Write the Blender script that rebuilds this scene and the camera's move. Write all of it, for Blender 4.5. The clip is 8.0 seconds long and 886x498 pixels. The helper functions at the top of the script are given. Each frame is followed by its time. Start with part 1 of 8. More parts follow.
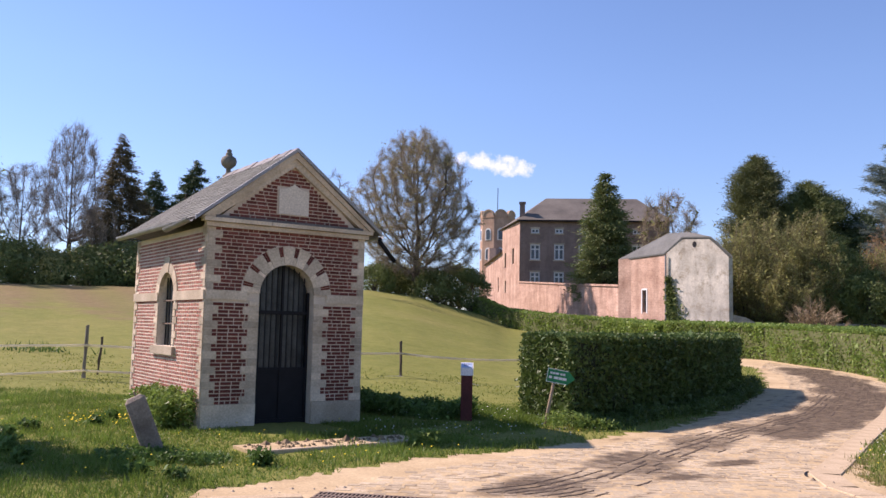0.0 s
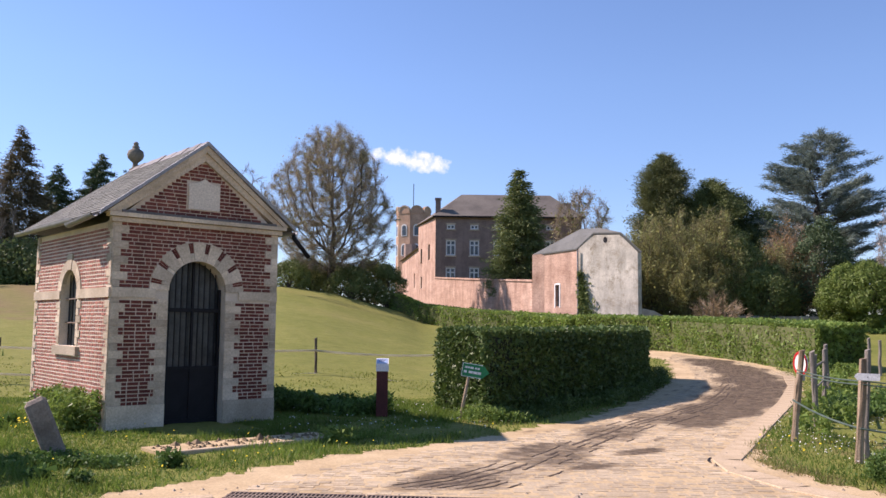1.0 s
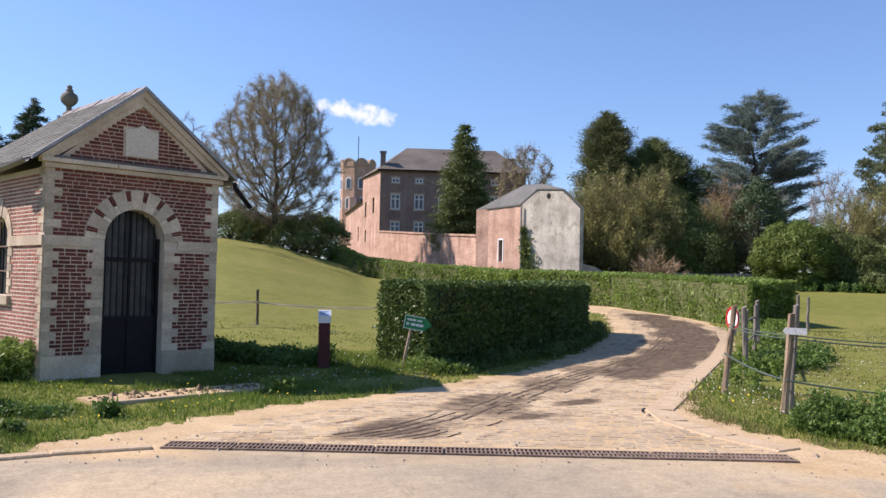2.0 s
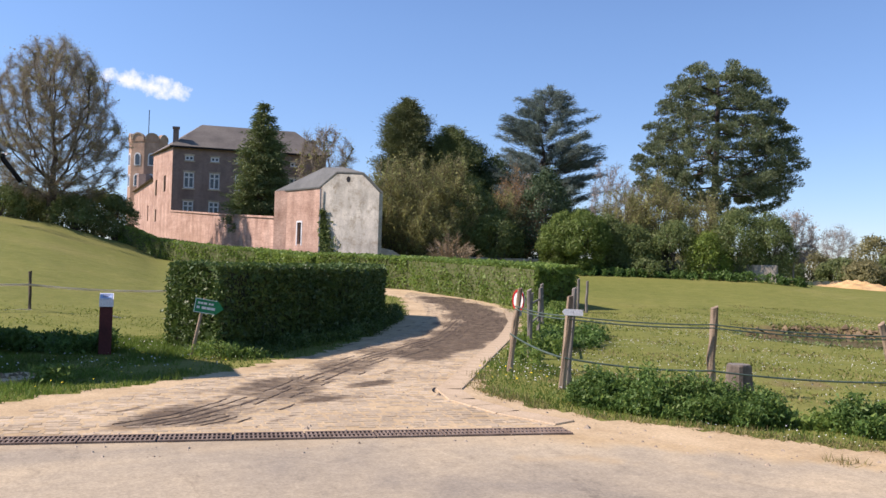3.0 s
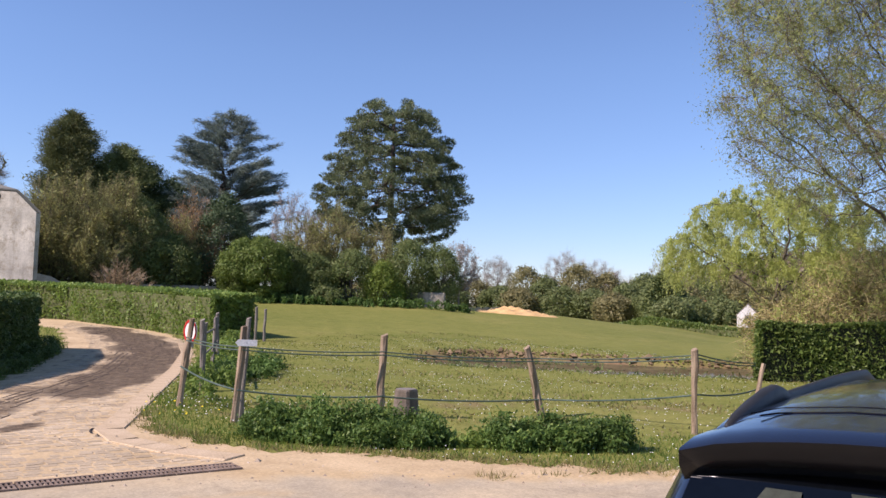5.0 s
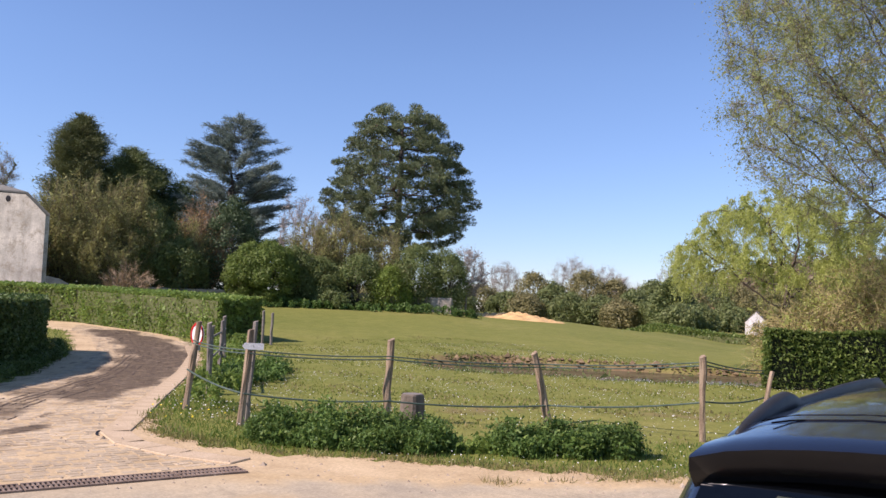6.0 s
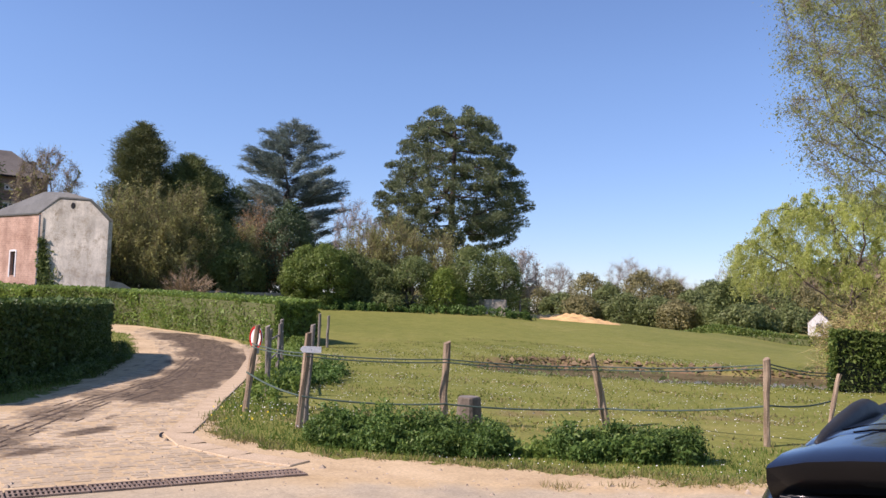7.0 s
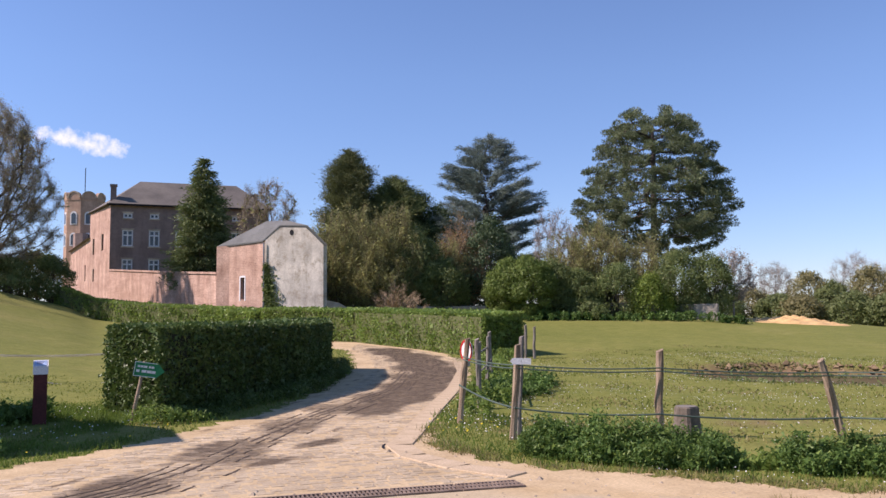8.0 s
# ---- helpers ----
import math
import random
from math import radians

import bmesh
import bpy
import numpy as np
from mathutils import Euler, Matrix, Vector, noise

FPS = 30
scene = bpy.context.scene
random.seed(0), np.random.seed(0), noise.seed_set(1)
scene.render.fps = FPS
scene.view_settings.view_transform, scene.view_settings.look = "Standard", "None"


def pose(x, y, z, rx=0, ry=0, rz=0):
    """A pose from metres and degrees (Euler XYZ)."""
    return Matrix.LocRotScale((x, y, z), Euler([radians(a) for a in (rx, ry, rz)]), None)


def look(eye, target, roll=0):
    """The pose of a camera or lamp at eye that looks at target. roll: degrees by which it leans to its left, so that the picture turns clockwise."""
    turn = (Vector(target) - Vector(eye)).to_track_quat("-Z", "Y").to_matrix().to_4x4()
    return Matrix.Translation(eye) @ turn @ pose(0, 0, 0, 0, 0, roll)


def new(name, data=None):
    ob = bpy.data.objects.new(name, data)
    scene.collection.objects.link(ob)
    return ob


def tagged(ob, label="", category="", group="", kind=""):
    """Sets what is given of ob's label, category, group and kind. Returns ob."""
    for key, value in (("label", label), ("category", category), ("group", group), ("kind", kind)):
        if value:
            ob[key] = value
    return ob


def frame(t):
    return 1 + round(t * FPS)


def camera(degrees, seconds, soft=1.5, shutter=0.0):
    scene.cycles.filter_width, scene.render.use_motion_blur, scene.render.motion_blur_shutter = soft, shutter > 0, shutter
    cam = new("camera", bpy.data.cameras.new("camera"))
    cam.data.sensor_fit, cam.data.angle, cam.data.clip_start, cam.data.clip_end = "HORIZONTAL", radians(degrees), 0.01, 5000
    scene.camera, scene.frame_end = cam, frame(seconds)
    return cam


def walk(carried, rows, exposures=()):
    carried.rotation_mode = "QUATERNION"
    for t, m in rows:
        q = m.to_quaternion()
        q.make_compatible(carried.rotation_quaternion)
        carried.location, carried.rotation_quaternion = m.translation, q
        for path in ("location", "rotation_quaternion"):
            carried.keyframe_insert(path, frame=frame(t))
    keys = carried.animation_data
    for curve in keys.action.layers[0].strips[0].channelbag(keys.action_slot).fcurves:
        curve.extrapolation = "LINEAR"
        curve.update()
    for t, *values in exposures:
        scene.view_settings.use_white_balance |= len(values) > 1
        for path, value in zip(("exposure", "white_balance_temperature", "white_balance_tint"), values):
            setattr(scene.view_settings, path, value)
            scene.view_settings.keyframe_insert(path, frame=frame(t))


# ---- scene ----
cam = camera(55.6, 8.0, soft=1.5)
EYE = 1.85
# seconds, place of the eye, yaw, pitch, lean to the left
ROWS = [
    (0.0, 0.000, 0.000, 0.000, 0.03, 5.32, 1.33),
    (0.5, 0.020, -0.010, -0.001, -4.44, 5.90, 0.83),
    (1.0, 0.020, 0.000, -0.010, -5.71, 5.15, 0.66),
    (1.2, 0.021, 0.001, -0.014, -6.18, 4.77, 0.57),
    (2.3, 0.036, 0.010, -0.046, -11.12, 1.54, 1.61),
    (2.5, 0.039, 0.012, -0.050, -12.73, 1.42, 1.73),
    (2.9, 0.078, -0.012, -0.044, -21.35, 1.32, 1.68),
    (3.0, 0.089, -0.019, -0.042, -23.18, 1.31, 1.67),
    (3.5, 0.139, -0.029, -0.043, -35.76, 2.02, 2.00),
    (4.0, 0.170, -0.029, -0.013, -41.36, 2.41, 1.60),
    (4.5, 0.150, -0.080, 0.006, -43.52, 3.06, 0.87),
    (4.7, 0.153, -0.078, 0.005, -44.26, 3.64, 1.15),
    (5.8, 0.176, -0.055, -0.003, -44.85, 3.66, 1.84),
    (6.0, 0.180, -0.050, -0.004, -44.09, 4.08, 1.93),
    (6.5, 0.190, 0.000, -0.002, -41.83, 4.31, 2.47),
    (7.0, 0.180, -0.000, 0.008, -40.46, 4.09, 1.64),
    (7.5, 0.120, -0.040, 0.007, -37.42, 4.14, 0.48),
    (8.0, 0.120, 0.010, 0.019, -26.84, 4.65, -0.48),
]
walk(cam, [(t, pose(x, y, EYE + z, 0, 0, yaw) @ pose(0, 0, 0, 90 + pitch) @ pose(0, 0, 0, 0, 0, lean)) for t, x, y, z, yaw, pitch, lean in ROWS],
     exposures=[(0.0, 0.56, 6950, 33), (0.5, 0.60, 6930, 31), (1.2, 0.55, 6900, 30), (2.5, 0.48, 6750, 24), (3.5, 0.36, 6750, 27), (4.0, 0.27, 6750, 28), (4.5, 0.33, 6750, 29), (6.0, 0.43, 6800, 30), (7.0, 0.42, 6800, 30), (8.0, 0.36, 6750, 31)])

# ---- light: a clear spring afternoon, the sun to the left and a little behind the chapel ----
SUN = Vector((-0.688, 0.27, 0.675)).normalized()
world = bpy.data.worlds.new("sky")
scene.world = world
world.use_nodes = True
wn, wl = world.node_tree.nodes, world.node_tree.links
sky = wn.new("ShaderNodeTexSky")
sky.sky_type = 'NISHITA'
sky.sun_disc = False
sky.sun_elevation = math.asin(SUN.z)
sky.sun_rotation = math.atan2(SUN.x, SUN.y)
sky.air_density, sky.dust_density, sky.ozone_density = 1.0, 0.0, 6.0


def world_math(op, a, b=None, c=None):
    k = wn.new("ShaderNodeMath")
    k.operation = op
    for i, v in enumerate((a, b, c)):
        if v is None:
            continue
        if isinstance(v, (int, float)):
            k.inputs[i].default_value = v
        else:
            wl.new(v, k.inputs[i])
    return k.outputs[0]


# one small cumulus low over the manor
tc = wn.new("ShaderNodeTexCoord")
sep = wn.new("ShaderNodeSeparateXYZ")
wl.new(tc.outputs["Generated"], sep.inputs[0])
ahead = world_math('MAXIMUM', sep.outputs[1], 0.05)
cu = world_math('DIVIDE', sep.outputs[0], ahead)
cv = world_math('DIVIDE', sep.outputs[2], ahead)
puff = wn.new("ShaderNodeTexNoise")
puff.inputs["Scale"].default_value, puff.inputs["Detail"].default_value, puff.inputs["Roughness"].default_value = 48.0, 6.0, 0.6
wl.new(tc.outputs["Generated"], puff.inputs["Vector"])
du = world_math('DIVIDE', world_math('SUBTRACT', cu, 0.058), 0.052)
slope = world_math('ADD', 0.198, world_math('MULTIPLY', world_math('SUBTRACT', cu, 0.058), -0.11))
dv = world_math('DIVIDE', world_math('SUBTRACT', cv, slope), 0.0125)
rad = world_math('ADD', world_math('MULTIPLY', du, du), world_math('MULTIPLY', dv, dv))
body = world_math('ADD', world_math('SUBTRACT', 1.0, rad), world_math('MULTIPLY', world_math('SUBTRACT', puff.outputs["Fac"], 0.5), 4.4))
cover = world_math('MULTIPLY', world_math('MINIMUM', world_math('MAXIMUM', world_math('MULTIPLY', body, 0.65), 0.0), 1.0), world_math('GREATER_THAN', sep.outputs[1], 0.1))
cmix = wn.new("ShaderNodeMix")
cmix.data_type = 'RGBA'
wl.new(cover, cmix.inputs[0])
azure = wn.new("ShaderNodeMix")
azure.data_type, azure.blend_type = 'RGBA', 'MULTIPLY'
azure.inputs[0].default_value = 1.0
low = world_math('MINIMUM', world_math('MAXIMUM', world_math('MULTIPLY', sep.outputs[2], 3.6), 0.0), 1.0)
veil = wn.new("ShaderNodeMix")
veil.data_type = 'RGBA'
wl.new(low, veil.inputs[0])
veil.inputs[6].default_value = (0.75, 0.82, 0.91, 1)
veil.inputs[7].default_value = (0.90, 1.0, 1.02, 1)
wl.new(veil.outputs[2], azure.inputs[7])
wl.new(sky.outputs[0], azure.inputs[6])
wl.new(azure.outputs[2], cmix.inputs[6])
cmix.inputs[7].default_value = (7.6, 7.8, 8.2, 1)
wl.new(cmix.outputs[2], wn["Background"].inputs[0])
wn["Background"].inputs[1].default_value = 0.125
sun = new("sun", bpy.data.lights.new("sun", 'SUN'))
sun.data.energy, sun.data.angle, sun.data.color = 5.0, radians(0.55), (1.0, 0.95, 0.87)
sun.matrix_world = look(SUN * 50, (0, 0, 0))

# ---- small helpers ----
rng = np.random.default_rng(7)


def link_mesh(name, verts, faces, mats, smooth=False, mat_index=None):
    me = bpy.data.meshes.new(name)
    me.from_pydata(verts, [], faces)
    for m in (mats if isinstance(mats, (list, tuple)) else [mats]):
        me.materials.append(m)
    if mat_index is not None:
        me.polygons.foreach_set("material_index", mat_index)
    if smooth:
        me.polygons.foreach_set("use_smooth", [True] * len(me.polygons))
    me.update()
    return new(name, me)


def part(name, bm, material, parent, label="", smooth=False):
    """Links a bmesh as one mesh object under a thing or a part."""
    me = bpy.data.meshes.new(name)
    bm.normal_update()
    bm.to_mesh(me)
    bm.free()
    for m in (material if isinstance(material, (list, tuple)) else [material]):
        me.materials.append(m)
    if smooth:
        me.polygons.foreach_set("use_smooth", [True] * len(me.polygons))
    ob = new(name, me)
    if parent is not None:
        ob.parent = parent
    if label:
        ob["label"] = label
    return ob


def thing(name, m, label, category, group="", kind=""):
    ob = new(name)
    ob.empty_display_size = 0.1
    ob.matrix_basis = m
    return tagged(ob, label, category, group, kind)


def box(bm, x0, x1, y0, y1, z0, z1, m=None, bevel=0.0):
    vs = [bm.verts.new(v) for v in ((x0, y0, z0), (x1, y0, z0), (x1, y1, z0), (x0, y1, z0), (x0, y0, z1), (x1, y0, z1), (x1, y1, z1), (x0, y1, z1))]
    fs = [bm.faces.new([vs[i] for i in f]) for f in ((3, 2, 1, 0), (4, 5, 6, 7), (0, 1, 5, 4), (1, 2, 6, 5), (2, 3, 7, 6), (3, 0, 4, 7))]
    if bevel:
        es = list({e for f in fs for e in f.edges})
        r = bmesh.ops.bevel(bm, geom=es, offset=bevel, segments=1, affect='EDGES')
        vs = list({v for v in r["verts"]} | {v for v in vs if v.is_valid})
    if m is not None:
        for v in vs:
            v.co = m @ v.co
    return vs


def boxed(*a, **k):
    bm = bmesh.new()
    box(bm, *a, **k)
    return bm


def prism(bm, ring, z0, z1):
    """A prism over a ring of (x, y)."""
    lo = [bm.verts.new((x, y, z0)) for x, y in ring]
    hi = [bm.verts.new((x, y, z1)) for x, y in ring]
    n = len(ring)
    bm.faces.new(lo[::-1])
    bm.faces.new(hi)
    for i in range(n):
        bm.faces.new((lo[i], lo[(i + 1) % n], hi[(i + 1) % n], hi[i]))
    return lo + hi


def extrude_profile(bm, ring, d0, d1, swap):
    """A prism over a ring in a vertical plane: swap(u, z, d) gives the place."""
    a = [bm.verts.new(swap(u, z, d0)) for u, z in ring]
    b = [bm.verts.new(swap(u, z, d1)) for u, z in ring]
    n = len(ring)
    bm.faces.new(a)
    bm.faces.new(b[::-1])
    for i in range(n):
        bm.faces.new((a[(i + 1) % n], a[i], b[i], b[(i + 1) % n]))
    bmesh.ops.recalc_face_normals(bm, faces=bm.faces)


def lathe(bm, profile, n=20, at=(0, 0, 0)):
    rings = []
    for r, z in profile:
        rings.append([bm.verts.new((at[0] + r * math.cos(2 * math.pi * i / n), at[1] + r * math.sin(2 * math.pi * i / n), at[2] + z)) for i in range(n)])
    for a, b in zip(rings, rings[1:]):
        for i in range(n):
            bm.faces.new((a[i], a[(i + 1) % n], b[(i + 1) % n], b[i]))
    bm.faces.new(rings[0][::-1])
    bm.faces.new(rings[-1])
    return bm


def tube(bm, pts, radii, n=6, cap=True):
    rings = []
    up = Vector((0, 0, 1))
    for i, p in enumerate(pts):
        d = (Vector(pts[min(i + 1, len(pts) - 1)]) - Vector(pts[max(i - 1, 0)])).normalized()
        a = d.cross(up if abs(d.z) < 0.95 else Vector((1, 0, 0))).normalized()
        b = d.cross(a)
        r = radii[i] if hasattr(radii, "__len__") else radii
        rings.append([bm.verts.new(Vector(p) + r * (math.cos(2 * math.pi * k / n) * a + math.sin(2 * math.pi * k / n) * b)) for k in range(n)])
    for A, B in zip(rings, rings[1:]):
        for k in range(n):
            bm.faces.new((A[k], B[k], B[(k + 1) % n], A[(k + 1) % n]))
    if cap:
        bm.faces.new(rings[0])
        bm.faces.new(rings[-1][::-1])
    return bm


def polar(az, r):
    a = radians(az)
    return r * math.sin(a), r * math.cos(a)


def smooth01(t):
    t = np.clip(t, 0, 1)
    return t * t * (3 - 2 * t)


# ---- lie of the land ----
def pond_shape(x, y):
    """Below 1 inside the pond: an oval across the view, its long axis towards the east."""
    dx, dy = np.asarray(x) - 24.9, np.asarray(y) - 14.9
    c, s = math.cos(radians(-55)), math.sin(radians(-55))
    u, v = dx * c + dy * s, -dx * s + dy * c
    return np.sqrt((u / 8.4) ** 2 + (v / 3.4) ** 2) + 0.06 * np.sin(1.3 * u) + 0.05 * np.sin(0.7 * u + 2.0)


def ground(x, y):
    x, y = np.asarray(x, float), np.asarray(y, float)
    r, az = np.hypot(x, y), np.degrees(np.arctan2(x, y))
    h = np.interp(az, [-180, -60, -28, -5, -2, 3, 4.5, 8, 14, 20, 26, 30, 38, 44, 46.5, 52, 58, 60.5, 63, 66, 100, 180],
                  [1, 3, 4.5, 5.0, 4.6, 2.9, 2.2, 2.0, 2.0, 2.2, 2.6, 2.9, 2.8, 2.65, 2.3, 1.75, 0.75, 0.25, -0.3, -0.35, 0.2, 1])
    p = np.interp(az, [-30, -4, 3, 6, 20], [1.15, 1.2, 1.4, 1.6, 1.6])
    east = smooth01((az - 25) / 4) * (1 - smooth01((az - 100) / 20))
    u = np.clip((r - 22) / 53, 0, None)
    u = u + east * (np.minimum(u, 0.80) - u)
    z = h * np.where(u < 1, np.clip(u, 0, 1) ** p, 1 + 0.12 * np.clip(u - 1, 0, 3))
    z = z - 1.3 * east * smooth01((r - 67) / 22) * (1 - smooth01((az - 56) / 3))
    z = z + 0.05 * np.sin(x * 0.21 + 1) * np.sin(y * 0.17) * smooth01((r - 14) / 30)
    q = pond_shape(x, y)
    far = smooth01((0.819 * (x - 24.9) + 0.574 * (y - 14.9)) / 1.6)
    edge = 1.28 - 0.24 * far
    z = z - (z + 0.75) * (1 - smooth01((q - 0.72) / (edge - 0.72)))
    return z


def gz(x, y):
    return float(ground(x, y))

# ---- materials ----
def material(name, rough=0.8, metal=0.0, spec=0.3):
    m = bpy.data.materials.new(name)
    m.use_nodes = True
    b = m.node_tree.nodes["Principled BSDF"]
    b.inputs["Roughness"].default_value = rough
    b.inputs["Metallic"].default_value = metal
    b.inputs["Specular IOR Level"].default_value = spec
    return m


class Nodes:
    """Short ways to string nodes together in one material."""

    def __init__(self, m):
        self.m, self.t = m, m.node_tree
        self.n, self.l = m.node_tree.nodes, m.node_tree.links
        self.b = self.n["Principled BSDF"]
        self.co = self.n.new("ShaderNodeTexCoord")

    def noise(self, scale, detail=6, rough=0.6, coord="Object", stretch=None, distortion=0.0):
        k = self.n.new("ShaderNodeTexNoise")
        k.inputs["Scale"].default_value, k.inputs["Detail"].default_value = scale, detail
        k.inputs["Roughness"].default_value, k.inputs["Distortion"].default_value = rough, distortion
        src = self.co.outputs[coord]
        if stretch:
            mp = self.n.new("ShaderNodeMapping")
            mp.inputs["Scale"].default_value = stretch
            self.l.new(src, mp.inputs[0])
            src = mp.outputs[0]
        self.l.new(src, k.inputs["Vector"])
        return k.outputs["Fac"]

    def ramp(self, fac, stops):
        k = self.n.new("ShaderNodeValToRGB")
        e = k.color_ramp.elements
        while len(e) < len(stops):
            e.new(0.5)
        for i, (p, c) in enumerate(stops):
            e[i].position = p
            e[i].color = (*c, 1) if hasattr(c, "__len__") else (c, c, c, 1)
        self.l.new(fac, k.inputs[0])
        return k.outputs[0]

    def mix(self, fac, a, b, mode='MIX'):
        k = self.n.new("ShaderNodeMix")
        k.data_type, k.blend_type = 'RGBA', mode
        for sock, v in ((k.inputs[0], fac), (k.inputs[6], a), (k.inputs[7], b)):
            if hasattr(v, "links") or hasattr(v, "is_linked"):
                self.l.new(v, sock)
            elif hasattr(v, "__len__"):
                sock.default_value = (*v, 1)
            else:
                sock.default_value = v
        return k.outputs[2]

    def scaled(self, out, by):
        k = self.n.new("ShaderNodeMath")
        k.operation = 'MULTIPLY'
        k.inputs[1].default_value = by
        self.l.new(out, k.inputs[0])
        return k.outputs[0]

    def island(self):
        return self.n.new("ShaderNodeNewGeometry").outputs["Random Per Island"]

    def object_random(self):
        return self.n.new("ShaderNodeObjectInfo").outputs["Random"]

    def colour(self, out):
        self.l.new(out, self.b.inputs["Base Color"])
        return self

    def rough(self, out):
        self.l.new(out, self.b.inputs["Roughness"])
        return self

    def bump(self, fac, strength=0.3, distance=0.01):
        k = self.n.new("ShaderNodeBump")
        k.inputs["Strength"].default_value, k.inputs["Distance"].default_value = strength, distance
        self.l.new(fac, k.inputs["Height"])
        self.l.new(k.outputs[0], self.b.inputs["Normal"])
        return self


def mottled(name, dark, light, scale=3.0, fine=40.0, rough=0.85, bump=0.3, distance=0.01, metal=0.0, spec=0.25, mid=0.5, stretch=None, vary=None):
    """Two tones in broad patches with a fine grain over them."""
    m = material(name, rough, metal, spec)
    k = Nodes(m)
    broad = k.noise(scale, 5, 0.65, stretch=stretch)
    grain = k.noise(fine, 4, 0.7)
    c = k.ramp(broad, [(mid - 0.2, dark), (mid + 0.2, light)])
    g = k.ramp(grain, [(0.3, 0.72), (0.7, 1.18)])
    c = k.mix(1.0, c, g, 'MULTIPLY')
    if vary:
        c = k.mix(1.0, c, k.ramp(k.island() if vary == "island" else k.object_random(), [(0.0, 0.75), (1.0, 1.2)]), 'MULTIPLY')
    k.colour(c).bump(grain, bump, distance)
    return m


def leafy(name, a, b, c, trans=0.35, rough=0.55):
    """Leaves: a spread of tones from leaf to leaf and in broad clumps, and some light let through."""
    m = material(name, rough, 0, 0.25)
    k = Nodes(m)
    a, c = ([0.55 * p + 0.45 * q for p, q in zip(v, b)] for v in (a, c))
    isl = k.ramp(k.island(), [(0.0, a), (0.5, b), (1.0, c)])
    clump = k.ramp(k.noise(0.55, 3, 0.6), [(0.3, 0.72), (0.7, 1.2)])
    col = k.mix(1.0, isl, clump, 'MULTIPLY')
    k.colour(col)
    tr = k.n.new("ShaderNodeBsdfTranslucent")
    k.l.new(col, tr.inputs[0])
    mx = k.n.new("ShaderNodeMixShader")
    mx.inputs[0].default_value = trans
    out = k.n["Material Output"]
    k.l.new(k.b.outputs[0], mx.inputs[1])
    k.l.new(tr.outputs[0], mx.inputs[2])
    k.l.new(mx.outputs[0], out.inputs[0])
    return m


M = {}
M["brick"] = mottled("brick", (0.11, 0.031, 0.024), (0.215, 0.064, 0.046), 1.5, 45, vary="object", bump=0.5)
M["mortar"] = mottled("mortar", (0.46, 0.38, 0.285), (0.72, 0.625, 0.49), 1.3, 60)
M["limestone"] = mottled("limestone", (0.38, 0.30, 0.205), (0.71, 0.60, 0.45), 0.9, 30, vary="object")
M["slate"] = mottled("slate", (0.11, 0.105, 0.10), (0.20, 0.19, 0.18), 1.2, 25, rough=0.6, vary="island")
M["black_iron"] = mottled("black_iron", (0.007, 0.007, 0.009), (0.014, 0.0145, 0.017), 4, 60, rough=0.6, spec=0.2)
M["bark"] = mottled("bark", (0.07, 0.055, 0.042), (0.15, 0.12, 0.095), 4, 25, stretch=(1, 1, 0.2))
M["twig"] = mottled("twig", (0.25, 0.195, 0.135), (0.39, 0.32, 0.23), 1, 12)
M["old_wood"] = mottled("old_wood", (0.16, 0.10, 0.07), (0.32, 0.23, 0.17), 6, 40, stretch=(1, 1, 0.12))


def ground_grass(name):
    """Pasture: dull green and straw in broad drifts, bare earth where the field is poached."""
    m = material(name, 0.95, 0, 0.1)
    k = Nodes(m)
    drift = k.noise(0.09, 6, 0.65)
    tuft = k.noise(1.6, 6, 0.75)
    fine = k.noise(14, 5, 0.8, stretch=(1, 1, 0.3))
    c = k.ramp(drift, [(0.32, (0.118, 0.142, 0.030)), (0.52, (0.180, 0.188, 0.046)), (0.70, (0.262, 0.230, 0.078))])
    t = k.ramp(tuft, [(0.30, (0.098, 0.130, 0.023)), (0.62, (0.238, 0.230, 0.066))])
    c = k.mix(0.5, c, t)
    c = k.mix(1.0, c, k.ramp(fine, [(0.28, 0.62), (0.72, 1.3)]), 'MULTIPLY')
    at = k.n.new("ShaderNodeAttribute")
    at.attribute_name = "earth"
    soil = k.ramp(k.noise(2.2, 6, 0.7), [(0.3, (0.14, 0.090, 0.052)), (0.7, (0.26, 0.175, 0.105))])
    c = k.mix(at.outputs["Fac"], c, soil)
    k.colour(c).bump(tuft, 0.6, 0.06)
    return m


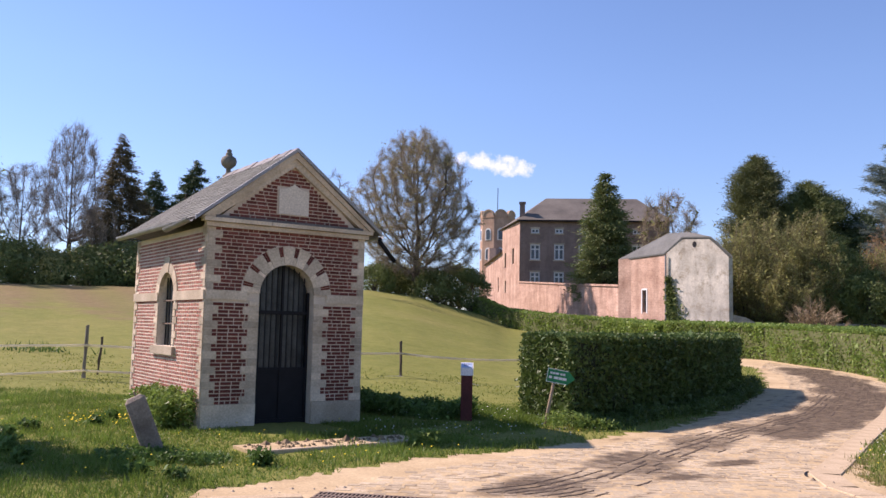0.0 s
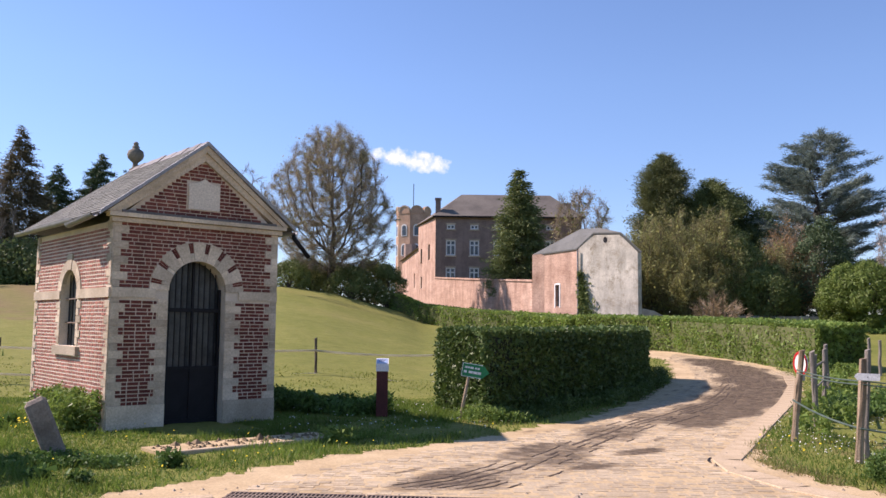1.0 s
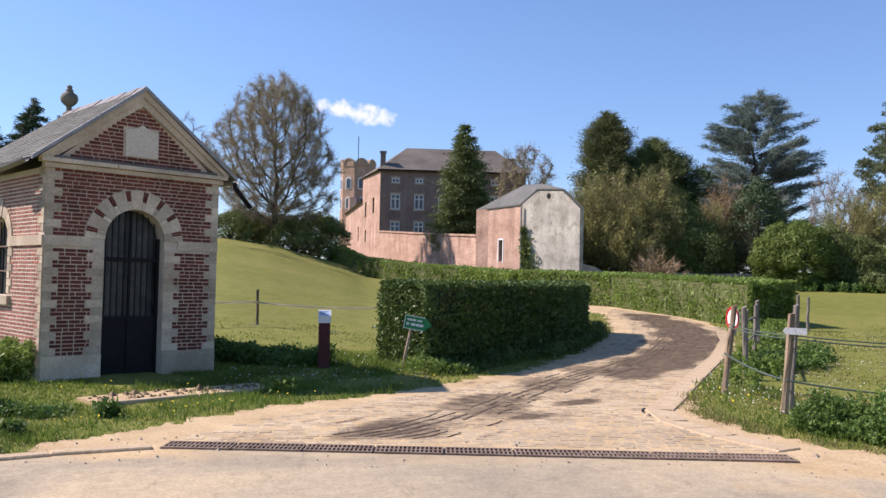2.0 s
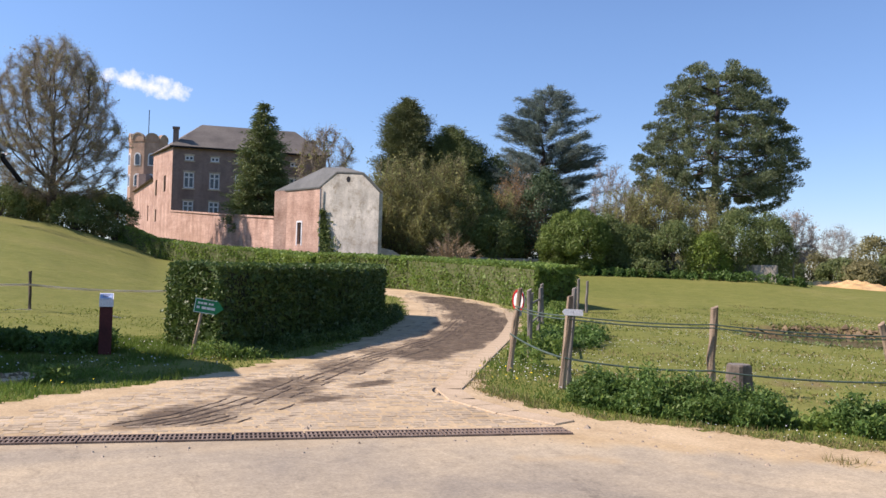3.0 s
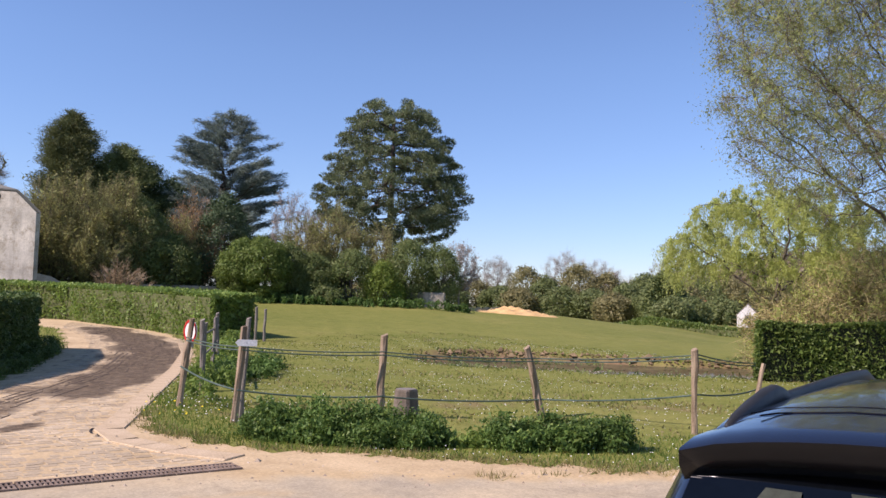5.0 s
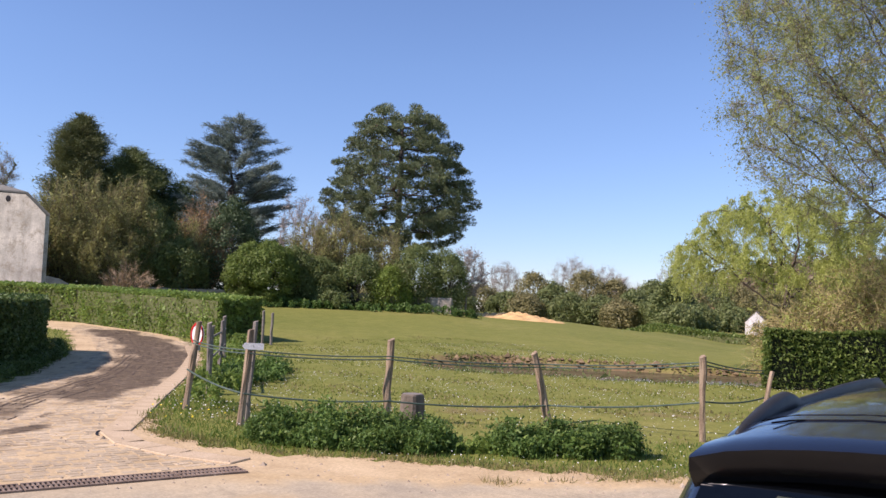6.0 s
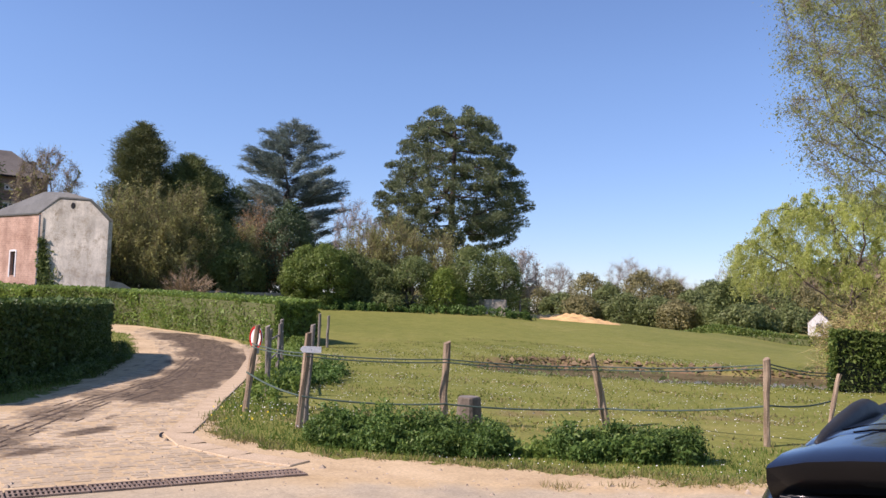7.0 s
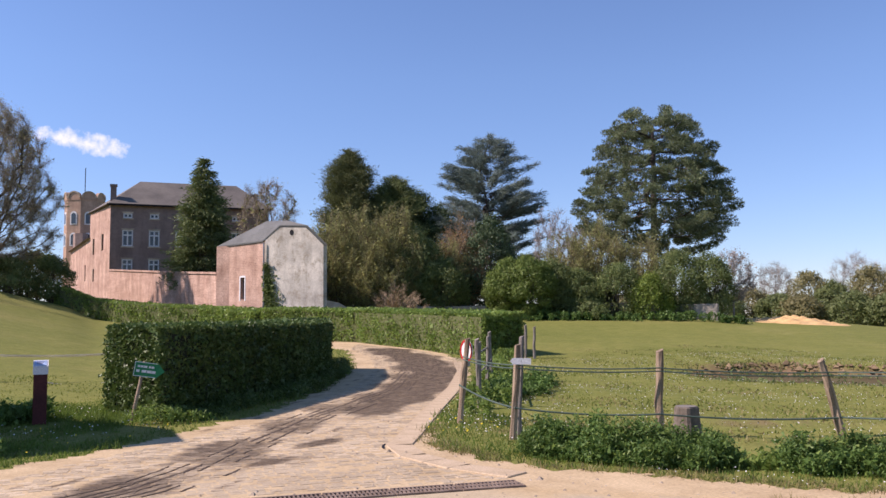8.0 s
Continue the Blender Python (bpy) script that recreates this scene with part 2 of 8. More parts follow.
def muddy(name, dry_a, dry_b, wet, fine=22.0, vary=False, bump=0.5):
    """Dusty stone or earth with a trail of mud given by the attribute "mud"."""
    m = material(name, 0.9, 0, 0.2)
    k = Nodes(m)
    c = k.ramp(k.noise(0.9, 6, 0.7), [(0.32, dry_a), (0.66, dry_b)])
    grain = k.noise(fine, 5, 0.75)
    c = k.mix(1.0, c, k.ramp(grain, [(0.28, 0.7), (0.72, 1.22)]), 'MULTIPLY')
    if vary:
        c = k.mix(1.0, c, k.ramp(k.island(), [(0.0, 0.76), (1.0, 1.16)]), 'MULTIPLY')
    at = k.n.new("ShaderNodeAttribute")
    at.attribute_name = "mud"
    ragged = k.n.new("ShaderNodeMath")
    ragged.operation = 'MULTIPLY_ADD'
    k.l.new(k.noise(4.0, 8, 0.80), ragged.inputs[0])
    ragged.inputs[1].default_value = 1.5
    k.l.new(at.outputs["Fac"], ragged.inputs[2])
    c = k.mix(k.ramp(k.scaled(ragged.outputs[0], 0.4), [(0.40, 0.0), (0.50, 0.42), (0.64, 0.90)]), c, wet)
    k.colour(c).bump(grain, bump, 0.01)
    return m


M["grass"] = ground_grass("pasture_grass")
M["dirt"] = muddy("sandy_dirt", (0.41, 0.298, 0.165), (0.59, 0.452, 0.270), (0.085, 0.060, 0.040))
M["sett"] = muddy("sandstone_setts", (0.40, 0.314, 0.205), (0.56, 0.452, 0.305), (0.080, 0.057, 0.038), 30, True)


def worn_concrete(name):
    """Old concrete: warm grey, dusted with sand in drifts, cracked and stained; sand where the attribute says."""
    m = material(name, 0.88, 0, 0.25)
    k = Nodes(m)
    broad = k.noise(0.28, 6, 0.62, distortion=0.6)
    grain = k.noise(34, 5, 0.75)
    c = k.ramp(broad, [(0.36, (0.30, 0.258, 0.190)), (0.50, (0.415, 0.346, 0.236)), (0.64, (0.535, 0.428, 0.270))])
    stain = k.noise(1.4, 7, 0.75, stretch=(1, 0.45, 1), distortion=1.2)
    c = k.mix(1.0, c, k.ramp(stain, [(0.30, 0.68), (0.42, 1.0), (0.75, 1.08)]), 'MULTIPLY')
    v = k.n.new("ShaderNodeTexVoronoi")
    v.feature = 'DISTANCE_TO_EDGE'
    v.inputs["Scale"].default_value = 0.33
    wv = k.n.new("ShaderNodeVectorMath")
    wv.operation = 'ADD'
    nz = k.n.new("ShaderNodeTexNoise")
    nz.inputs["Scale"].default_value, nz.inputs["Detail"].default_value = 1.3, 6.0
    k.l.new(k.co.outputs["Object"], nz.inputs["Vector"])
    k.l.new(k.co.outputs["Object"], wv.inputs[0])
    k.l.new(nz.outputs["Color"], wv.inputs[1])
    k.l.new(wv.outputs[0], v.inputs["Vector"])
    crack = k.ramp(v.outputs["Distance"], [(0.0, 0.62), (0.006, 0.8), (0.012, 1.0)])
    c = k.mix(0.22, c, crack, 'MULTIPLY')
    c = k.mix(1.0, c, k.ramp(grain, [(0.28, 0.70), (0.72, 1.22)]), 'MULTIPLY')
    c = k.mix(1.0, c, k.ramp(k.noise(7, 6, 0.8), [(0.30, 0.80), (0.70, 1.12)]), 'MULTIPLY')
    at = k.n.new("ShaderNodeAttribute")
    at.attribute_name = "sand"
    sandy = k.mix(1.0, k.ramp(k.noise(0.9, 6, 0.7), [(0.32, (0.41, 0.295, 0.155)), (0.66, (0.59, 0.445, 0.255))]), k.ramp(k.noise(22, 5, 0.75), [(0.28, 0.7), (0.72, 1.22)]), 'MULTIPLY')
    c = k.mix(at.outputs["Fac"], c, sandy)
    k.colour(c).bump(grain, 0.3, 0.006)
    return m


M["concrete"] = worn_concrete("worn_concrete")
M["rust_iron"] = mottled("rusty_cast_iron", (0.16, 0.115, 0.085), (0.31, 0.235, 0.18), 5, 60, rough=0.8, metal=0.1)
M["kerb"] = mottled("kerb_stone", (0.43, 0.325, 0.20), (0.57, 0.445, 0.295), 2.5, 40)
M["plaque"] = mottled("plaque_stone", (0.60, 0.525, 0.42), (0.72, 0.645, 0.52), 1.5, 30, bump=0.1)
M["zinc"] = mottled("weathered_zinc", (0.22, 0.22, 0.22), (0.36, 0.36, 0.36), 3, 30, rough=0.5, metal=0.4)

# ---- ground, road and track ----
def inside(poly, x, y):
    x, y = np.asarray(x), np.asarray(y)
    hit = np.zeros(x.shape, bool)
    n = len(poly)
    for i in range(n):
        (x0, y0), (x1, y1) = poly[i], poly[(i + 1) % n]
        if y0 == y1:
            continue
        hit ^= ((y0 > y) != (y1 > y)) & (x < (x1 - x0) * (y - y0) / (y1 - y0) + x0)
    return hit


def along(path, x, y):
    """Distance of points from a polyline."""
    x, y = np.asarray(x, float), np.asarray(y, float)
    best = np.full(x.shape, 1e9)
    for (ax, ay), (bx, by) in zip(path, path[1:]):
        t = np.clip(((x - ax) * (bx - ax) + (y - ay) * (by - ay)) / ((bx - ax) ** 2 + (by - ay) ** 2), 0, 1)
        best = np.minimum(best, np.hypot(x - ax - t * (bx - ax), y - ay - t * (by - ay)))
    return best


def ragged_edge(x, y):
    return x + 0.13 * wobble(x, y, 2) + 0.11 * wobble(y, x, 4.7), y + 0.13 * wobble(y, x, 2) + 0.11 * wobble(x, y, 5.3)


def wobble(x, y, s=1.0):
    return 0.5 * np.sin(1.7 * x * s + 0.9 * y * s) + 0.3 * np.sin(4.1 * x * s - 2.7 * y * s + 1) + 0.2 * np.sin(9.7 * x * s + 7.3 * y * s + 2)


TRACK_LEFT = [(-2.6, 9.4), (-2.0, 10.0), (-1.5, 10.6), (-0.9, 11.3), (-0.3, 12.0), (1.1, 13.0), (2.4, 14.2), (3.2, 15.2), (4.4, 16.4), (7.2, 21.0), (10.6, 27.6), (12.2, 32), (13.8, 37), (13.6, 42), (11.5, 47), (6, 53)]
TRACK_RIGHT = [(9, 56), (15, 49), (16.3, 43), (17.0, 37), (16.2, 31.5), (14.2, 26), (11.7, 21.4), (9.3, 17.6), (7.0, 14.1), (6.0, 12.3), (5.6, 10.9), (5.6, 9.8), (5.9, 9.0), (6.8, 7.9), (7.6, 6.6), (8.6, 5.6), (6.0, 5.0), (-2.0, 8.0)]
KERB_LINE = [(5.3, 8.55), (4.95, 9.4), (4.80, 10.5), (5.02, 11.5), (5.6, 12.4), (7.4, 15.3), (10.5, 20.2), (13.2, 24.8), (15.3, 29.2), (16.3, 34.6), (15.8, 41)]
SETT_LEFT = [(-1.35, 9.45), (-0.4, 10.9), (1.6, 12.9), (3.0, 14.2), (4.9, 16.4), (7.9, 21.0), (11.3, 27.4), (13.0, 32), (14.4, 38)]
RUT = [(0.6, 9.5), (1.3, 10.0), (2.0, 10.8), (2.9, 12.2), (3.8, 13.6), (5.3, 15.8), (8.6, 20.2), (11.7, 25.7), (13.8, 31), (15.0, 37)]
MIRE = [(5.6, 14.6), (7.4, 17.0), (10.1, 21.0), (12.5, 25.0), (14.3, 30.4), (15.2, 36)]
SMEAR = [(0.8, 9.9), (1.7, 11.2), (2.6, 12.4), (4.4, 14.6)]
SPILL = [(2.6, 10.6), (3.6, 11.7), (4.5, 12.5)]
ROAD_EDGE = [(-60, -14), (-30, -2.5), (-14, 4.6), (-6, 8.2), (-2.4, 8.95), (-1.3, 9.15), (0.4, 8.85), (3.9, 8.3), (5.15, 8.05), (6.1, 7.1), (7.0, 6.15), (8.3, 5.35), (9.6, 4.75), (14, 2.6), (40, -8), (60, -18)]


def mud(x, y):
    """How thick the mud lies: wheel ruts, the mire in the bend and patches trodden out of it."""
    w, v = wobble(x, y, 1.3), wobble(y, x, 2.1)
    a = along(RUT, x, y)
    ruts = np.zeros_like(a)
    for off, half in ((0.0, 0.07), (0.20, 0.05), (0.42, 0.05), (0.95, 0.05), (1.25, 0.05)):
        ruts = np.maximum(ruts, smooth01((half + 0.05 * v - np.abs(a - off - 0.04 * w)) / 0.07) * np.clip(0.95 - 0.25 * off + 0.5 * wobble(x + 5 * off, y, 0.7), 0, 1))
    mire = smooth01((0.45 + 0.75 * smooth01((y - 14.5) / 4) + 0.35 * w - along(MIRE, x, y)) / 0.5)
    smear = 0.80 * smooth01((0.50 + 0.45 * w - along(SMEAR, x, y)) / 0.7)
    spill = 0.88 * smooth01((0.34 + 0.40 * v - along(SPILL, x, y)) / 0.45)
    trail = 0.70 * smooth01((0.70 + 0.4 * w - a) / 0.6)
    return np.clip(np.maximum.reduce([0.95 * ruts, 0.86 * mire, smear, spill, trail]) * smooth01((y - 9.0) / 0.8), 0, 1)


def sheet(name, test, x0, x1, y0, y1, cell, lift, mat, attr=None):
    """A level sheet of small cells laid on the land where test() holds."""
    if cell is None:
        xs = np.concatenate([np.arange(x0, -9, 1.0), np.arange(-9, 17, 0.14), np.arange(17, x1, 1.0)])
        ys = np.concatenate([np.arange(y0, 1, 1.0), np.arange(1, y1, 0.14)])
        cell = 0.14
    else:
        xs, ys = np.arange(x0, x1, cell), np.arange(y0, y1, cell)
    X, Y = np.meshgrid(xs, ys, indexing='ij')
    keep = test(X + cell / 2, Y + cell / 2)
    nx, ny = len(xs), len(ys)
    VX, VY = np.meshgrid(np.append(xs, x1), np.append(ys, y1), indexing='ij')
    VX = VX + 0.3 * cell * wobble(VX, VY, 3)
    VY = VY + 0.3 * cell * wobble(VY, VX, 3)
    Z = ground(VX, VY) + lift
    ids = np.arange((nx + 1) * (ny + 1)).reshape(nx + 1, ny + 1)
    i, j = np.nonzero(keep)
    f = np.stack([ids[i, j], ids[i + 1, j], ids[i + 1, j + 1], ids[i, j + 1]], 1)
    used, inv = np.unique(f, return_inverse=True)
    V = np.stack([VX.ravel(), VY.ravel(), Z.ravel()], 1)[used]
    ob = link_mesh(name, V.tolist(), inv.reshape(-1, 4).tolist(), mat, smooth=True)
    if attr:
        a = ob.data.attributes.new(attr[0], 'FLOAT', 'POINT')
        a.data.foreach_set("value", attr[1](V[:, 0], V[:, 1]).astype(np.float32))
    return ob


rs = np.concatenate([np.arange(0.4, 8, 0.6), np.arange(8, 40, 0.35), np.geomspace(40.4, 130, 90), np.geomspace(135, 2600, 34)])
azs = np.radians(np.concatenate([np.arange(-180, -34, 4.0), np.arange(-34, 80, 0.6), np.arange(80, 180, 4.0)]))
R, A = np.meshgrid(rs, azs, indexing='ij')
X, Y = R * np.sin(A), R * np.cos(A)
hill = 24 * np.exp(-((np.degrees(A) - 69) / 9) ** 2) * smooth01((R - 150) / 260)
Z = ground(X, Y) + hill + 0.03 * wobble(X, Y, 0.9) * smooth01((R - 9) / 6) * (1 - inside(TRACK_LEFT + TRACK_RIGHT, X, Y)) * smooth01(np.minimum(along(TRACK_LEFT, X, Y), along(TRACK_RIGHT, X, Y)) / 1.2)
n = len(azs)
faces = [(i * n + j, i * n + (j + 1) % n, (i + 1) * n + (j + 1) % n, (i + 1) * n + j) for i in range(len(rs) - 1) for j in range(n)]
land = link_mesh("ground", np.stack([X, Y, Z], -1).reshape(-1, 3).tolist(), [f[::-1] for f in faces], M["grass"], smooth=True)
tagged(land, "short spring pasture of dull green grass with worn straw patches", "ground", kind="structure")


def bare_earth(x, y):
    r, az = np.hypot(x, y), np.degrees(np.arctan2(x, y))
    w = wobble(x, y, 0.35)
    poached = smooth01((-9 + 3 * w - az) / 4) * smooth01((r - 46 - 8 * w - 4 * wobble(y, x, 0.6)) / 10) * (1 - smooth01((r - 74) / 4)) * (0.65 + 0.35 * wobble(x, y, 0.8))
    trodden = 0.75 * smooth01((0.9 + 0.9 * w - along([(8.2, 11.8), (12, 10.6), (15, 8)], x, y)) / 0.8) * smooth01((wobble(x, y, 2) + 0.1) / 0.5)
    scrape = 0.9 * smooth01((0.5 + 0.8 * w - along([(17.6, 21.2), (20.4, 21.0)], x, y)) / 0.6)
    bank = 0.75 * np.exp(-((pond_shape(x, y) - 1.0) / 0.09) ** 2) * smooth01(0.5 + wobble(x, y, 1.5))
    bed = 1 - smooth01((pond_shape(x, y) - 0.93) / 0.06)
    return np.clip(np.maximum.reduce([0.85 * poached, trodden, scrape, bank, bed]), 0, 1)


at = land.data.attributes.new("earth", 'FLOAT', 'POINT')
at.data.foreach_set("value", bare_earth(X, Y).ravel().astype(np.float32))


def road_sand(x, y):
    """Sand drifted over the concrete's rim."""
    d = along(ROAD_EDGE, x, y)
    rim = smooth01((0.52 + 0.26 * wobble(x, y, 1.4) - d) / 0.30) * (1 - 0.75 * smooth01((1.35 - np.abs(x - 1.9) / 2.4) / 0.3))
    drift = 0.7 * smooth01((0.10 + 0.25 * wobble(x, y, 1.1) - np.abs(d - 1.15)) / 0.2) * (x > 4)
    return np.clip(np.maximum(rim, drift), 0, 1)


road = sheet("road", lambda x, y: inside(ROAD_EDGE + [(60, -60), (-60, -60)], x, y) & (np.hypot(x, y) < 45), -45, 45, -40, 9.4, None, 0.006, M["concrete"], ("sand", road_sand))
tagged(road, "worn pale concrete road with dust and cracks", "road", kind="structure")
track = sheet("track", lambda x, y: inside(TRACK_LEFT + TRACK_RIGHT, *ragged_edge(x, y)) & ~inside(ROAD_EDGE + [(60, -60), (-60, -60)], x, y + 0.40), -3, 18, 5, 57, 0.13, 0.004, M["dirt"], ("mud", mud))
tagged(track, "sandy dirt track with pale dusty shoulders and dark mud", "road", kind="structure")


# setts of the track: rows across it, each a small proud stone
def sett_mesh(stones, name):
    V, F = [], []
    for cx, cy, z, a, b, c, s, h in stones:
        o = len(V)
        for k, (p, q) in enumerate(((-a, -b), (a, -b), (a, b), (-a, b))):
            V.append((cx + p * c - q * s, cy + p * s + q * c, z - 0.02))
        for k, (p, q) in enumerate(((-a, -b), (a, -b), (a, b), (-a, b))):
            V.append((cx + 0.90 * (p * c - q * s), cy + 0.90 * (p * s + q * c), z + h))
        F += [(o + 4, o + 5, o + 6, o + 7), (o, o + 1, o + 5, o + 4), (o + 1, o + 2, o + 6, o + 5), (o + 2, o + 3, o + 7, o + 6), (o + 3, o, o + 4, o + 7)]
    ob = link_mesh(name, V, F, M["sett"])
    P = np.array(V)
    at = ob.data.attributes.new("mud", 'FLOAT', 'POINT')
    at.data.foreach_set("value", mud(P[:, 0], P[:, 1]).astype(np.float32))
    return ob


sr = random.Random(3)
poly = SETT_LEFT + KERB_LINE[::-1]
stones = []
ca, sa = math.cos(radians(-7.5)), math.sin(radians(-7.5))
v = 0.0
while v < 34:
    dv = sr.uniform(0.120, 0.150)
    u = -9 + sr.uniform(0, 0.1)
    while u < 22:
        du = sr.uniform(0.13, 0.22)
        vw = v + 0.07 * math.sin(0.9 * u + 0.5 * v) + 0.04 * math.sin(2.3 * u - 0.7 * v) + sr.gauss(0, 0.008)
        x, y = u * ca - vw * sa, 9.35 + u * sa + vw * ca
        if bool(inside(poly, np.array(x), np.array(y))) and sr.random() > 0.03:
            t = sr.gauss(0, 0.09)
            stones.append((x, y, gz(x, y) + 0.0005, du / 2 - 0.006, dv / 2 - 0.006, math.cos(t) * ca - math.sin(t) * sa, math.sin(t) * ca + math.cos(t) * sa, sr.uniform(0.0025, 0.0085)))
        u += du
    v += dv
near = [s for s in stones if 1.2 < s[0] < 4.6 and s[1] < 10.6][:290]
picked = set(id(s) for s in near)
setts = tagged(sett_mesh([s for s in stones if id(s) not in picked], "setts"), "uneven dusty sandstone setts with dark mud trails", "paving", kind="stuff")
NEAR_SETTS = near

# mud pressed into ridges along the wheel ruts
def offset_line(path, off, step=0.06):
    out = []
    for (ax, ay), (bx, by) in zip(path, path[1:]):
        L = math.hypot(bx - ax, by - ay)
        n = max(1, int(L / step))
        for i in range(n):
            t = i / n
            out.append((ax + (bx - ax) * t - off * (by - ay) / L, ay + (by - ay) * t + off * (bx - ax) / L))
    return out


def mud_ridges():
    """Broken, uneven ribbons of mud a finger high that follow the ruts."""
    g = random.Random(31)
    V, F = [], []
    for off, half, gap in ((0.0, 0.034, 0.25), (0.13, 0.020, 0.50), (0.27, 0.028, 0.35), (0.40, 0.018, 0.60), (0.62, 0.020, 0.66), (-0.16, 0.018, 0.62), (-0.34, 0.020, 0.68)):
        pts = offset_line(RUT, -off)
        last, on, left = None, True, 20
        for k in range(1, len(pts) - 1):
            left -= 1
            if left <= 0:
                on = g.random() > gap
                left = g.randint(2, 14)
            (px, py), (qx, qy), (cx, cy) = pts[k - 1], pts[k + 1], pts[k]
            if not on or cy > 27 or cy < 9.75 - 0.17 * cx:
                last = None
                continue
            d = math.hypot(qx - px, qy - py) or 1.0
            nx, ny = -(qy - py) / d, (qx - px) / d
            sway, h = 0.02 * math.sin(0.11 * k + off * 9) + g.gauss(0, 0.006), half * g.uniform(0.4, 1.5)
            cx, cy = cx + nx * sway, cy + ny * sway
            z = gz(cx, cy)
            o = len(V)
            V += [(cx - nx * h, cy - ny * h, z + 0.004), (cx - nx * h * 0.5, cy - ny * h * 0.5, z + 0.0125), (cx + nx * h * 0.5, cy + ny * h * 0.5, z + 0.0125), (cx + nx * h, cy + ny * h, z + 0.004)]
            if last is not None:
                F += [(last + i, last + i + 1, o + i + 1, o + i) for i in range(3)]
            last = o
    return link_mesh("mud_ridges", V, [f[::-1] for f in F], M["mud"])


M["mud"] = mottled("drying_mud", (0.060, 0.042, 0.028), (0.15, 0.110, 0.075), 3.5, 30, bump=0.8)
tagged(mud_ridges(), "dark mud ridges left by tyres on the setts", "mud", kind="stuff")

# kerb of the inner bend, stone by stone
pts = []
for (ax, ay), (bx, by) in zip(KERB_LINE, KERB_LINE[1:]):
    k = max(1, int(math.hypot(bx - ax, by - ay) / 0.55))
    pts += [(ax + (bx - ax) * i / k, ay + (by - ay) * i / k) for i in range(k)]
kerb = thing("kerb", pose(0, 0, 0), "low curved kerb of worn sandy stones beside the setts", "kerb", kind="structure")
for i, ((ax, ay), (bx, by)) in enumerate(zip(pts, pts[1:])):
    if by > 30:
        continue
    L = math.hypot(bx - ax, by - ay)
    bm = boxed(-L / 2 + 0.004, L / 2 - 0.004, -0.34, 0.05, -0.12, 0.024, bevel=0.010)
    st = part("kerb_stone", bm, M["kerb"], kerb)
    st.matrix_basis = pose((ax + bx) / 2, (ay + by) / 2, gz(ax, ay) - 0.001, 0, 0, math.degrees(math.atan2(by - ay, bx - ax)))
for x0, y0, L, a in ((-1.90, 9.03, 0.95, 16), (-2.62, 8.76, 0.56, 23), (-3.35, 8.47, 0.80, 21), (-4.20, 8.13, 0.85, 22)):
    st = part("kerb_stone", boxed(-L / 2, L / 2, -0.09, 0.09, -0.12, 0.035, bevel=0.012), M["kerb"], kerb)
    st.matrix_basis = pose(x0, y0, gz(x0, y0), 0, 0, a)
# drain mouth: a thin black arc laid on the kerb paints its dark opening
(ax, ay), (bx, by) = (4.86, 11.22), (5.06, 11.68)
bm = bmesh.new()
arc = np.linspace(0.15, math.pi - 0.15, 14)
tube(bm, [(0.24 * math.cos(t), 0.0 - 0.05 * math.sin(t), 0.006) for t in arc], [0.004 + 0.014 * math.sin(t) for t in arc], 6)
mouth = part("drain_mouth", bm, M["black_iron"], None)
mouth.matrix_basis = pose((ax + bx) / 2, (ay + by) / 2, gz(ax, ay), 0, 0, 180 + math.degrees(math.atan2(by - ay, bx - ax)))
tagged(mouth, "black arc painting the drain mouth's dark opening in the sandy kerb", "drain")

# cast-iron channel grate across the track's mouth
g0, g1 = Vector((-1.33, 9.28, 0.0)), Vector((5.2, 8.17, 0.0))
span = (g1 - g0).length
grate = thing("drain_grate", pose(g0.x, g0.y, -0.004, 0, 0, math.degrees(math.atan2(g1.y - g0.y, g1.x - g0.x))) @ Matrix.Diagonal((1, 1.34, 1, 1)), "long rusty cast-iron drain grate set across the paving", "drain")
bm = boxed(0, span, -0.12, 0.12, -0.02, 0.012)
part("channel", bm, M["black_iron"], grate, "black channel under the bars")
nseg = 9
for s in range(nseg):
    x0, x1 = s * span / nseg + 0.01, (s + 1) * span / nseg - 0.01
    bm = bmesh.new()
    box(bm, x0, x1, -0.125, -0.10, 0.0, 0.03)
    box(bm, x0, x1, 0.10, 0.125, 0.0, 0.03)
    box(bm, x0, x1, -0.012, 0.012, 0.0, 0.029)
    k = 15
    for i in range(k + 1):
        xc = x0 + 0.012 + (x1 - x0 - 0.024) * i / k
        box(bm, xc - 0.009, xc + 0.009, -0.10, 0.10, 0.0, 0.028)
    part("grate_section", bm, M["rust_iron"], grate)

# ---- the chapel ----
CHAPEL = Matrix.Translation((-4.158, 14.742, 0.0)) @ Matrix.Rotation(0.617, 4, 'Z')
CW, CD = 3.18, 4.34
chapel = thing("chapel", CHAPEL, "small red-brick chapel with pale limestone dressings and slate roof", "chapel")
COURSE = 0.0667
DOOR_L, DOOR_R, SPRING, RIN, ROUT = 1.01, 2.11, 2.39, 0.55, 0.90
DC = (DOOR_L + DOOR_R) / 2
WV, WR, WSPRING, WSILL = 2.16, 0.47, 2.33, 1.37


def front(u, z, d):
    return (u, d, z)


def side(v, z, d):
    return (d, v, z)


def arch(cx, zc, r, n=16):
    return [(cx + r * math.cos(t), zc + r * math.sin(t)) for t in np.linspace(math.pi, 0, n)]


def stone(ring, swap, d0, d1, parent, name="stone"):
    bm = bmesh.new()
    extrude_profile(bm, ring, d0, d1, swap)
    return part(name, bm, M["limestone"], parent)


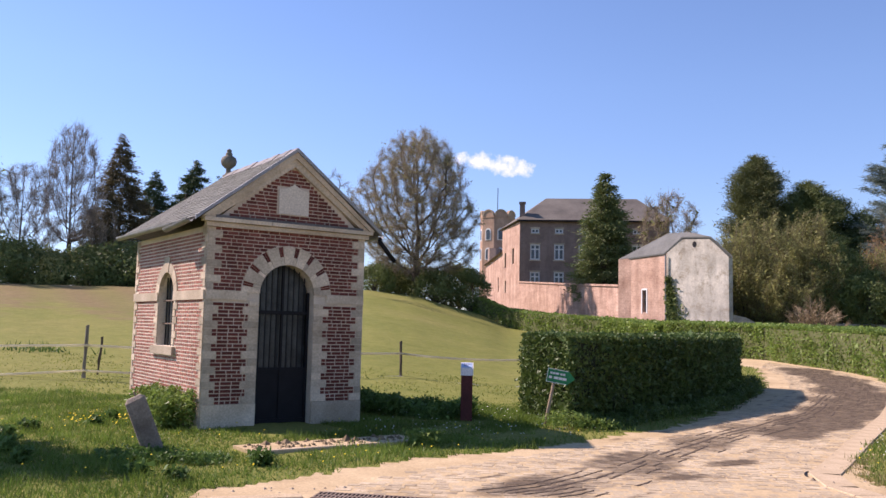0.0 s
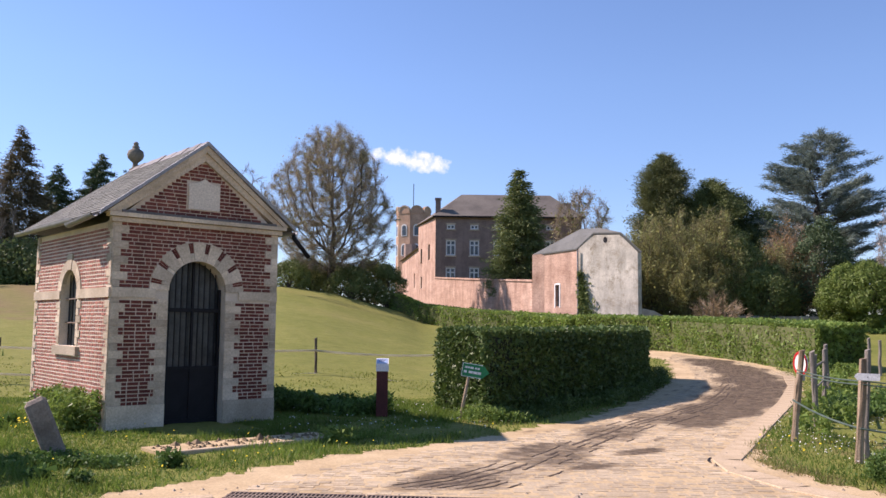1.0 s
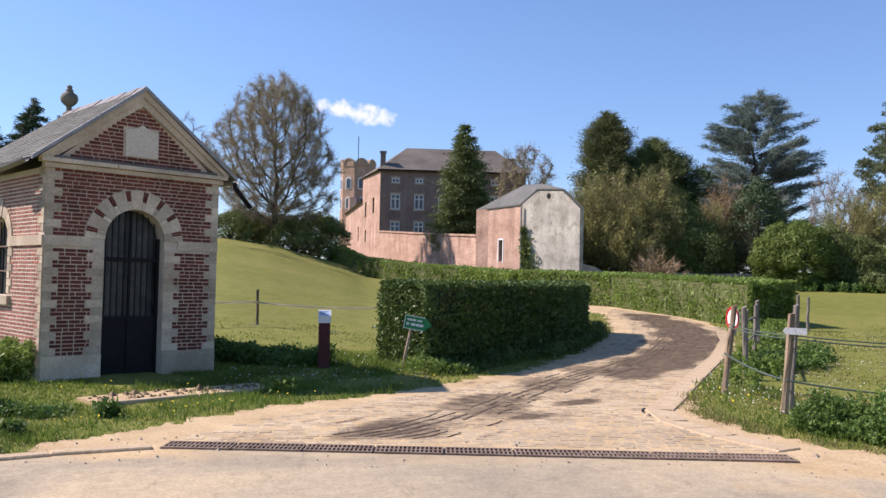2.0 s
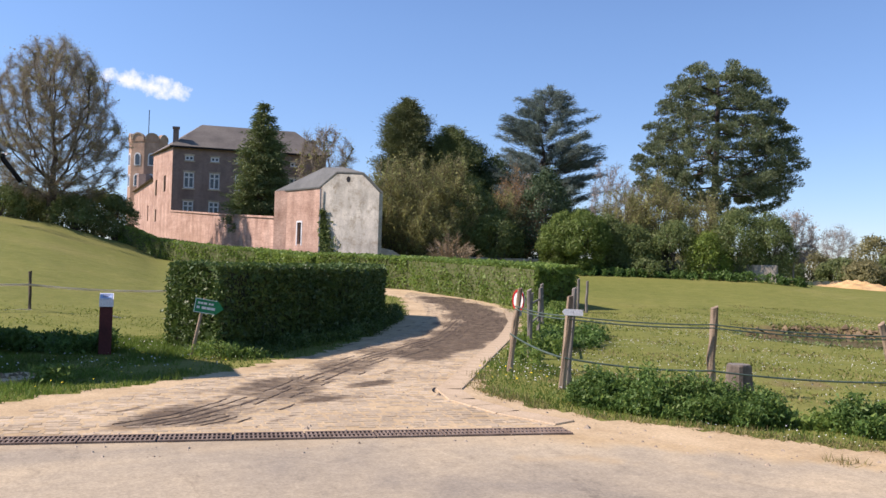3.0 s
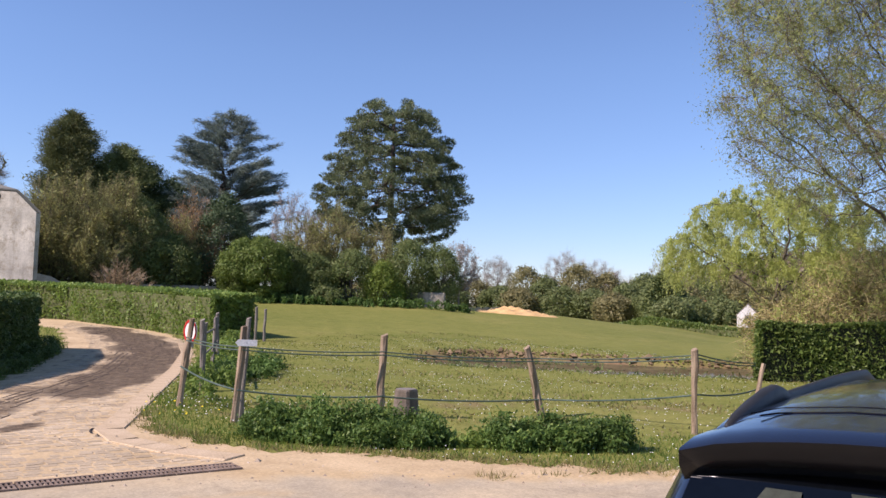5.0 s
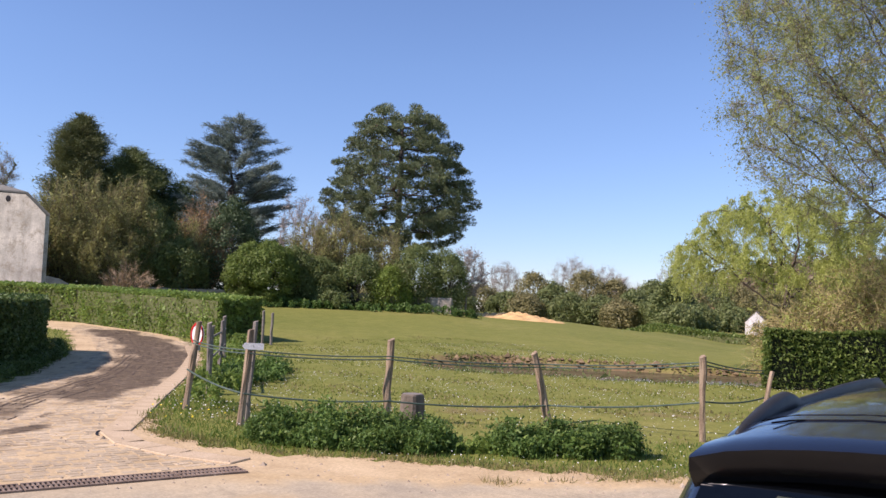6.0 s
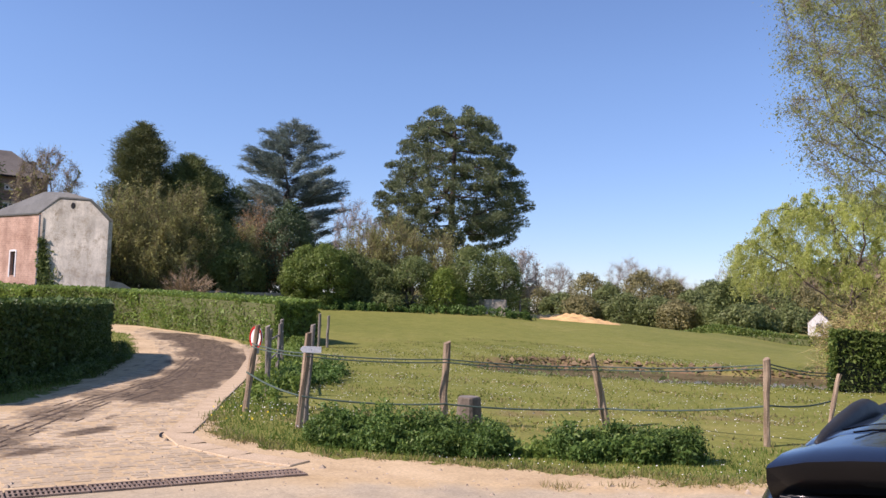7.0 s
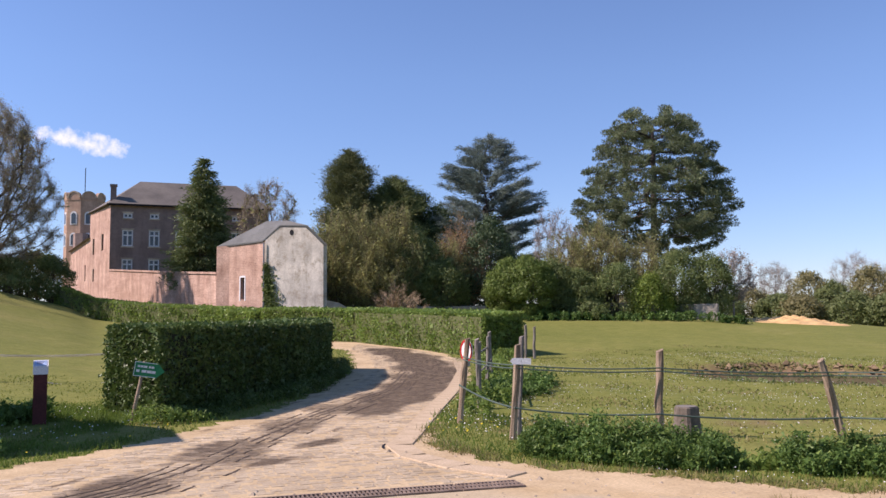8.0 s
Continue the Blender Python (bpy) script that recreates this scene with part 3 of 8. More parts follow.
def block(u0, u1, z0, z1, swap, d0, d1, parent, name="quoin", gap=0.005):
    return stone([(u0 + gap, z0 + gap), (u1 - gap, z0 + gap), (u1 - gap, z1 - gap), (u0 + gap, z1 - gap)], swap, d0, d1, parent, name)


# carcass of the walls, in the colour of the joints
bm = bmesh.new()
extrude_profile(bm, [(0, -0.4), (DOOR_L, -0.4)] + [(DOOR_L, SPRING)] + arch(DC, SPRING, RIN)[1:-1] + [(DOOR_R, SPRING), (DOOR_R, -0.4), (CW, -0.4), (CW, 3.55), (CW / 2, 4.93), (0, 3.55)], 0, 0.36, front)
wall_front = part("front_wall", bm, M["mortar"], chapel, "brick front with an arched doorway and a gable")
bm = bmesh.new()
# side wall's mortar, lighter than the front's: sunlight put into the colour
M["sunlit_mortar"] = mottled("sunlit_mortar", (0.60, 0.51, 0.39), (0.82, 0.72, 0.57), 1.3, 60)
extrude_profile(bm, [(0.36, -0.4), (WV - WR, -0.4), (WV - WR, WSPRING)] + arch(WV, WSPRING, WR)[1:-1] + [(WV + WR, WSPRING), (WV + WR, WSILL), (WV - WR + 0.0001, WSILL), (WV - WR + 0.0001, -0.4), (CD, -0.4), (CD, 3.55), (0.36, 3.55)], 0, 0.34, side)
wall_left = part("side_wall", bm, M["sunlit_mortar"], chapel, "sunlit brick side wall with an arched window")
part("side_wall", boxed(CW - 0.34, CW, 0.36, CD, -0.4, 3.55), M["mortar"], chapel)
part("back_wall", boxed(0.34, CW - 0.34, CD - 0.34, CD, -0.4, 3.55), M["mortar"], chapel)
part("floor", boxed(0.34, CW - 0.34, 0.36, CD - 0.34, -0.3, 0.02), M["limestone"], chapel)
part("ceiling", boxed(0.3, CW - 0.3, 0.3, CD - 0.3, 3.5, 3.56), M["mortar"], chapel)

br = random.Random(11)
BRICK = {}


def brick_mesh(kind, length):
    """One brick, a little proud of its joint; few lengths, shared by all alike."""
    key = (kind, round(length, 2))
    if key not in BRICK:
        L, h, p = key[1], COURSE - 0.016, 0.010
        bm = bmesh.new()
        if kind == "front":
            box(bm, 0, L, -p, 0.03, 0, h)
        else:
            box(bm, -p, 0.03, 0, L, 0, h)
        me = bpy.data.meshes.new("brick")
        bm.to_mesh(me)
        bm.free()
        me.materials.append(M["brick"])
        BRICK[key] = me
    return BRICK[key]


FRONT_BRICKS, JOINED = [], {"front": [], "side": []}


def lay(row, z, a, b, kind):
    """Bricks of one course from a to b."""
    x = a
    half = 0.105 if row % 2 else 0.0
    first = True
    while x < b - 0.03:
        L = br.choice((0.20, 0.21, 0.20, 0.10) if kind == "front" else (0.11, 0.12, 0.20, 0.11)) if not (first and half) else 0.10
        first = False
        if x + L > b - 0.05:
            L = b - x
        if L > 0.035:
            (FRONT_BRICKS if kind == "front" and len(FRONT_BRICKS) < 290 and z < 2.2 else JOINED[kind]).append((x + br.uniform(0, 0.003), z + br.uniform(-0.002, 0.002), max(0.03, L - (0.016 if kind == "front" else 0.034)), br.uniform(-0.003, 0.004)))
        x += L


# front, under the band: piers either side of the doorway
PLINTH, BAND0, BAND1 = 0.41, 2.24, 2.42
row, z = 0, PLINTH
while z < BAND0 - 0.03:
    wide = (row // 2) % 2 == 1
    lay(row, z, 0.15 if wide else 0.25, 0.82 if wide else 0.72, "front")
    lay(row, z, 2.31 if wide else 2.43, 3.04 if wide else 2.93, "front")
    if row % 2 == 0:
        h = min(2 * COURSE, BAND0 - z)
        for u0, u1 in ((0.0, 0.15 if wide else 0.25), (0.82 if wide else 0.72, DOOR_L), (DOOR_R, 2.31 if wide else 2.43), (3.04 if wide else 2.93, CW)):
            block(u0, u1, z, z + h, front, -0.014 if u0 in (0.0,) or u1 == CW else -0.016, 0.05, wall_front)
    row, z = row + 1, z + COURSE
block(0, DOOR_L, -0.25, PLINTH, front, -0.035, 0.05, wall_front, "plinth")
block(DOOR_R, CW, -0.25, PLINTH, front, -0.035, 0.05, wall_front, "plinth")
block(0, 0.77, BAND0, BAND1, front, -0.03, 0.05, wall_front, "band")
block(2.36, CW, BAND0, BAND1, front, -0.03, 0.05, wall_front, "band")
# above the band: spandrels round the arch
row, z = 0, BAND1
while z < 3.50:
    wide = (row // 2) % 2 == 0
    a, b = (0.14 if wide else 0.27), CW - (0.14 if wide else 0.27)
    zm = z + COURSE / 2 - SPRING
    if zm < ROUT:
        w = math.sqrt(ROUT ** 2 - zm ** 2)
        lay(row, z, a, DC - w, "front")
        lay(row, z, DC + w, b, "front")
    else:
        lay(row, z, a, b, "front")
    if row % 2 == 0:
        h = min(2 * COURSE, 3.53 - z)
        block(0, a, z, z + h, front, -0.015, 0.05, wall_front)
        block(b, CW, z, z + h, front, -0.015, 0.05, wall_front)
    row, z = row + 1, z + COURSE
# arch: stones with pairs of bricks let into their outer half
cuts = [math.pi * (k + 0.5) / 8.0 for k in range(8)]
half_w = 0.052


def ring_part(t0, t1, r0, r1, n=5):
    return [(DC + r0 * math.cos(t), SPRING + r0 * math.sin(t)) for t in np.linspace(t0, t1, n)] + [(DC + r1 * math.cos(t), SPRING + r1 * math.sin(t)) for t in np.linspace(t1, t0, n)]


edges = [0.0] + [q for c in cuts for q in (c - half_w, c + half_w)] + [math.pi]
for i in range(0, len(edges) - 1, 2):
    stone(ring_part(edges[i] + 0.004, edges[i + 1] - 0.004, RIN - 0.004, ROUT), front, -0.022, 0.05, wall_front, "voussoir")
for c in cuts:
    stone(ring_part(c - half_w + 0.003, c + half_w - 0.003, RIN - 0.004, 0.695), front, -0.019, 0.05, wall_front, "voussoir")
    for s in (-1, 1):
        bm = bmesh.new()
        extrude_profile(bm, ring_part(c + (0.006 if s > 0 else -half_w + 0.006), c + (half_w - 0.006 if s > 0 else -0.006), 0.70, 0.885, 2), -0.016, 0.05, front)
        part("brick", bm, M["brick"], wall_front)
# cornice with a dark lead line over it
block(-0.06, CW + 0.06, 3.53, 3.62, front, -0.07, 0.05, wall_front, "cornice")
block(-0.12, 1.15, 3.62, 3.70, front, -0.13, 0.05, wall_front, "cornice")
block(1.15, CW + 0.12, 3.62, 3.70, front, -0.13, 0.05, wall_front, "cornice")
bm = bmesh.new()
extrude_profile(bm, [(0.1, 3.70), (CW - 0.1, 3.70), (CW - 0.1, 3.74), (0.1, 3.74)], -0.11, 0.02, front)
part("lead_flashing", bm, M["slate"], wall_front, "dark lead strip over the cornice")
# gable
PITCH = math.atan2(1.36, CW / 2 + 0.02)
row, z = 0, 3.745
while z < 4.80:
    w = (4.86 - z - COURSE) / math.tan(PITCH) * 0.98
    if w > 0.06:
        if 3.86 < z + COURSE / 2 < 4.44:
            lay(row, z, CW / 2 - w, 1.29, "front")
            lay(row, z, 1.93, CW / 2 + w, "front")
        else:
            lay(row, z, CW / 2 - w, CW / 2 + w, "front")
    row, z = row + 1, z + COURSE
for s in (1, -1):
    bm = bmesh.new()
    mid = CW / 2
    for k, (o0, o1, p) in enumerate(((0.0, 0.10, -0.13), (0.10, 0.22, -0.08))):
        ring = [(mid, 5.07 - o0 / math.cos(PITCH)), (mid + s * (CW / 2 + 0.16), 3.70 - (o0 - 0.0) * 0.3 + 0.0), (mid + s * (CW / 2 + 0.16 - (o1 - o0) * 1.15 - o0 * 1.1), 3.70), (mid, 5.07 - o1 / math.cos(PITCH))]
        extrude_profile(bm, ring if s > 0 else ring[::-1], p, 0.05, front)
    part("raking_cornice", bm, M["limestone"], wall_front)
bm = bmesh.new()
extrude_profile(bm, [(1.31, 3.88), (1.92, 3.88), (1.92, 4.34), (1.76, 4.37), (1.615, 4.46), (1.47, 4.37), (1.31, 4.34)], -0.03, 0.04, front)
part("plaque", bm, M["plaque"], wall_front, "plain pale stone plaque with a pointed top")

# sunlit side: quoins, band, window surround, bricks
block(0.0, CD, -0.25, 0.20, side, -0.03, 0.05, wall_left, "plinth")
row, z = 0, 0.20
while z < 3.42:
    wide = (row // 2) % 2 == 1
    q = 0.12 if wide else 0.24
    inband = BAND0 - 0.03 < z < BAND1 - 0.03
    if not inband:
        zm = z + COURSE / 2
        if WSILL - 0.17 < zm < WSILL:
            spans = ((q, WV - WR - 0.24), (WV + WR + 0.24, CD - q))
        elif WSILL <= zm < WSPRING:
            s = WR + (0.14 if wide else 0.24)
            spans = ((q, WV - s), (WV + s, CD - q))
        elif zm < WSPRING + WR + 0.20 and zm >= WSPRING:
            w = math.sqrt(max(0.0, (WR + 0.20) ** 2 - (zm - WSPRING) ** 2))
            spans = ((q, WV - w), (WV + w, CD - q))
        else:
            spans = ((q, CD - q),)
        for a, b in spans:
            lay(row, z, a, b, "side")
        if row % 2 == 0 and z < BAND0 - 0.1 or z > BAND1 - 0.05 and row % 2 == 0:
            h = 2 * COURSE
            block(0.0, q, z, z + h, side, -0.015, 0.05, wall_left)
            block(CD - q, CD, z, z + h, side, -0.015, 0.05, wall_left)
            if WSILL <= zm < WSPRING - 0.08:
                s = 0.14 if wide else 0.24
                block(WV - WR - s, WV - WR + 0.004, z, z + h, side, -0.018, 0.06, wall_left, "jamb_stone")
                block(WV + WR - 0.004, WV + WR + s, z, z + h, side, -0.018, 0.06, wall_left, "jamb_stone")
    row, z = row + 1, z + COURSE
block(0.0, WV - WR - 0.01, BAND0, BAND1, side, -0.035, 0.05, wall_left, "band")
block(WV + WR + 0.01, CD, BAND0, BAND1, side, -0.035, 0.05, wall_left, "band")
block(WV - WR - 0.22, WV + WR + 0.22, WSILL - 0.17, WSILL, side, -0.07, 0.30, wall_left, "window_sill")
for k in range(7):
    t0, t1 = math.pi * k / 7 + 0.006, math.pi * (k + 1) / 7 - 0.006
    r1 = WR + (0.30 if k == 3 else 0.20)
    ring = [(WV + (WR - 0.004) * math.cos(t), WSPRING + (WR - 0.004) * math.sin(t)) for t in np.linspace(t0, t1, 5)] + [(WV + r1 * math.cos(t), WSPRING + r1 * math.sin(t)) for t in np.linspace(t1, t0, 5)]
    stone(ring, side, -0.03 if k == 3 else -0.02, 0.06, wall_left, "voussoir")


def joined_bricks(kind, parent):
    bm = bmesh.new()
    for x, z, L, p in JOINED[kind]:
        if kind == "front":
            box(bm, x, x + L, -0.010 + p, 0.03, z, z + COURSE - 0.016)
        else:
            box(bm, -0.006 + 0.4 * p, 0.03, x, x + L, z, z + COURSE - 0.024)
    return tagged(part("bricks", bm, M["brick_joined"] if kind == "front" else M["sunlit_brick"], parent), kind="stuff")


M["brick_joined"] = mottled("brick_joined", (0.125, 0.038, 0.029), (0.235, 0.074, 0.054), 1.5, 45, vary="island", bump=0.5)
# the front's brick raised in tone to paint the sunlit side
M["sunlit_brick"] = mottled("sunlit_brick", (0.28, 0.100, 0.072), (0.47, 0.185, 0.135), 1.5, 45, vary="island", bump=0.5)
joined_bricks("front", wall_front)
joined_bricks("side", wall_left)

# window: iron grille before dark leaded glass
bm = bmesh.new()
extrude_profile(bm, [(WV - WR, WSILL)] + [(WV - WR, WSPRING)] + arch(WV, WSPRING, WR)[1:-1] + [(WV + WR, WSPRING), (WV + WR, WSILL)], 0.15, 0.17, side)
M["dusty_glass"] = mottled("dusty_glass", (0.02, 0.024, 0.024), (0.075, 0.085, 0.082), 3, 30, rough=0.3, spec=0.4)
win = part("window", bm, M["dusty_glass"], chapel, "dusty dark leaded glass behind iron bars")
for i in range(4):
    v = WV - WR + (i + 1) * 2 * WR / 5
    top = WSPRING + math.sqrt(max(0, WR ** 2 - (v - WV) ** 2))
    bm = bmesh.new()
    tube(bm, [(0.10, v, WSILL), (0.10, v, top)], 0.012, 6)
    part("bar", bm, M["black_iron"], win)
for z in (1.80, 2.25):
    part("crossbar", boxed(0.085, 0.115, WV - WR, WV + WR, z - 0.012, z + 0.012), M["rust_iron"], win)

# iron door: solid panel below, bars before dim glass above
DV = 0.20
door = part("door", boxed(DOOR_L, DOOR_R, DV, DV + 0.04, -0.05, 1.02), M["black_iron"], chapel, "black iron door, solid below and barred above")
for x0, x1 in ((DOOR_L, DOOR_L + 0.05), (DOOR_R - 0.05, DOOR_R), (DC - 0.02, DC + 0.02)):
    part("stile", boxed(x0, x1, DV - 0.025, DV + 0.03, 0.0, SPRING + (0.05 if x0 != DC - 0.02 else RIN - 0.01)), M["black_iron"], door)
for z in (0.06, 1.0, 2.05):
    part("rail", boxed(DOOR_L + 0.05, DOOR_R - 0.05, DV - 0.02, DV + 0.03, z - 0.035, z + 0.035), M["black_iron"], door)
for i in range(1, 10):
    if i == 5:
        continue
    u = DOOR_L + i * (DOOR_R - DOOR_L) / 10
    top = SPRING + math.sqrt(max(0, RIN ** 2 - (u - DC) ** 2))
    bm = bmesh.new()
    tube(bm, [(u, DV, 1.0), (u, DV, top)], 0.011, 6)
    part("bar", bm, M["black_iron"], door)
bm = bmesh.new()
extrude_profile(bm, [(DOOR_L, 1.0), (DOOR_L, SPRING)] + arch(DC, SPRING, RIN)[1:-1] + [(DOOR_R, SPRING), (DOOR_R, 1.0)], DV + 0.10, DV + 0.12, front)
part("glazing", bm, M["dusty_glass"], door, "dim dusty glass behind the bars")

# roof: slates on two slopes and a hip at the back, ridge tiles, gutter, finial
RV0, RV1, RIDGE, EAVE, RIDGE_END = -0.15, CD + 0.28, 5.10, 3.66, 3.42
RU0, RU1, RM = -0.29, CW + 0.29, CW / 2
bm = bmesh.new()
P = {k: bm.verts.new(c) for k, c in dict(a=(RU0, RV0, EAVE), b=(RU1, RV0, EAVE), c=(RU1, RV1, EAVE), d=(RU0, RV1, EAVE), e=(RM, RV0, RIDGE), f=(RM, RIDGE_END, RIDGE)).items()}
for f in ("aefd", "bcfe", "dfc"):
    bm.faces.new([P[k] for k in f])
bmesh.ops.recalc_face_normals(bm, faces=bm.faces)
bmesh.ops.translate(bm, verts=bm.verts, vec=(0, 0, -0.02))
roof = part("roof", bm, M["slate"], chapel, "grey slate roof with a hip at the back")


def slates(a, b, top_a, top_b, rows, width, seed, loose=None):
    """Slates in lapped rows on the plane between an eave (a, b) and its upper edge (top_a, top_b)."""
    r = random.Random(seed)
    bm = bmesh.new()
    a, b, ta, tb = (Vector(q) for q in (a, b, top_a, top_b))
    nrm = (b - a).cross(ta - a).normalized()
    if nrm.z < 0:
        nrm = -nrm
    for i in range(rows):
        s0, s1 = i / rows, min(1.0, (i + 1.35) / rows)
        l0, r0, l1, r1 = a.lerp(ta, s0), b.lerp(tb, s0), a.lerp(ta, s1), b.lerp(tb, s1)
        n = max(1, round((r0 - l0).length / width))
        for j in range(n):
            k0, k1 = (j + (0.5 if i % 2 else 0)) / n, (j + 1 + (0.5 if i % 2 else 0)) / n
            k0, k1 = min(1, k0), min(1, k1)
            if k1 - k0 < 0.2 / n:
                continue
            lift = 0.009 + r.uniform(0, 0.005)
            q = [l0.lerp(r0, k0 + 0.03 / n) + nrm * lift, l0.lerp(r0, k1 - 0.03 / n) + nrm * (lift + r.uniform(0, 0.003)), l1.lerp(r1, k1 - 0.03 / n) + nrm * 0.003, l1.lerp(r1, k0 + 0.03 / n) + nrm * 0.003]
            lo = [p - nrm * 0.008 for p in q[:2]]
            own = loose is not None and len(loose) < 290
            to = bmesh.new() if own else bm
            v = [to.verts.new(p) for p in q] + [to.verts.new(p) for p in lo]
            to.faces.new(v[:4])
            to.faces.new((v[4], v[5], v[1], v[0]))
            if own:
                loose.append(to)
    return bm


M["slate_tile"] = mottled("slate_tile", (0.092, 0.098, 0.082), (0.155, 0.160, 0.132), 1.0, 22, rough=0.75, spec=0.2, vary="island")
LOOSE_SLATES = []
for args in (((RU0, RV0, EAVE), (RU0, RV1, EAVE), (RM, RV0, RIDGE), (RM, RIDGE_END, RIDGE), 22, 0.22, 1, LOOSE_SLATES), ((RU1, RV1, EAVE), (RU1, RV0, EAVE), (RM, RIDGE_END, RIDGE), (RM, RV0, RIDGE), 22, 0.22, 2), ((RU0, RV1, EAVE), (RU1, RV1, EAVE), (RM - 0.01, RIDGE_END, RIDGE), (RM + 0.01, RIDGE_END, RIDGE), 12, 0.24, 3)):
    tagged(part("slates", slates(*args), M["slate_tile"], roof), kind="stuff")
for k in range(13):
    v0 = RV0 + 0.02 + k * 0.268
    bm = bmesh.new()
    for s in (1, -1):
        ring = [(RM, RIDGE + 0.05), (RM + s * 0.16, RIDGE - 0.10), (RM + s * 0.16, RIDGE - 0.12), (RM, RIDGE + 0.02)]
        extrude_profile(bm, ring, v0, v0 + 0.27, front)
    tile = part("ridge_tile", bm, M["slate"], roof)
    tile.location.z = 0.012 * (k % 2) + br.uniform(-0.006, 0.006)
# thin verge of slate and metal along both rakes
for s in (1, -1):
    bm = bmesh.new()
    ring = [(RM, RIDGE + 0.035), (RM + s * (CW / 2 + 0.29), EAVE + 0.035), (RM + s * (CW / 2 + 0.29), EAVE - 0.035), (RM, RIDGE - 0.035)]
    extrude_profile(bm, ring if s > 0 else ring[::-1], RV0 - 0.03, RV0 + 0.02, front)
    part("verge_strip", bm, M["zinc"], roof, "grey zinc verge strip")


def half_gutter(v0, v1, u, z, r=0.075, n=8):
    bm = bmesh.new()
    a = []
    for v in (v0, v1):
        a.append([bm.verts.new((u + rr * math.cos(t), v, z + rr * math.sin(t))) for rr in (r, r - 0.012) for t in np.linspace(math.pi, 2 * math.pi, n)])
    for i in range(n - 1):
        bm.faces.new((a[0][i], a[0][i + 1], a[1][i + 1], a[1][i]))
        bm.faces.new((a[0][n + i], a[1][n + i], a[1][n + i + 1], a[0][n + i + 1]))
    for i in (0, n - 1):
        bm.faces.new((a[0][i], a[1][i], a[1][n + i], a[0][n + i]))
    return bm


part("gutter", half_gutter(0.9, RV1, RU0 - 0.05, EAVE - 0.02), M["zinc"], roof, "grey zinc half-round gutter")
flap = part("loose_gutter", half_gutter(0, 1.15, 0, 0), M["zinc"], roof, "loose end of gutter hanging from the eave")
flap.matrix_basis = pose(RU0 - 0.04, 0.0, EAVE + 0.0, -5.5, 0, 3)
part("gutter", half_gutter(RV0 + 0.1, RV1, RU1 + 0.05, EAVE - 0.02), M["zinc"], roof)
bm = bmesh.new()
tube(bm, [(RU1 + 0.05, RV0 + 0.16, EAVE - 0.05), (RU1 + 0.06, RV0 + 0.14, EAVE - 0.14), (RU1 + 0.36, RV0 + 0.05, EAVE - 0.52)], 0.045, 8)
part("spout", bm, M["black_iron"], roof, "dark broken spout at the eave", smooth=True)
bm = bmesh.new()
lathe(bm, [(r * 0.95, z * 0.80) for r, z in [(0.13, -0.12), (0.13, 0.02), (0.085, 0.05), (0.06, 0.10), (0.055, 0.20), (0.10, 0.24), (0.165, 0.32), (0.185, 0.42), (0.16, 0.52), (0.09, 0.575), (0.075, 0.60), (0.085, 0.63), (0.06, 0.66), (0.05, 0.69), (0.065, 0.72), (0.035, 0.76), (0.012, 0.78)]], 16, (RM, RIDGE_END - 0.05, RIDGE - 0.03))
M["old_stone"] = mottled("lichened_stone", (0.13, 0.12, 0.09), (0.26, 0.23, 0.17), 5, 40)
part("finial", bm, M["old_stone"], roof, "weathered stone urn finial", smooth=True)

# step before the door
step = thing("doorstep", CHAPEL, "low dusty stone doorstep edged with long slabs", "step")
part("slab", boxed(-0.3, 2.6, -3.06, -2.35, -0.15, 0.04), M["dirt"], step, "earth and gravel filling")
for u0, u1 in ((-0.35, 1.15), (1.16, 2.65)):
    part("edge_stone", boxed(u0, u1, -3.18, -3.05, -0.2, 0.06, bevel=0.012), M["kerb"], step)

# ---- leaves, hedges and trees ----
def loose_mesh(name, V, mats, index=None, parent=None):
    """A mesh of loose faces from an array of their corners."""
    V = np.asarray(V, np.float32)
    n, k = V.shape[:2]
    me = bpy.data.meshes.new(name)
    me.vertices.add(n * k)
    me.vertices.foreach_set("co", V.ravel())
    me.loops.add(n * k)
    me.loops.foreach_set("vertex_index", np.arange(n * k, dtype=np.int32))
    me.polygons.add(n)
    me.polygons.foreach_set("loop_start", np.arange(0, n * k, k, dtype=np.int32))
    for m in mats:
        me.materials.append(m)
    if index is not None:
        me.polygons.foreach_set("material_index", np.asarray(index, np.int32))
    me.update(calc_edges=True)
    ob = new(name, me)
    if parent is not None:
        ob.parent = parent
    return ob


def unit(v):
    return v / np.maximum(np.linalg.norm(v, axis=-1, keepdims=True), 1e-9)


def leaves(g, P, size, aspect=0.55, spread=0.45):
    """Pointed leaves at the points P, turned every way."""
    n = len(P)
    a = unit(g.normal(size=(n, 3)))
    b = unit(np.cross(a, g.normal(size=(n, 3))))
    s = size * np.exp(g.normal(0, spread, (n, 1)))
    return np.stack([P + a * s, P - a * s - b * s * aspect, P - a * s + b * s * aspect], 1)


def strips(g, P, D, length, width):
    """Thin twigs or needles from the points P along the ways D."""
    n = len(P)
    b = unit(np.cross(D, g.normal(size=(n, 3)))) * (width / 2)
    L = length * g.uniform(0.6, 1.3, (n, 1))
    return np.stack([P - 1.25 * b, P + 1.25 * b, P + D * L], 1)


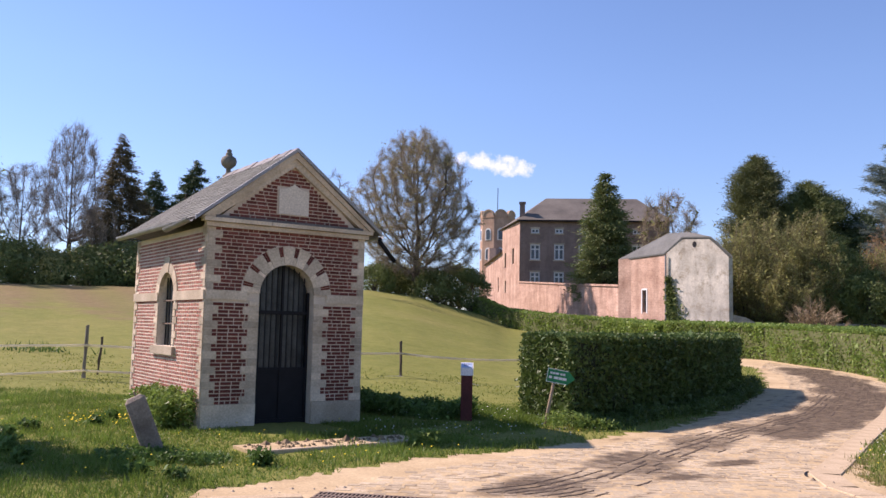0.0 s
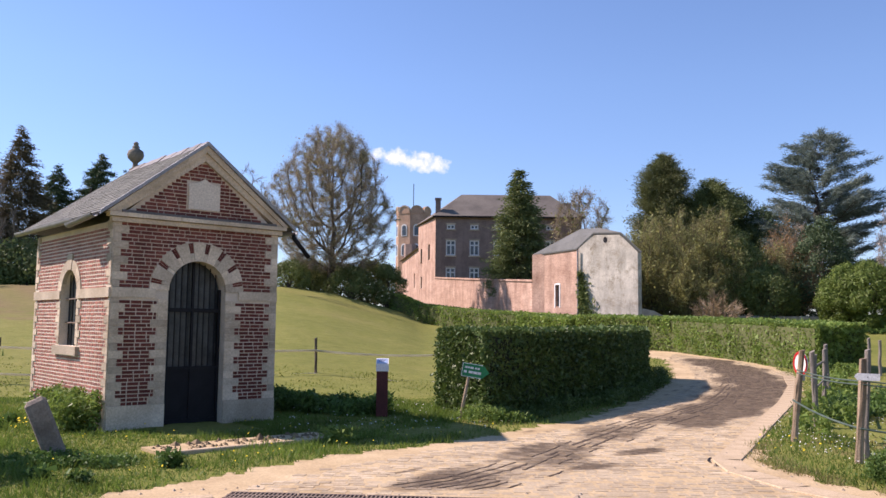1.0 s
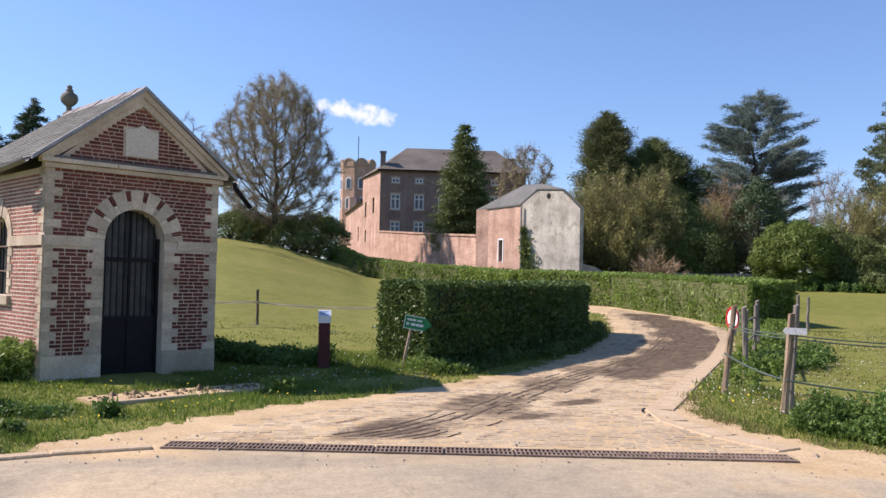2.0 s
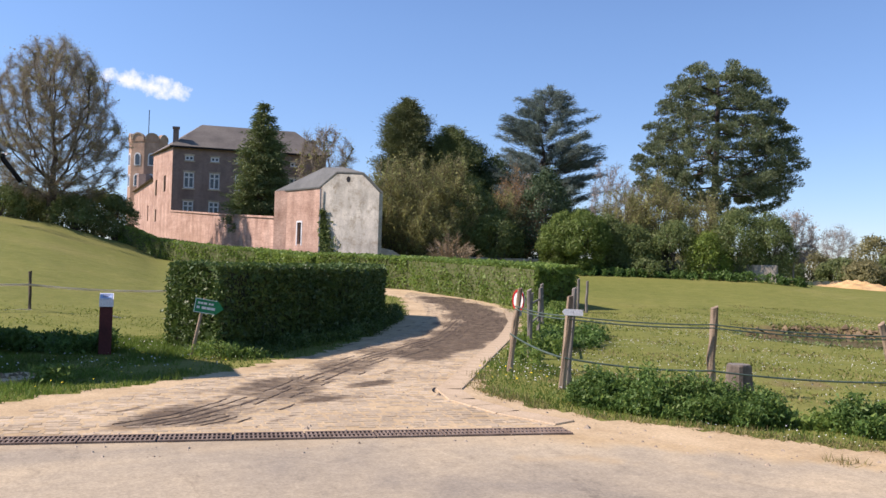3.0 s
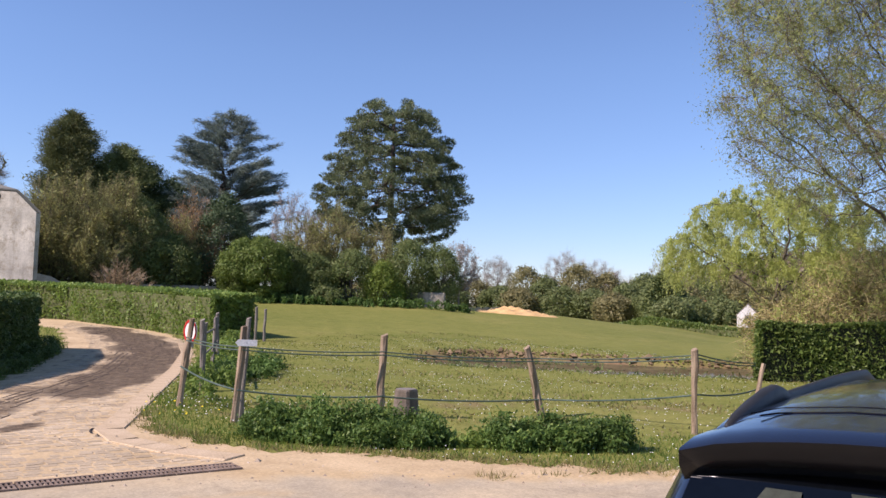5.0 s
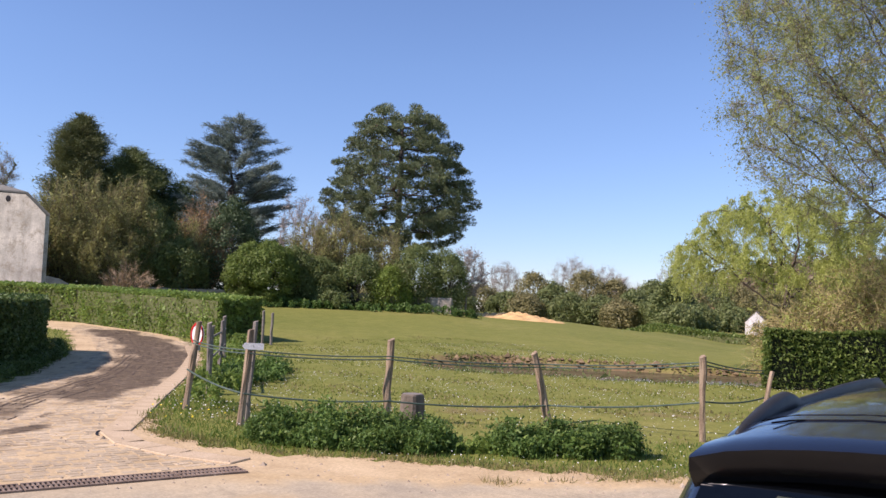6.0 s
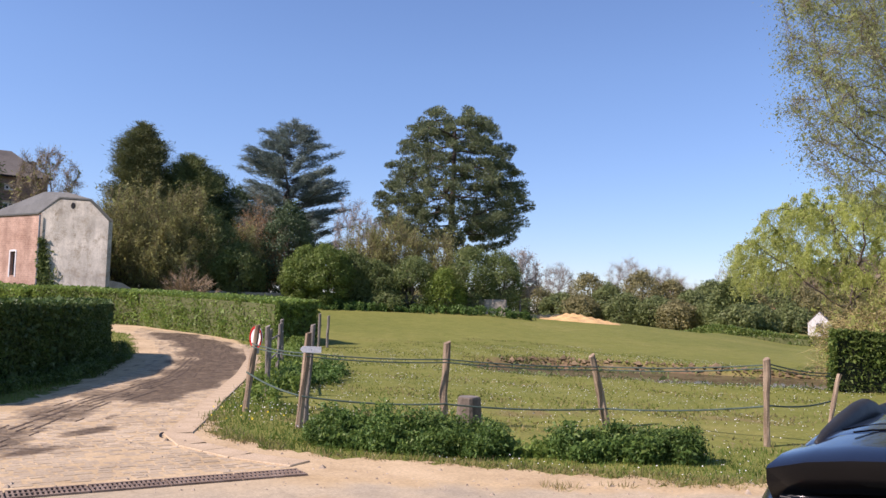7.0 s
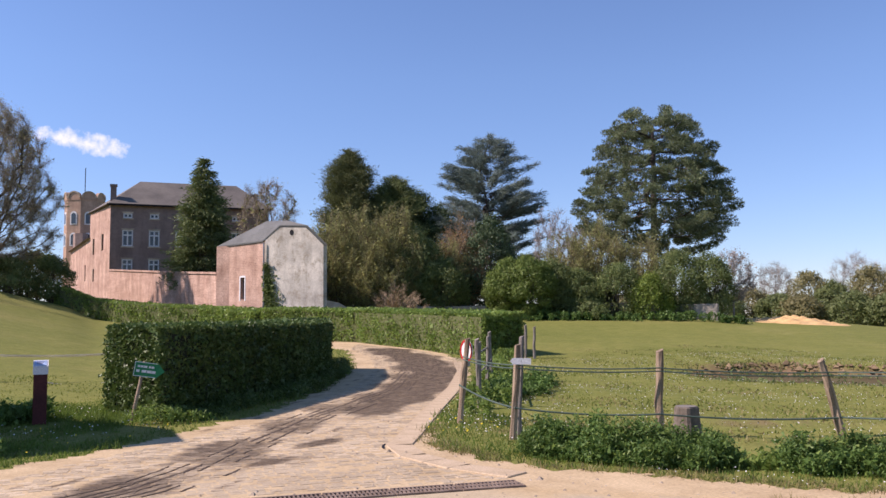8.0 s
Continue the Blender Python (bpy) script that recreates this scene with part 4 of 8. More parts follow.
def segments_mesh(name, A, B, ra, rb, mat, parent, sides=5):
    """Tapered lengths of branch from the points A to B, as one mesh."""
    A, B, ra, rb = (np.asarray(v, float) for v in (A, B, ra, rb))
    n = len(A)
    d = unit(B - A)
    up = np.where(np.abs(d[:, 2:3]) < 0.95, np.array([[0, 0, 1.0]]), np.array([[1.0, 0, 0]]))
    e1 = unit(np.cross(d, up))
    e2 = np.cross(d, e1)
    t = np.arange(sides) * 2 * math.pi / sides
    ring = e1[:, None] * np.cos(t)[None, :, None] + e2[:, None] * np.sin(t)[None, :, None]
    V = np.concatenate([A[:, None] + ring * ra[:, None, None], B[:, None] + ring * rb[:, None, None]], 1).reshape(-1, 3)
    i = np.arange(sides)
    j = (i + 1) % sides
    F = np.stack([i, i + sides, j + sides, j], 1)[None] + (np.arange(n) * 2 * sides)[:, None, None]
    F = F.reshape(-1, 4)
    me = bpy.data.meshes.new(name)
    me.vertices.add(len(V))
    me.vertices.foreach_set("co", V.astype(np.float32).ravel())
    me.loops.add(F.size)
    me.loops.foreach_set("vertex_index", F.astype(np.int32).ravel())
    me.polygons.add(len(F))
    me.polygons.foreach_set("loop_start", np.arange(0, F.size, 4, dtype=np.int32))
    me.polygons.foreach_set("use_smooth", np.ones(len(F), bool))
    me.materials.append(mat)
    me.update(calc_edges=True)
    ob = new(name, me)
    ob.parent = parent
    return ob


def tubes_mesh(name, tubes, mat, parent):
    A, B, ra, rb = [], [], [], []
    for pts, radii in tubes:
        for k in range(len(pts) - 1):
            A.append(pts[k])
            B.append(pts[k + 1])
            ra.append(radii[k])
            rb.append(radii[k + 1])
    return segments_mesh(name, A, B, ra, rb, mat, parent, 5)


def grow(g, goals, trunk, step, reach, pull=(0, 0, 0), wander=0.16, rounds=150):
    """Branches that grow step by step from a trunk towards scattered goals; returns the nodes and each one's parent."""
    P = np.array(trunk, float)
    par = [-1] + list(range(len(P) - 1))
    A = np.array(goals, float)
    D = np.linalg.norm(A[:, None] - P[None], axis=2)
    near, dist = D.argmin(1), D.min(1)
    for _ in range(rounds):
        if not len(A):
            break
        acc = np.zeros_like(P)
        np.add.at(acc, near, unit(A - P[near]))
        idx = np.unique(near)
        d = unit(unit(acc[idx]) + np.array(pull) + g.normal(0, wander, (len(idx), 3)))
        q = P[idx] + d * step
        first = len(P)
        P = np.concatenate([P, q])
        par += idx.tolist()
        D = np.linalg.norm(A[:, None] - q[None], axis=2)
        k = D.argmin(1)
        m = D[np.arange(len(A)), k]
        closer = m < dist
        near, dist = np.where(closer, first + k, near), np.where(closer, m, dist)
        keep = dist > reach
        A, near, dist = A[keep], near[keep], dist[keep]
    return P, np.array(par)


def grown_branches(P, par, tip, power, mat, parent, most=1.0):
    """The branches as one mesh, each as thick as the tips it carries ask; returns how many tips each node carries."""
    n = np.zeros(len(P))
    kids = np.bincount(par[1:], minlength=len(P))
    n[kids == 0] = 1
    for i in range(len(P) - 1, 0, -1):
        n[par[i]] += n[i]
    r = np.minimum(tip * n ** power, most)
    i = np.arange(1, len(P))
    segments_mesh("trunk", P[par[i]], P[i], np.minimum(r[par[i]], r[i] * 1.3), r[i], mat, parent, 5)
    return n


def grown_tree(name, label, category, x, y, env, goals, step, reach, trunk, tip, power, twigs, leaf, mats, seed, pull=(0, 0, 0.05), group="", wander=0.10, droop=0.0):
    """A tree whose limbs fork again and again until they fill the crown's envelope; fine twigs and leaves on the thin ends."""
    g = np.random.default_rng(seed)
    ob = thing(name, pose(x, y, gz(x, y) - 0.05), label, category, group)
    P, par = grow(g, [env(g) for _ in range(goals)], trunk, step, reach, pull, wander)
    n = grown_branches(P, par, tip, power, mats[0], ob)
    thin = np.nonzero((n <= 5) & (par >= 0))[0]
    way = unit(P[thin] - P[par[thin]])
    parts, idx = [], []
    if twigs[0]:
        k = g.integers(0, len(thin), twigs[0])
        back = g.uniform(0, 1, (len(k), 1))
        p0 = P[thin[k]] * (1 - back) + P[par[thin[k]]] * back + g.normal(0, twigs[1] * 0.17, (len(k), 3))
        d = unit(way[k] * 0.9 + g.normal(0, 0.55, (len(k), 3)) + np.array([0, 0, twigs[3]]))
        parts.append(strips(g, p0, d, twigs[1], twigs[2]))
        idx.append(np.zeros(len(k), int))
    if leaf[0]:
        k = g.integers(0, len(thin), leaf[0])
        p0 = P[thin[k]] + g.normal(0, leaf[2], (len(k), 3)) + way[k] * g.uniform(0, leaf[2] * 1.5, (len(k), 1))
        p0[:, 2] -= droop * g.uniform(0, 1, len(k)) ** 2
        parts.append(leaves(g, p0, leaf[1]))
        idx.append(np.ones(len(k), int))
    loose_mesh("crown", np.concatenate(parts), [mats[1], mats[2]], np.concatenate(idx), ob)
    return ob


def leaves_out(g, P, N, size, aspect=0.6, turn=0.55, spread=0.3):
    """Leaves that face outwards, each turned a little."""
    N = unit(N + g.normal(0, turn, N.shape))
    a = unit(np.cross(N, g.normal(size=N.shape)))
    b = np.cross(N, a)
    s = size * np.exp(g.normal(0, spread, (len(P), 1)))
    return np.stack([P + a * s, P - a * s - b * s * aspect, P - a * s + b * s * aspect], 1)


def mound(name, label, category, az, r, H, R, n, size, mat, seed, low=0.10, lumps=70, peak=1.0):
    """A dense rounded crown: many overlapping lumps of leaves over a few stems."""
    g = np.random.default_rng(seed)
    x, y = polar(az, r)
    ob = thing(name, pose(x, y, gz(x, y) - 0.05), label, category)
    c, half = np.array([0, 0, H * (0.5 + low / 2)]), np.array([R, R, H * (0.5 - low / 2)])
    d = unit(g.normal(size=(lumps, 3)) + np.array([0, 0, 0.25]))
    d[:, :2] *= np.where(d[:, 2:3] > 0, 1 - (1 - 1 / (1 + peak)) * d[:, 2:3] ** 2, 1.0)
    rad = R * (0.34 if lumps < 100 else 0.24) * g.uniform(0.55, 1.3, lumps)
    C = c + d * (half - 0.55 * rad[:, None]) * g.uniform(0.78, 1.02, (lumps, 1))
    w = rad ** 2
    k = g.choice(lumps, n, p=w / w.sum())
    s = unit(g.normal(size=(n, 3)) + 0.5 * d[k])
    P = C[k] + s * rad[k][:, None] * np.array([1, 1, 0.8]) * g.uniform(0.70, 1.06, (n, 1)) + g.normal(0, 0.05 * R, (n, 3))
    stray = g.random((n, 1)) < 0.10
    P = P + stray * s * g.uniform(0.05, 0.30, (n, 1)) * rad[k][:, None] + stray * np.array([0, 0, 0.10]) * g.random((n, 1))
    keep = (np.linalg.norm((P - c) / half, axis=1) > 0.58) & (P[:, 2] > 0.12)
    loose_mesh("crown", leaves_out(g, P[keep], s[keep], size), [mat], None, ob)
    tubes = []
    for i in range(9):
        e = c + d[i * 5 % lumps] * half * 0.75
        q = limb(g, (g.normal(0, 0.15), g.normal(0, 0.15), -0.2), e, (0, 0, 0.2), 6)
        tubes.append((q.tolist(), np.linspace(0.07, 0.02, 6).tolist()))
    tubes_mesh("trunk", tubes, M["bark"], ob)
    return ob


def spray_bush(name, label, az, r, H, R, twigs, leaf, mats, seed, stems=70, fan=0.55):
    """Many thin stems that fan up and out from the ground, feathered with fine twigs and small leaves."""
    g = np.random.default_rng(seed)
    x, y = polar(az, r)
    ob = thing(name, pose(x, y, gz(x, y) - 0.05), label, "bush")
    tubes, P, D = [], [], []
    for i in range(stems):
        a, q = g.uniform(0, 2 * math.pi), g.uniform(0, 1) ** 0.55
        top = H * (1 - 0.45 * q * q) * g.uniform(0.72, 1.02)
        e = np.array([R * q * math.cos(a), R * q * math.sin(a), top])
        L = limb(g, (0.3 * e[0] * g.uniform(0, 1), 0.3 * e[1] * g.uniform(0, 1), -0.1), e, (e[0] * 0.12, e[1] * 0.12, 0.1), 8)
        tubes.append((L.tolist(), np.linspace(0.045, 0.008, 8).tolist()))
        t = g.uniform(1.4, 7, 60)
        j = np.minimum(t.astype(int), 6)
        f = (t - j)[:, None]
        P.append(L[j] * (1 - f) + L[j + 1] * f)
        D.append(unit(L[j + 1] - L[j]))
    tubes_mesh("trunk", tubes, mats[0], ob)
    P, D = np.concatenate(P), np.concatenate(D)
    k = g.integers(0, len(P), twigs[0])
    out = P[k] * np.array([1, 1, 0])
    d = unit(D[k] * 0.9 + unit(out) * fan + g.normal(0, 0.42, (len(k), 3)))
    parts, idx = [strips(g, P[k], d, twigs[1], twigs[2])], [np.zeros(len(k), int)]
    if leaf[0]:
        m = g.integers(0, len(k), leaf[0])
        p0 = P[k][m] + d[m] * g.uniform(0.1, 1.1, (leaf[0], 1)) * twigs[1] + g.normal(0, 0.10, (leaf[0], 3))
        parts.append(leaves(g, p0, leaf[1]))
        idx.append(np.ones(leaf[0], int))
    loose_mesh("crown", np.concatenate(parts), [mats[1], mats[2]], np.concatenate(idx), ob)
    return ob


def limb(g, a, b, bow, n=6):
    """A bowed line from a to b."""
    a, b = np.array(a, float), np.array(b, float)
    L = np.linalg.norm(b - a)
    t = np.linspace(0, 1, n)[:, None]
    mid = np.array(bow)
    P = a + (b - a) * t + mid * L * (4 * t * (1 - t)) * 0.25
    P[1:-1] += g.normal(0, 0.03 * L, (n - 2, 3))
    return P


def sphere_points(g, n, squash=1.0, shell=0.55):
    d = unit(g.normal(size=(n, 3)))
    r = (shell + (1 - shell) * g.uniform(0, 1, (n, 1)) ** 0.7)
    return d * r * np.array([1, 1, squash])


def plant_tree(name, label, category, x, y, H, env, n_limb, trunk_r, twigs, leaf, mats, seed, start=0.2, trunk_top=0.75, lean=(0, 0), group="", base=None, rise=0.5, limb_scale=1.0):
    """A tapered trunk, bowed limbs that reach into the crown's envelope, twigs and leaves round their outer halves."""
    g = np.random.default_rng(seed)
    ob = thing(name, pose(x, y, (gz(x, y) if base is None else base) - 0.05), label, category, group)
    top = np.array([lean[0], lean[1], H * trunk_top])
    T = limb(g, (0, 0, -0.2), top, (0, 0, 0), 8)
    tubes = [(T.tolist(), np.linspace(trunk_r, trunk_r * 0.28, 8).tolist())]
    tubes[0][1][0] *= 1.35
    P, D = [], []
    for i in range(n_limb):
        tgt = np.array(env(g))
        f = np.clip(start + (tgt[2] / H - start) * g.uniform(0.35, 0.75), start * 0.8, 0.98)
        o = T[0] + (T[-1] - T[0]) * min(1.0, f / trunk_top) if trunk_top > 0.1 else T[0]
        L = limb(g, o, tgt, (0, 0, -rise), 6)
        r = limb_scale * trunk_r * g.uniform(0.22, 0.42) * (1.05 - f)
        r = max(r, 0.012)
        tubes.append((L.tolist(), np.linspace(r, r * 0.25, 6).tolist()))
        seg = L[2:]
        d = unit(np.diff(L, axis=0))[1:]
        P.append(seg)
        D.append(d[-4:] if len(d) >= 4 else np.repeat(d[-1:], 4, 0))
        for k in range(3):
            j = g.integers(2, 5)
            e = L[j] + unit(g.normal(size=3) + d[min(j - 1, len(d) - 1)] * 0.8 + np.array([0, 0, 0.4 * rise])) * np.linalg.norm(L[-1] - L[0]) * g.uniform(0.2, 0.42)
            q = limb(g, L[j], e, (0, 0, -0.3 * rise), 4)
            tubes.append((q.tolist(), np.linspace(r * 0.55, max(0.006, r * 0.12), 4).tolist()))
            P.append(q)
            D.append(np.repeat(unit(e - L[j])[None], 4, 0))
    tubes_mesh("trunk", tubes, mats[0], ob)
    P, D = np.concatenate(P), np.concatenate(D)
    parts, idx = [], []
    if twigs[0]:
        k = g.integers(0, len(P), twigs[0])
        p0 = P[k] + g.normal(0, twigs[1] * 0.25, (len(k), 3))
        d = unit(D[k] * 0.8 + g.normal(0, 0.7, (len(k), 3)) + np.array([0, 0, twigs[3] if len(twigs) > 3 else 0.25]))
        parts.append(strips(g, p0, d, twigs[1], twigs[2]))
        idx.append(np.zeros(twigs[0], int))
    if leaf[0]:
        m = max(1, leaf[0] // (leaf[3] if len(leaf) > 3 else 60))
        c = P[g.integers(0, len(P), m)] + g.normal(0, leaf[2] * 0.6, (m, 3))
        r = leaf[2] * g.uniform(0.6, 1.3, m)
        k = g.integers(0, m, leaf[0])
        p0 = c[k] + sphere_points(g, leaf[0], 0.75, 0.2) * r[k][:, None]
        parts.append(leaves(g, p0, leaf[1]))
        idx.append(np.ones(leaf[0], int))
    loose_mesh("crown", np.concatenate(parts), [mats[1], mats[2]], np.concatenate(idx), ob)
    return ob


def ball_env(cx, cz, rx, rz, shell=0.35):
    def env(g):
        d = unit(g.normal(size=3))
        s = shell + (1 - shell) * g.uniform() ** 0.5
        return cx + d[0] * rx * s, d[1] * rx * s, cz + d[2] * rz * s
    return env


def round_env(H, R):
    """A broad crown from near the ground to a rounded top."""
    def env(g):
        h = g.uniform(0.14, 1.0)
        r = R * float(np.interp(h, [0.14, 0.28, 0.45, 0.65, 0.8, 0.92, 1.0], [0.60, 0.92, 1.0, 0.94, 0.78, 0.56, 0.30])) * (0.22 + 0.78 * g.uniform(0, 1) ** 0.6)
        a = g.uniform(0, 2 * math.pi)
        r *= 0.90 + 0.12 * math.sin(3 * a + 7 * h) + 0.07 * math.sin(5 * a - 17 * h)
        return r * math.cos(a), r * math.sin(a), H * h * (0.97 + 0.05 * math.sin(4 * a))
    return env


def conifer(name, label, x, y, H, profile, whorls, per, droop, spray, mats, seed, bare=0.08, trunk_r=0.22, twist=0.0, clump=None, lean=0.0):
    """A straight trunk with whorls of branches; sprays of needles along each."""
    g = np.random.default_rng(seed)
    ob = thing(name, pose(x, y, gz(x, y) - 0.05), label, "tree")
    T = limb(g, (0, 0, -0.2), (lean, 0, H * 0.98), (0, 0, 0), 8)
    tubes = [(T.tolist(), np.linspace(trunk_r, 0.03, 8).tolist())]
    zs, rr = np.array([p[0] for p in profile]) * H, np.array([p[1] for p in profile])
    P, D, S = [], [], []
    for z in np.linspace(bare * H, 0.985 * H, whorls):
        R = np.interp(z, zs, rr)
        for k in range(per):
            a = g.uniform(0, 2 * math.pi)
            L = R * g.uniform(0.66, 1.16)
            o = np.array([lean * z / H, 0, z + g.normal(0, 0.2)])
            e = o + np.array([math.cos(a) * L, math.sin(a) * L, -droop * L + g.normal(0, 0.08 * L + 0.05)])
            q = limb(g, o, e, (0, 0, 0.5 if droop > 0 else -0.3), 5)
            tubes.append((q.tolist(), np.linspace(max(0.015, trunk_r * 0.2 * (1.1 - z / H)), 0.01, 5).tolist()))
            n = max(4, int(spray[0] * L))
            t = g.uniform(0.18, 1.0, n) ** 0.75
            base = o + (e - o) * t[:, None]
            side = g.normal(0, 1, (n, 3)) * np.array([1, 1, 0.45]) * (spray[3] * (0.35 + 0.65 * np.minimum(1, R / 1.5)))
            P.append(base + side)
            out = unit(np.array([math.cos(a), math.sin(a), -0.5 * droop]) + g.normal(0, 0.5, (n, 3)))
            D.append(out)
    tubes_mesh("trunk", tubes, mats[0], ob)
    P, D = np.concatenate(P), np.concatenate(D)
    loose_mesh("crown", strips(g, P, D, spray[1], spray[2]), [mats[1]], None, ob)
    return ob


def hedge(name, label, ring, height, leaf_size, density, mat, core, seed, base=None, round_top=0.12, wave=0.05, group=""):
    """A clipped hedge over a ring of corners: a solid core painted dark for inner shade, and a skin of leaves on every
    side.
    """
    g = np.random.default_rng(seed)
    ob = thing(name, pose(0, 0, 0), label, "hedge", group)
    n = len(ring)
    cx, cy = sum(p[0] for p in ring) / n, sum(p[1] for p in ring) / n
    P = []
    bm = bmesh.new()
    inner = [(cx + (px - cx) * (1 - 0.22 / max(0.5, math.hypot(px - cx, py - cy))), cy + (py - cy) * (1 - 0.22 / max(0.5, math.hypot(px - cx, py - cy)))) for px, py in ring]
    lo = [bm.verts.new((px, py, gz(px, py) - 0.1)) for px, py in inner]
    hi = [bm.verts.new((px, py, gz(px, py) + height - 0.14)) for px, py in inner]
    bm.faces.new(lo[::-1])
    bm.faces.new(hi)
    for i in range(n):
        bm.faces.new((lo[i], lo[(i + 1) % n], hi[(i + 1) % n], hi[i]))
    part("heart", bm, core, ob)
    for i in range(n):
        a, b = np.array(ring[i]), np.array(ring[(i + 1) % n])
        L = np.linalg.norm(b - a)
        m = int(L * height * density)
        t, h = g.uniform(0, 1, m), g.uniform(0.02, 1, m)
        q = a + (b - a) * t[:, None]
        out = unit(np.array([b[1] - a[1], a[0] - b[0]]))
        if np.dot(out, (a + b) / 2 - [cx, cy]) < 0:
            out = -out
        d = wave * (np.sin(q[:, 0] * 2.3 + h * 5) + np.sin(q[:, 1] * 3.1 - h * 4)) * 0.5 + g.normal(-0.05, 0.05, m) - round_top * np.clip(h - 0.88, 0, 1) * 4
        q = q + out * d[:, None]
        P.append(np.column_stack([q, ground(q[:, 0], q[:, 1]) + h * height + g.normal(0, 0.02, m)]))
    xs, ys = [p[0] for p in ring], [p[1] for p in ring]
    m = int((max(xs) - min(xs)) * (max(ys) - min(ys)) * density)
    q = np.column_stack([g.uniform(min(xs), max(xs), m), g.uniform(min(ys), max(ys), m)])
    q = q[inside(ring, q[:, 0], q[:, 1])]
    P.append(np.column_stack([q, ground(q[:, 0], q[:, 1]) + height - np.abs(g.normal(0, 0.04, len(q))) + 0.03 * np.sin(q[:, 0] * 1.9) * np.sin(q[:, 1] * 1.3)]))
    P = np.concatenate(P)
    tagged(loose_mesh("leaves", leaves(g, P, leaf_size, 0.6, 0.35), [mat], None, ob), kind="stuff")
    return ob


M["hedge_leaf"] = leafy("hedge_leaf", (0.042, 0.078, 0.020), (0.084, 0.14, 0.034), (0.165, 0.215, 0.056), 0.20, 0.45)
M["hedge_mid"] = leafy("hedge_mid", (0.065, 0.115, 0.028), (0.135, 0.20, 0.046), (0.25, 0.30, 0.08), 0.35, 0.45)
M["hedge_leaf_light"] = leafy("hedge_leaf_light", (0.11, 0.18, 0.038), (0.19, 0.285, 0.06), (0.31, 0.39, 0.105), 0.38, 0.5)
# fill of the hedges: near black paints the shade between the leaves
M["heart"] = mottled("hedge_shade_core", (0.010, 0.014, 0.006), (0.022, 0.026, 0.012), 3, 20)
M["heart_light"] = mottled("hedge_paler_core", (0.07, 0.08, 0.03), (0.13, 0.145, 0.055), 3, 20)
M["conifer_dark"] = leafy("conifer_dark", (0.030, 0.056, 0.027), (0.066, 0.108, 0.047), (0.140, 0.190, 0.080), 0.12, 0.6)
M["conifer_olive"] = leafy("conifer_olive", (0.064, 0.099, 0.037), (0.144, 0.183, 0.064), (0.263, 0.295, 0.106), 0.15, 0.6)
M["cypress_green"] = leafy("cypress_green", (0.075, 0.094, 0.040), (0.144, 0.163, 0.065), (0.237, 0.250, 0.100), 0.15, 0.6)
M["conifer_brown"] = leafy("conifer_brown", (0.071, 0.057, 0.028), (0.143, 0.119, 0.062), (0.238, 0.210, 0.119), 0.15, 0.7)
M["cedar_blue"] = leafy("cedar_blue", (0.085, 0.125, 0.105), (0.168, 0.220, 0.182), (0.305, 0.360, 0.300), 0.25, 0.6)
M["pine_needle"] = leafy("pine_needle", (0.074, 0.102, 0.052), (0.146, 0.182, 0.088), (0.262, 0.298, 0.152), 0.2, 0.6)
M["olive_leaf"] = leafy("olive_leaf", (0.215, 0.230, 0.080), (0.325, 0.333, 0.120), (0.455, 0.447, 0.175), 0.45)
M["fresh_leaf"] = leafy("fresh_leaf", (0.101, 0.164, 0.025), (0.192, 0.273, 0.048), (0.318, 0.382, 0.095), 0.4)
M["laurel_leaf"] = leafy("laurel_leaf", (0.085, 0.135, 0.026), (0.14, 0.20, 0.042), (0.21, 0.27, 0.068), 0.3)
M["mid_leaf"] = leafy("mid_leaf", (0.085, 0.128, 0.042), (0.155, 0.205, 0.066), (0.265, 0.295, 0.112), 0.35)
M["bud_leaf"] = leafy("bud_leaf", (0.195, 0.195, 0.069), (0.312, 0.302, 0.117), (0.429, 0.390, 0.176), 0.4)
M["scrub_twig"] = mottled("scrub_twig", (0.27, 0.22, 0.09), (0.42, 0.35, 0.17), 1, 12)
M["lime_twig"] = leafy("lime_twig", (0.22, 0.185, 0.13), (0.29, 0.25, 0.18), (0.37, 0.33, 0.25), 0.35, 0.8)
M["ash_twig"] = mottled("ash_twig", (0.17, 0.15, 0.10), (0.28, 0.25, 0.17), 1, 12)
M["willow_leaf"] = leafy("willow_leaf", (0.32, 0.38, 0.09), (0.45, 0.50, 0.15), (0.57, 0.59, 0.23), 0.55)
M["ash_leaf"] = leafy("ash_leaf", (0.20, 0.25, 0.09), (0.32, 0.36, 0.14), (0.46, 0.47, 0.20), 0.55)
M["rust_leaf"] = leafy("rust_leaf", (0.240, 0.131, 0.051), (0.381, 0.220, 0.089), (0.520, 0.340, 0.161), 0.3)
M["blossom"] = leafy("blossom", (0.30, 0.27, 0.22), (0.42, 0.38, 0.33), (0.55, 0.50, 0.45), 0.4)
M["nettle"] = leafy("nettle", (0.045, 0.099, 0.022), (0.099, 0.180, 0.040), (0.180, 0.279, 0.072), 0.3)
M["pale_twig"] = mottled("pale_twig", (0.24, 0.21, 0.18), (0.40, 0.36, 0.32), 1, 12)
M["olive_twig"] = mottled("olive_twig", (0.20, 0.175, 0.085), (0.33, 0.29, 0.14), 1, 12)
M["tawny_twig"] = mottled("tawny_twig", (0.33, 0.235, 0.14), (0.50, 0.38, 0.25), 1, 12)
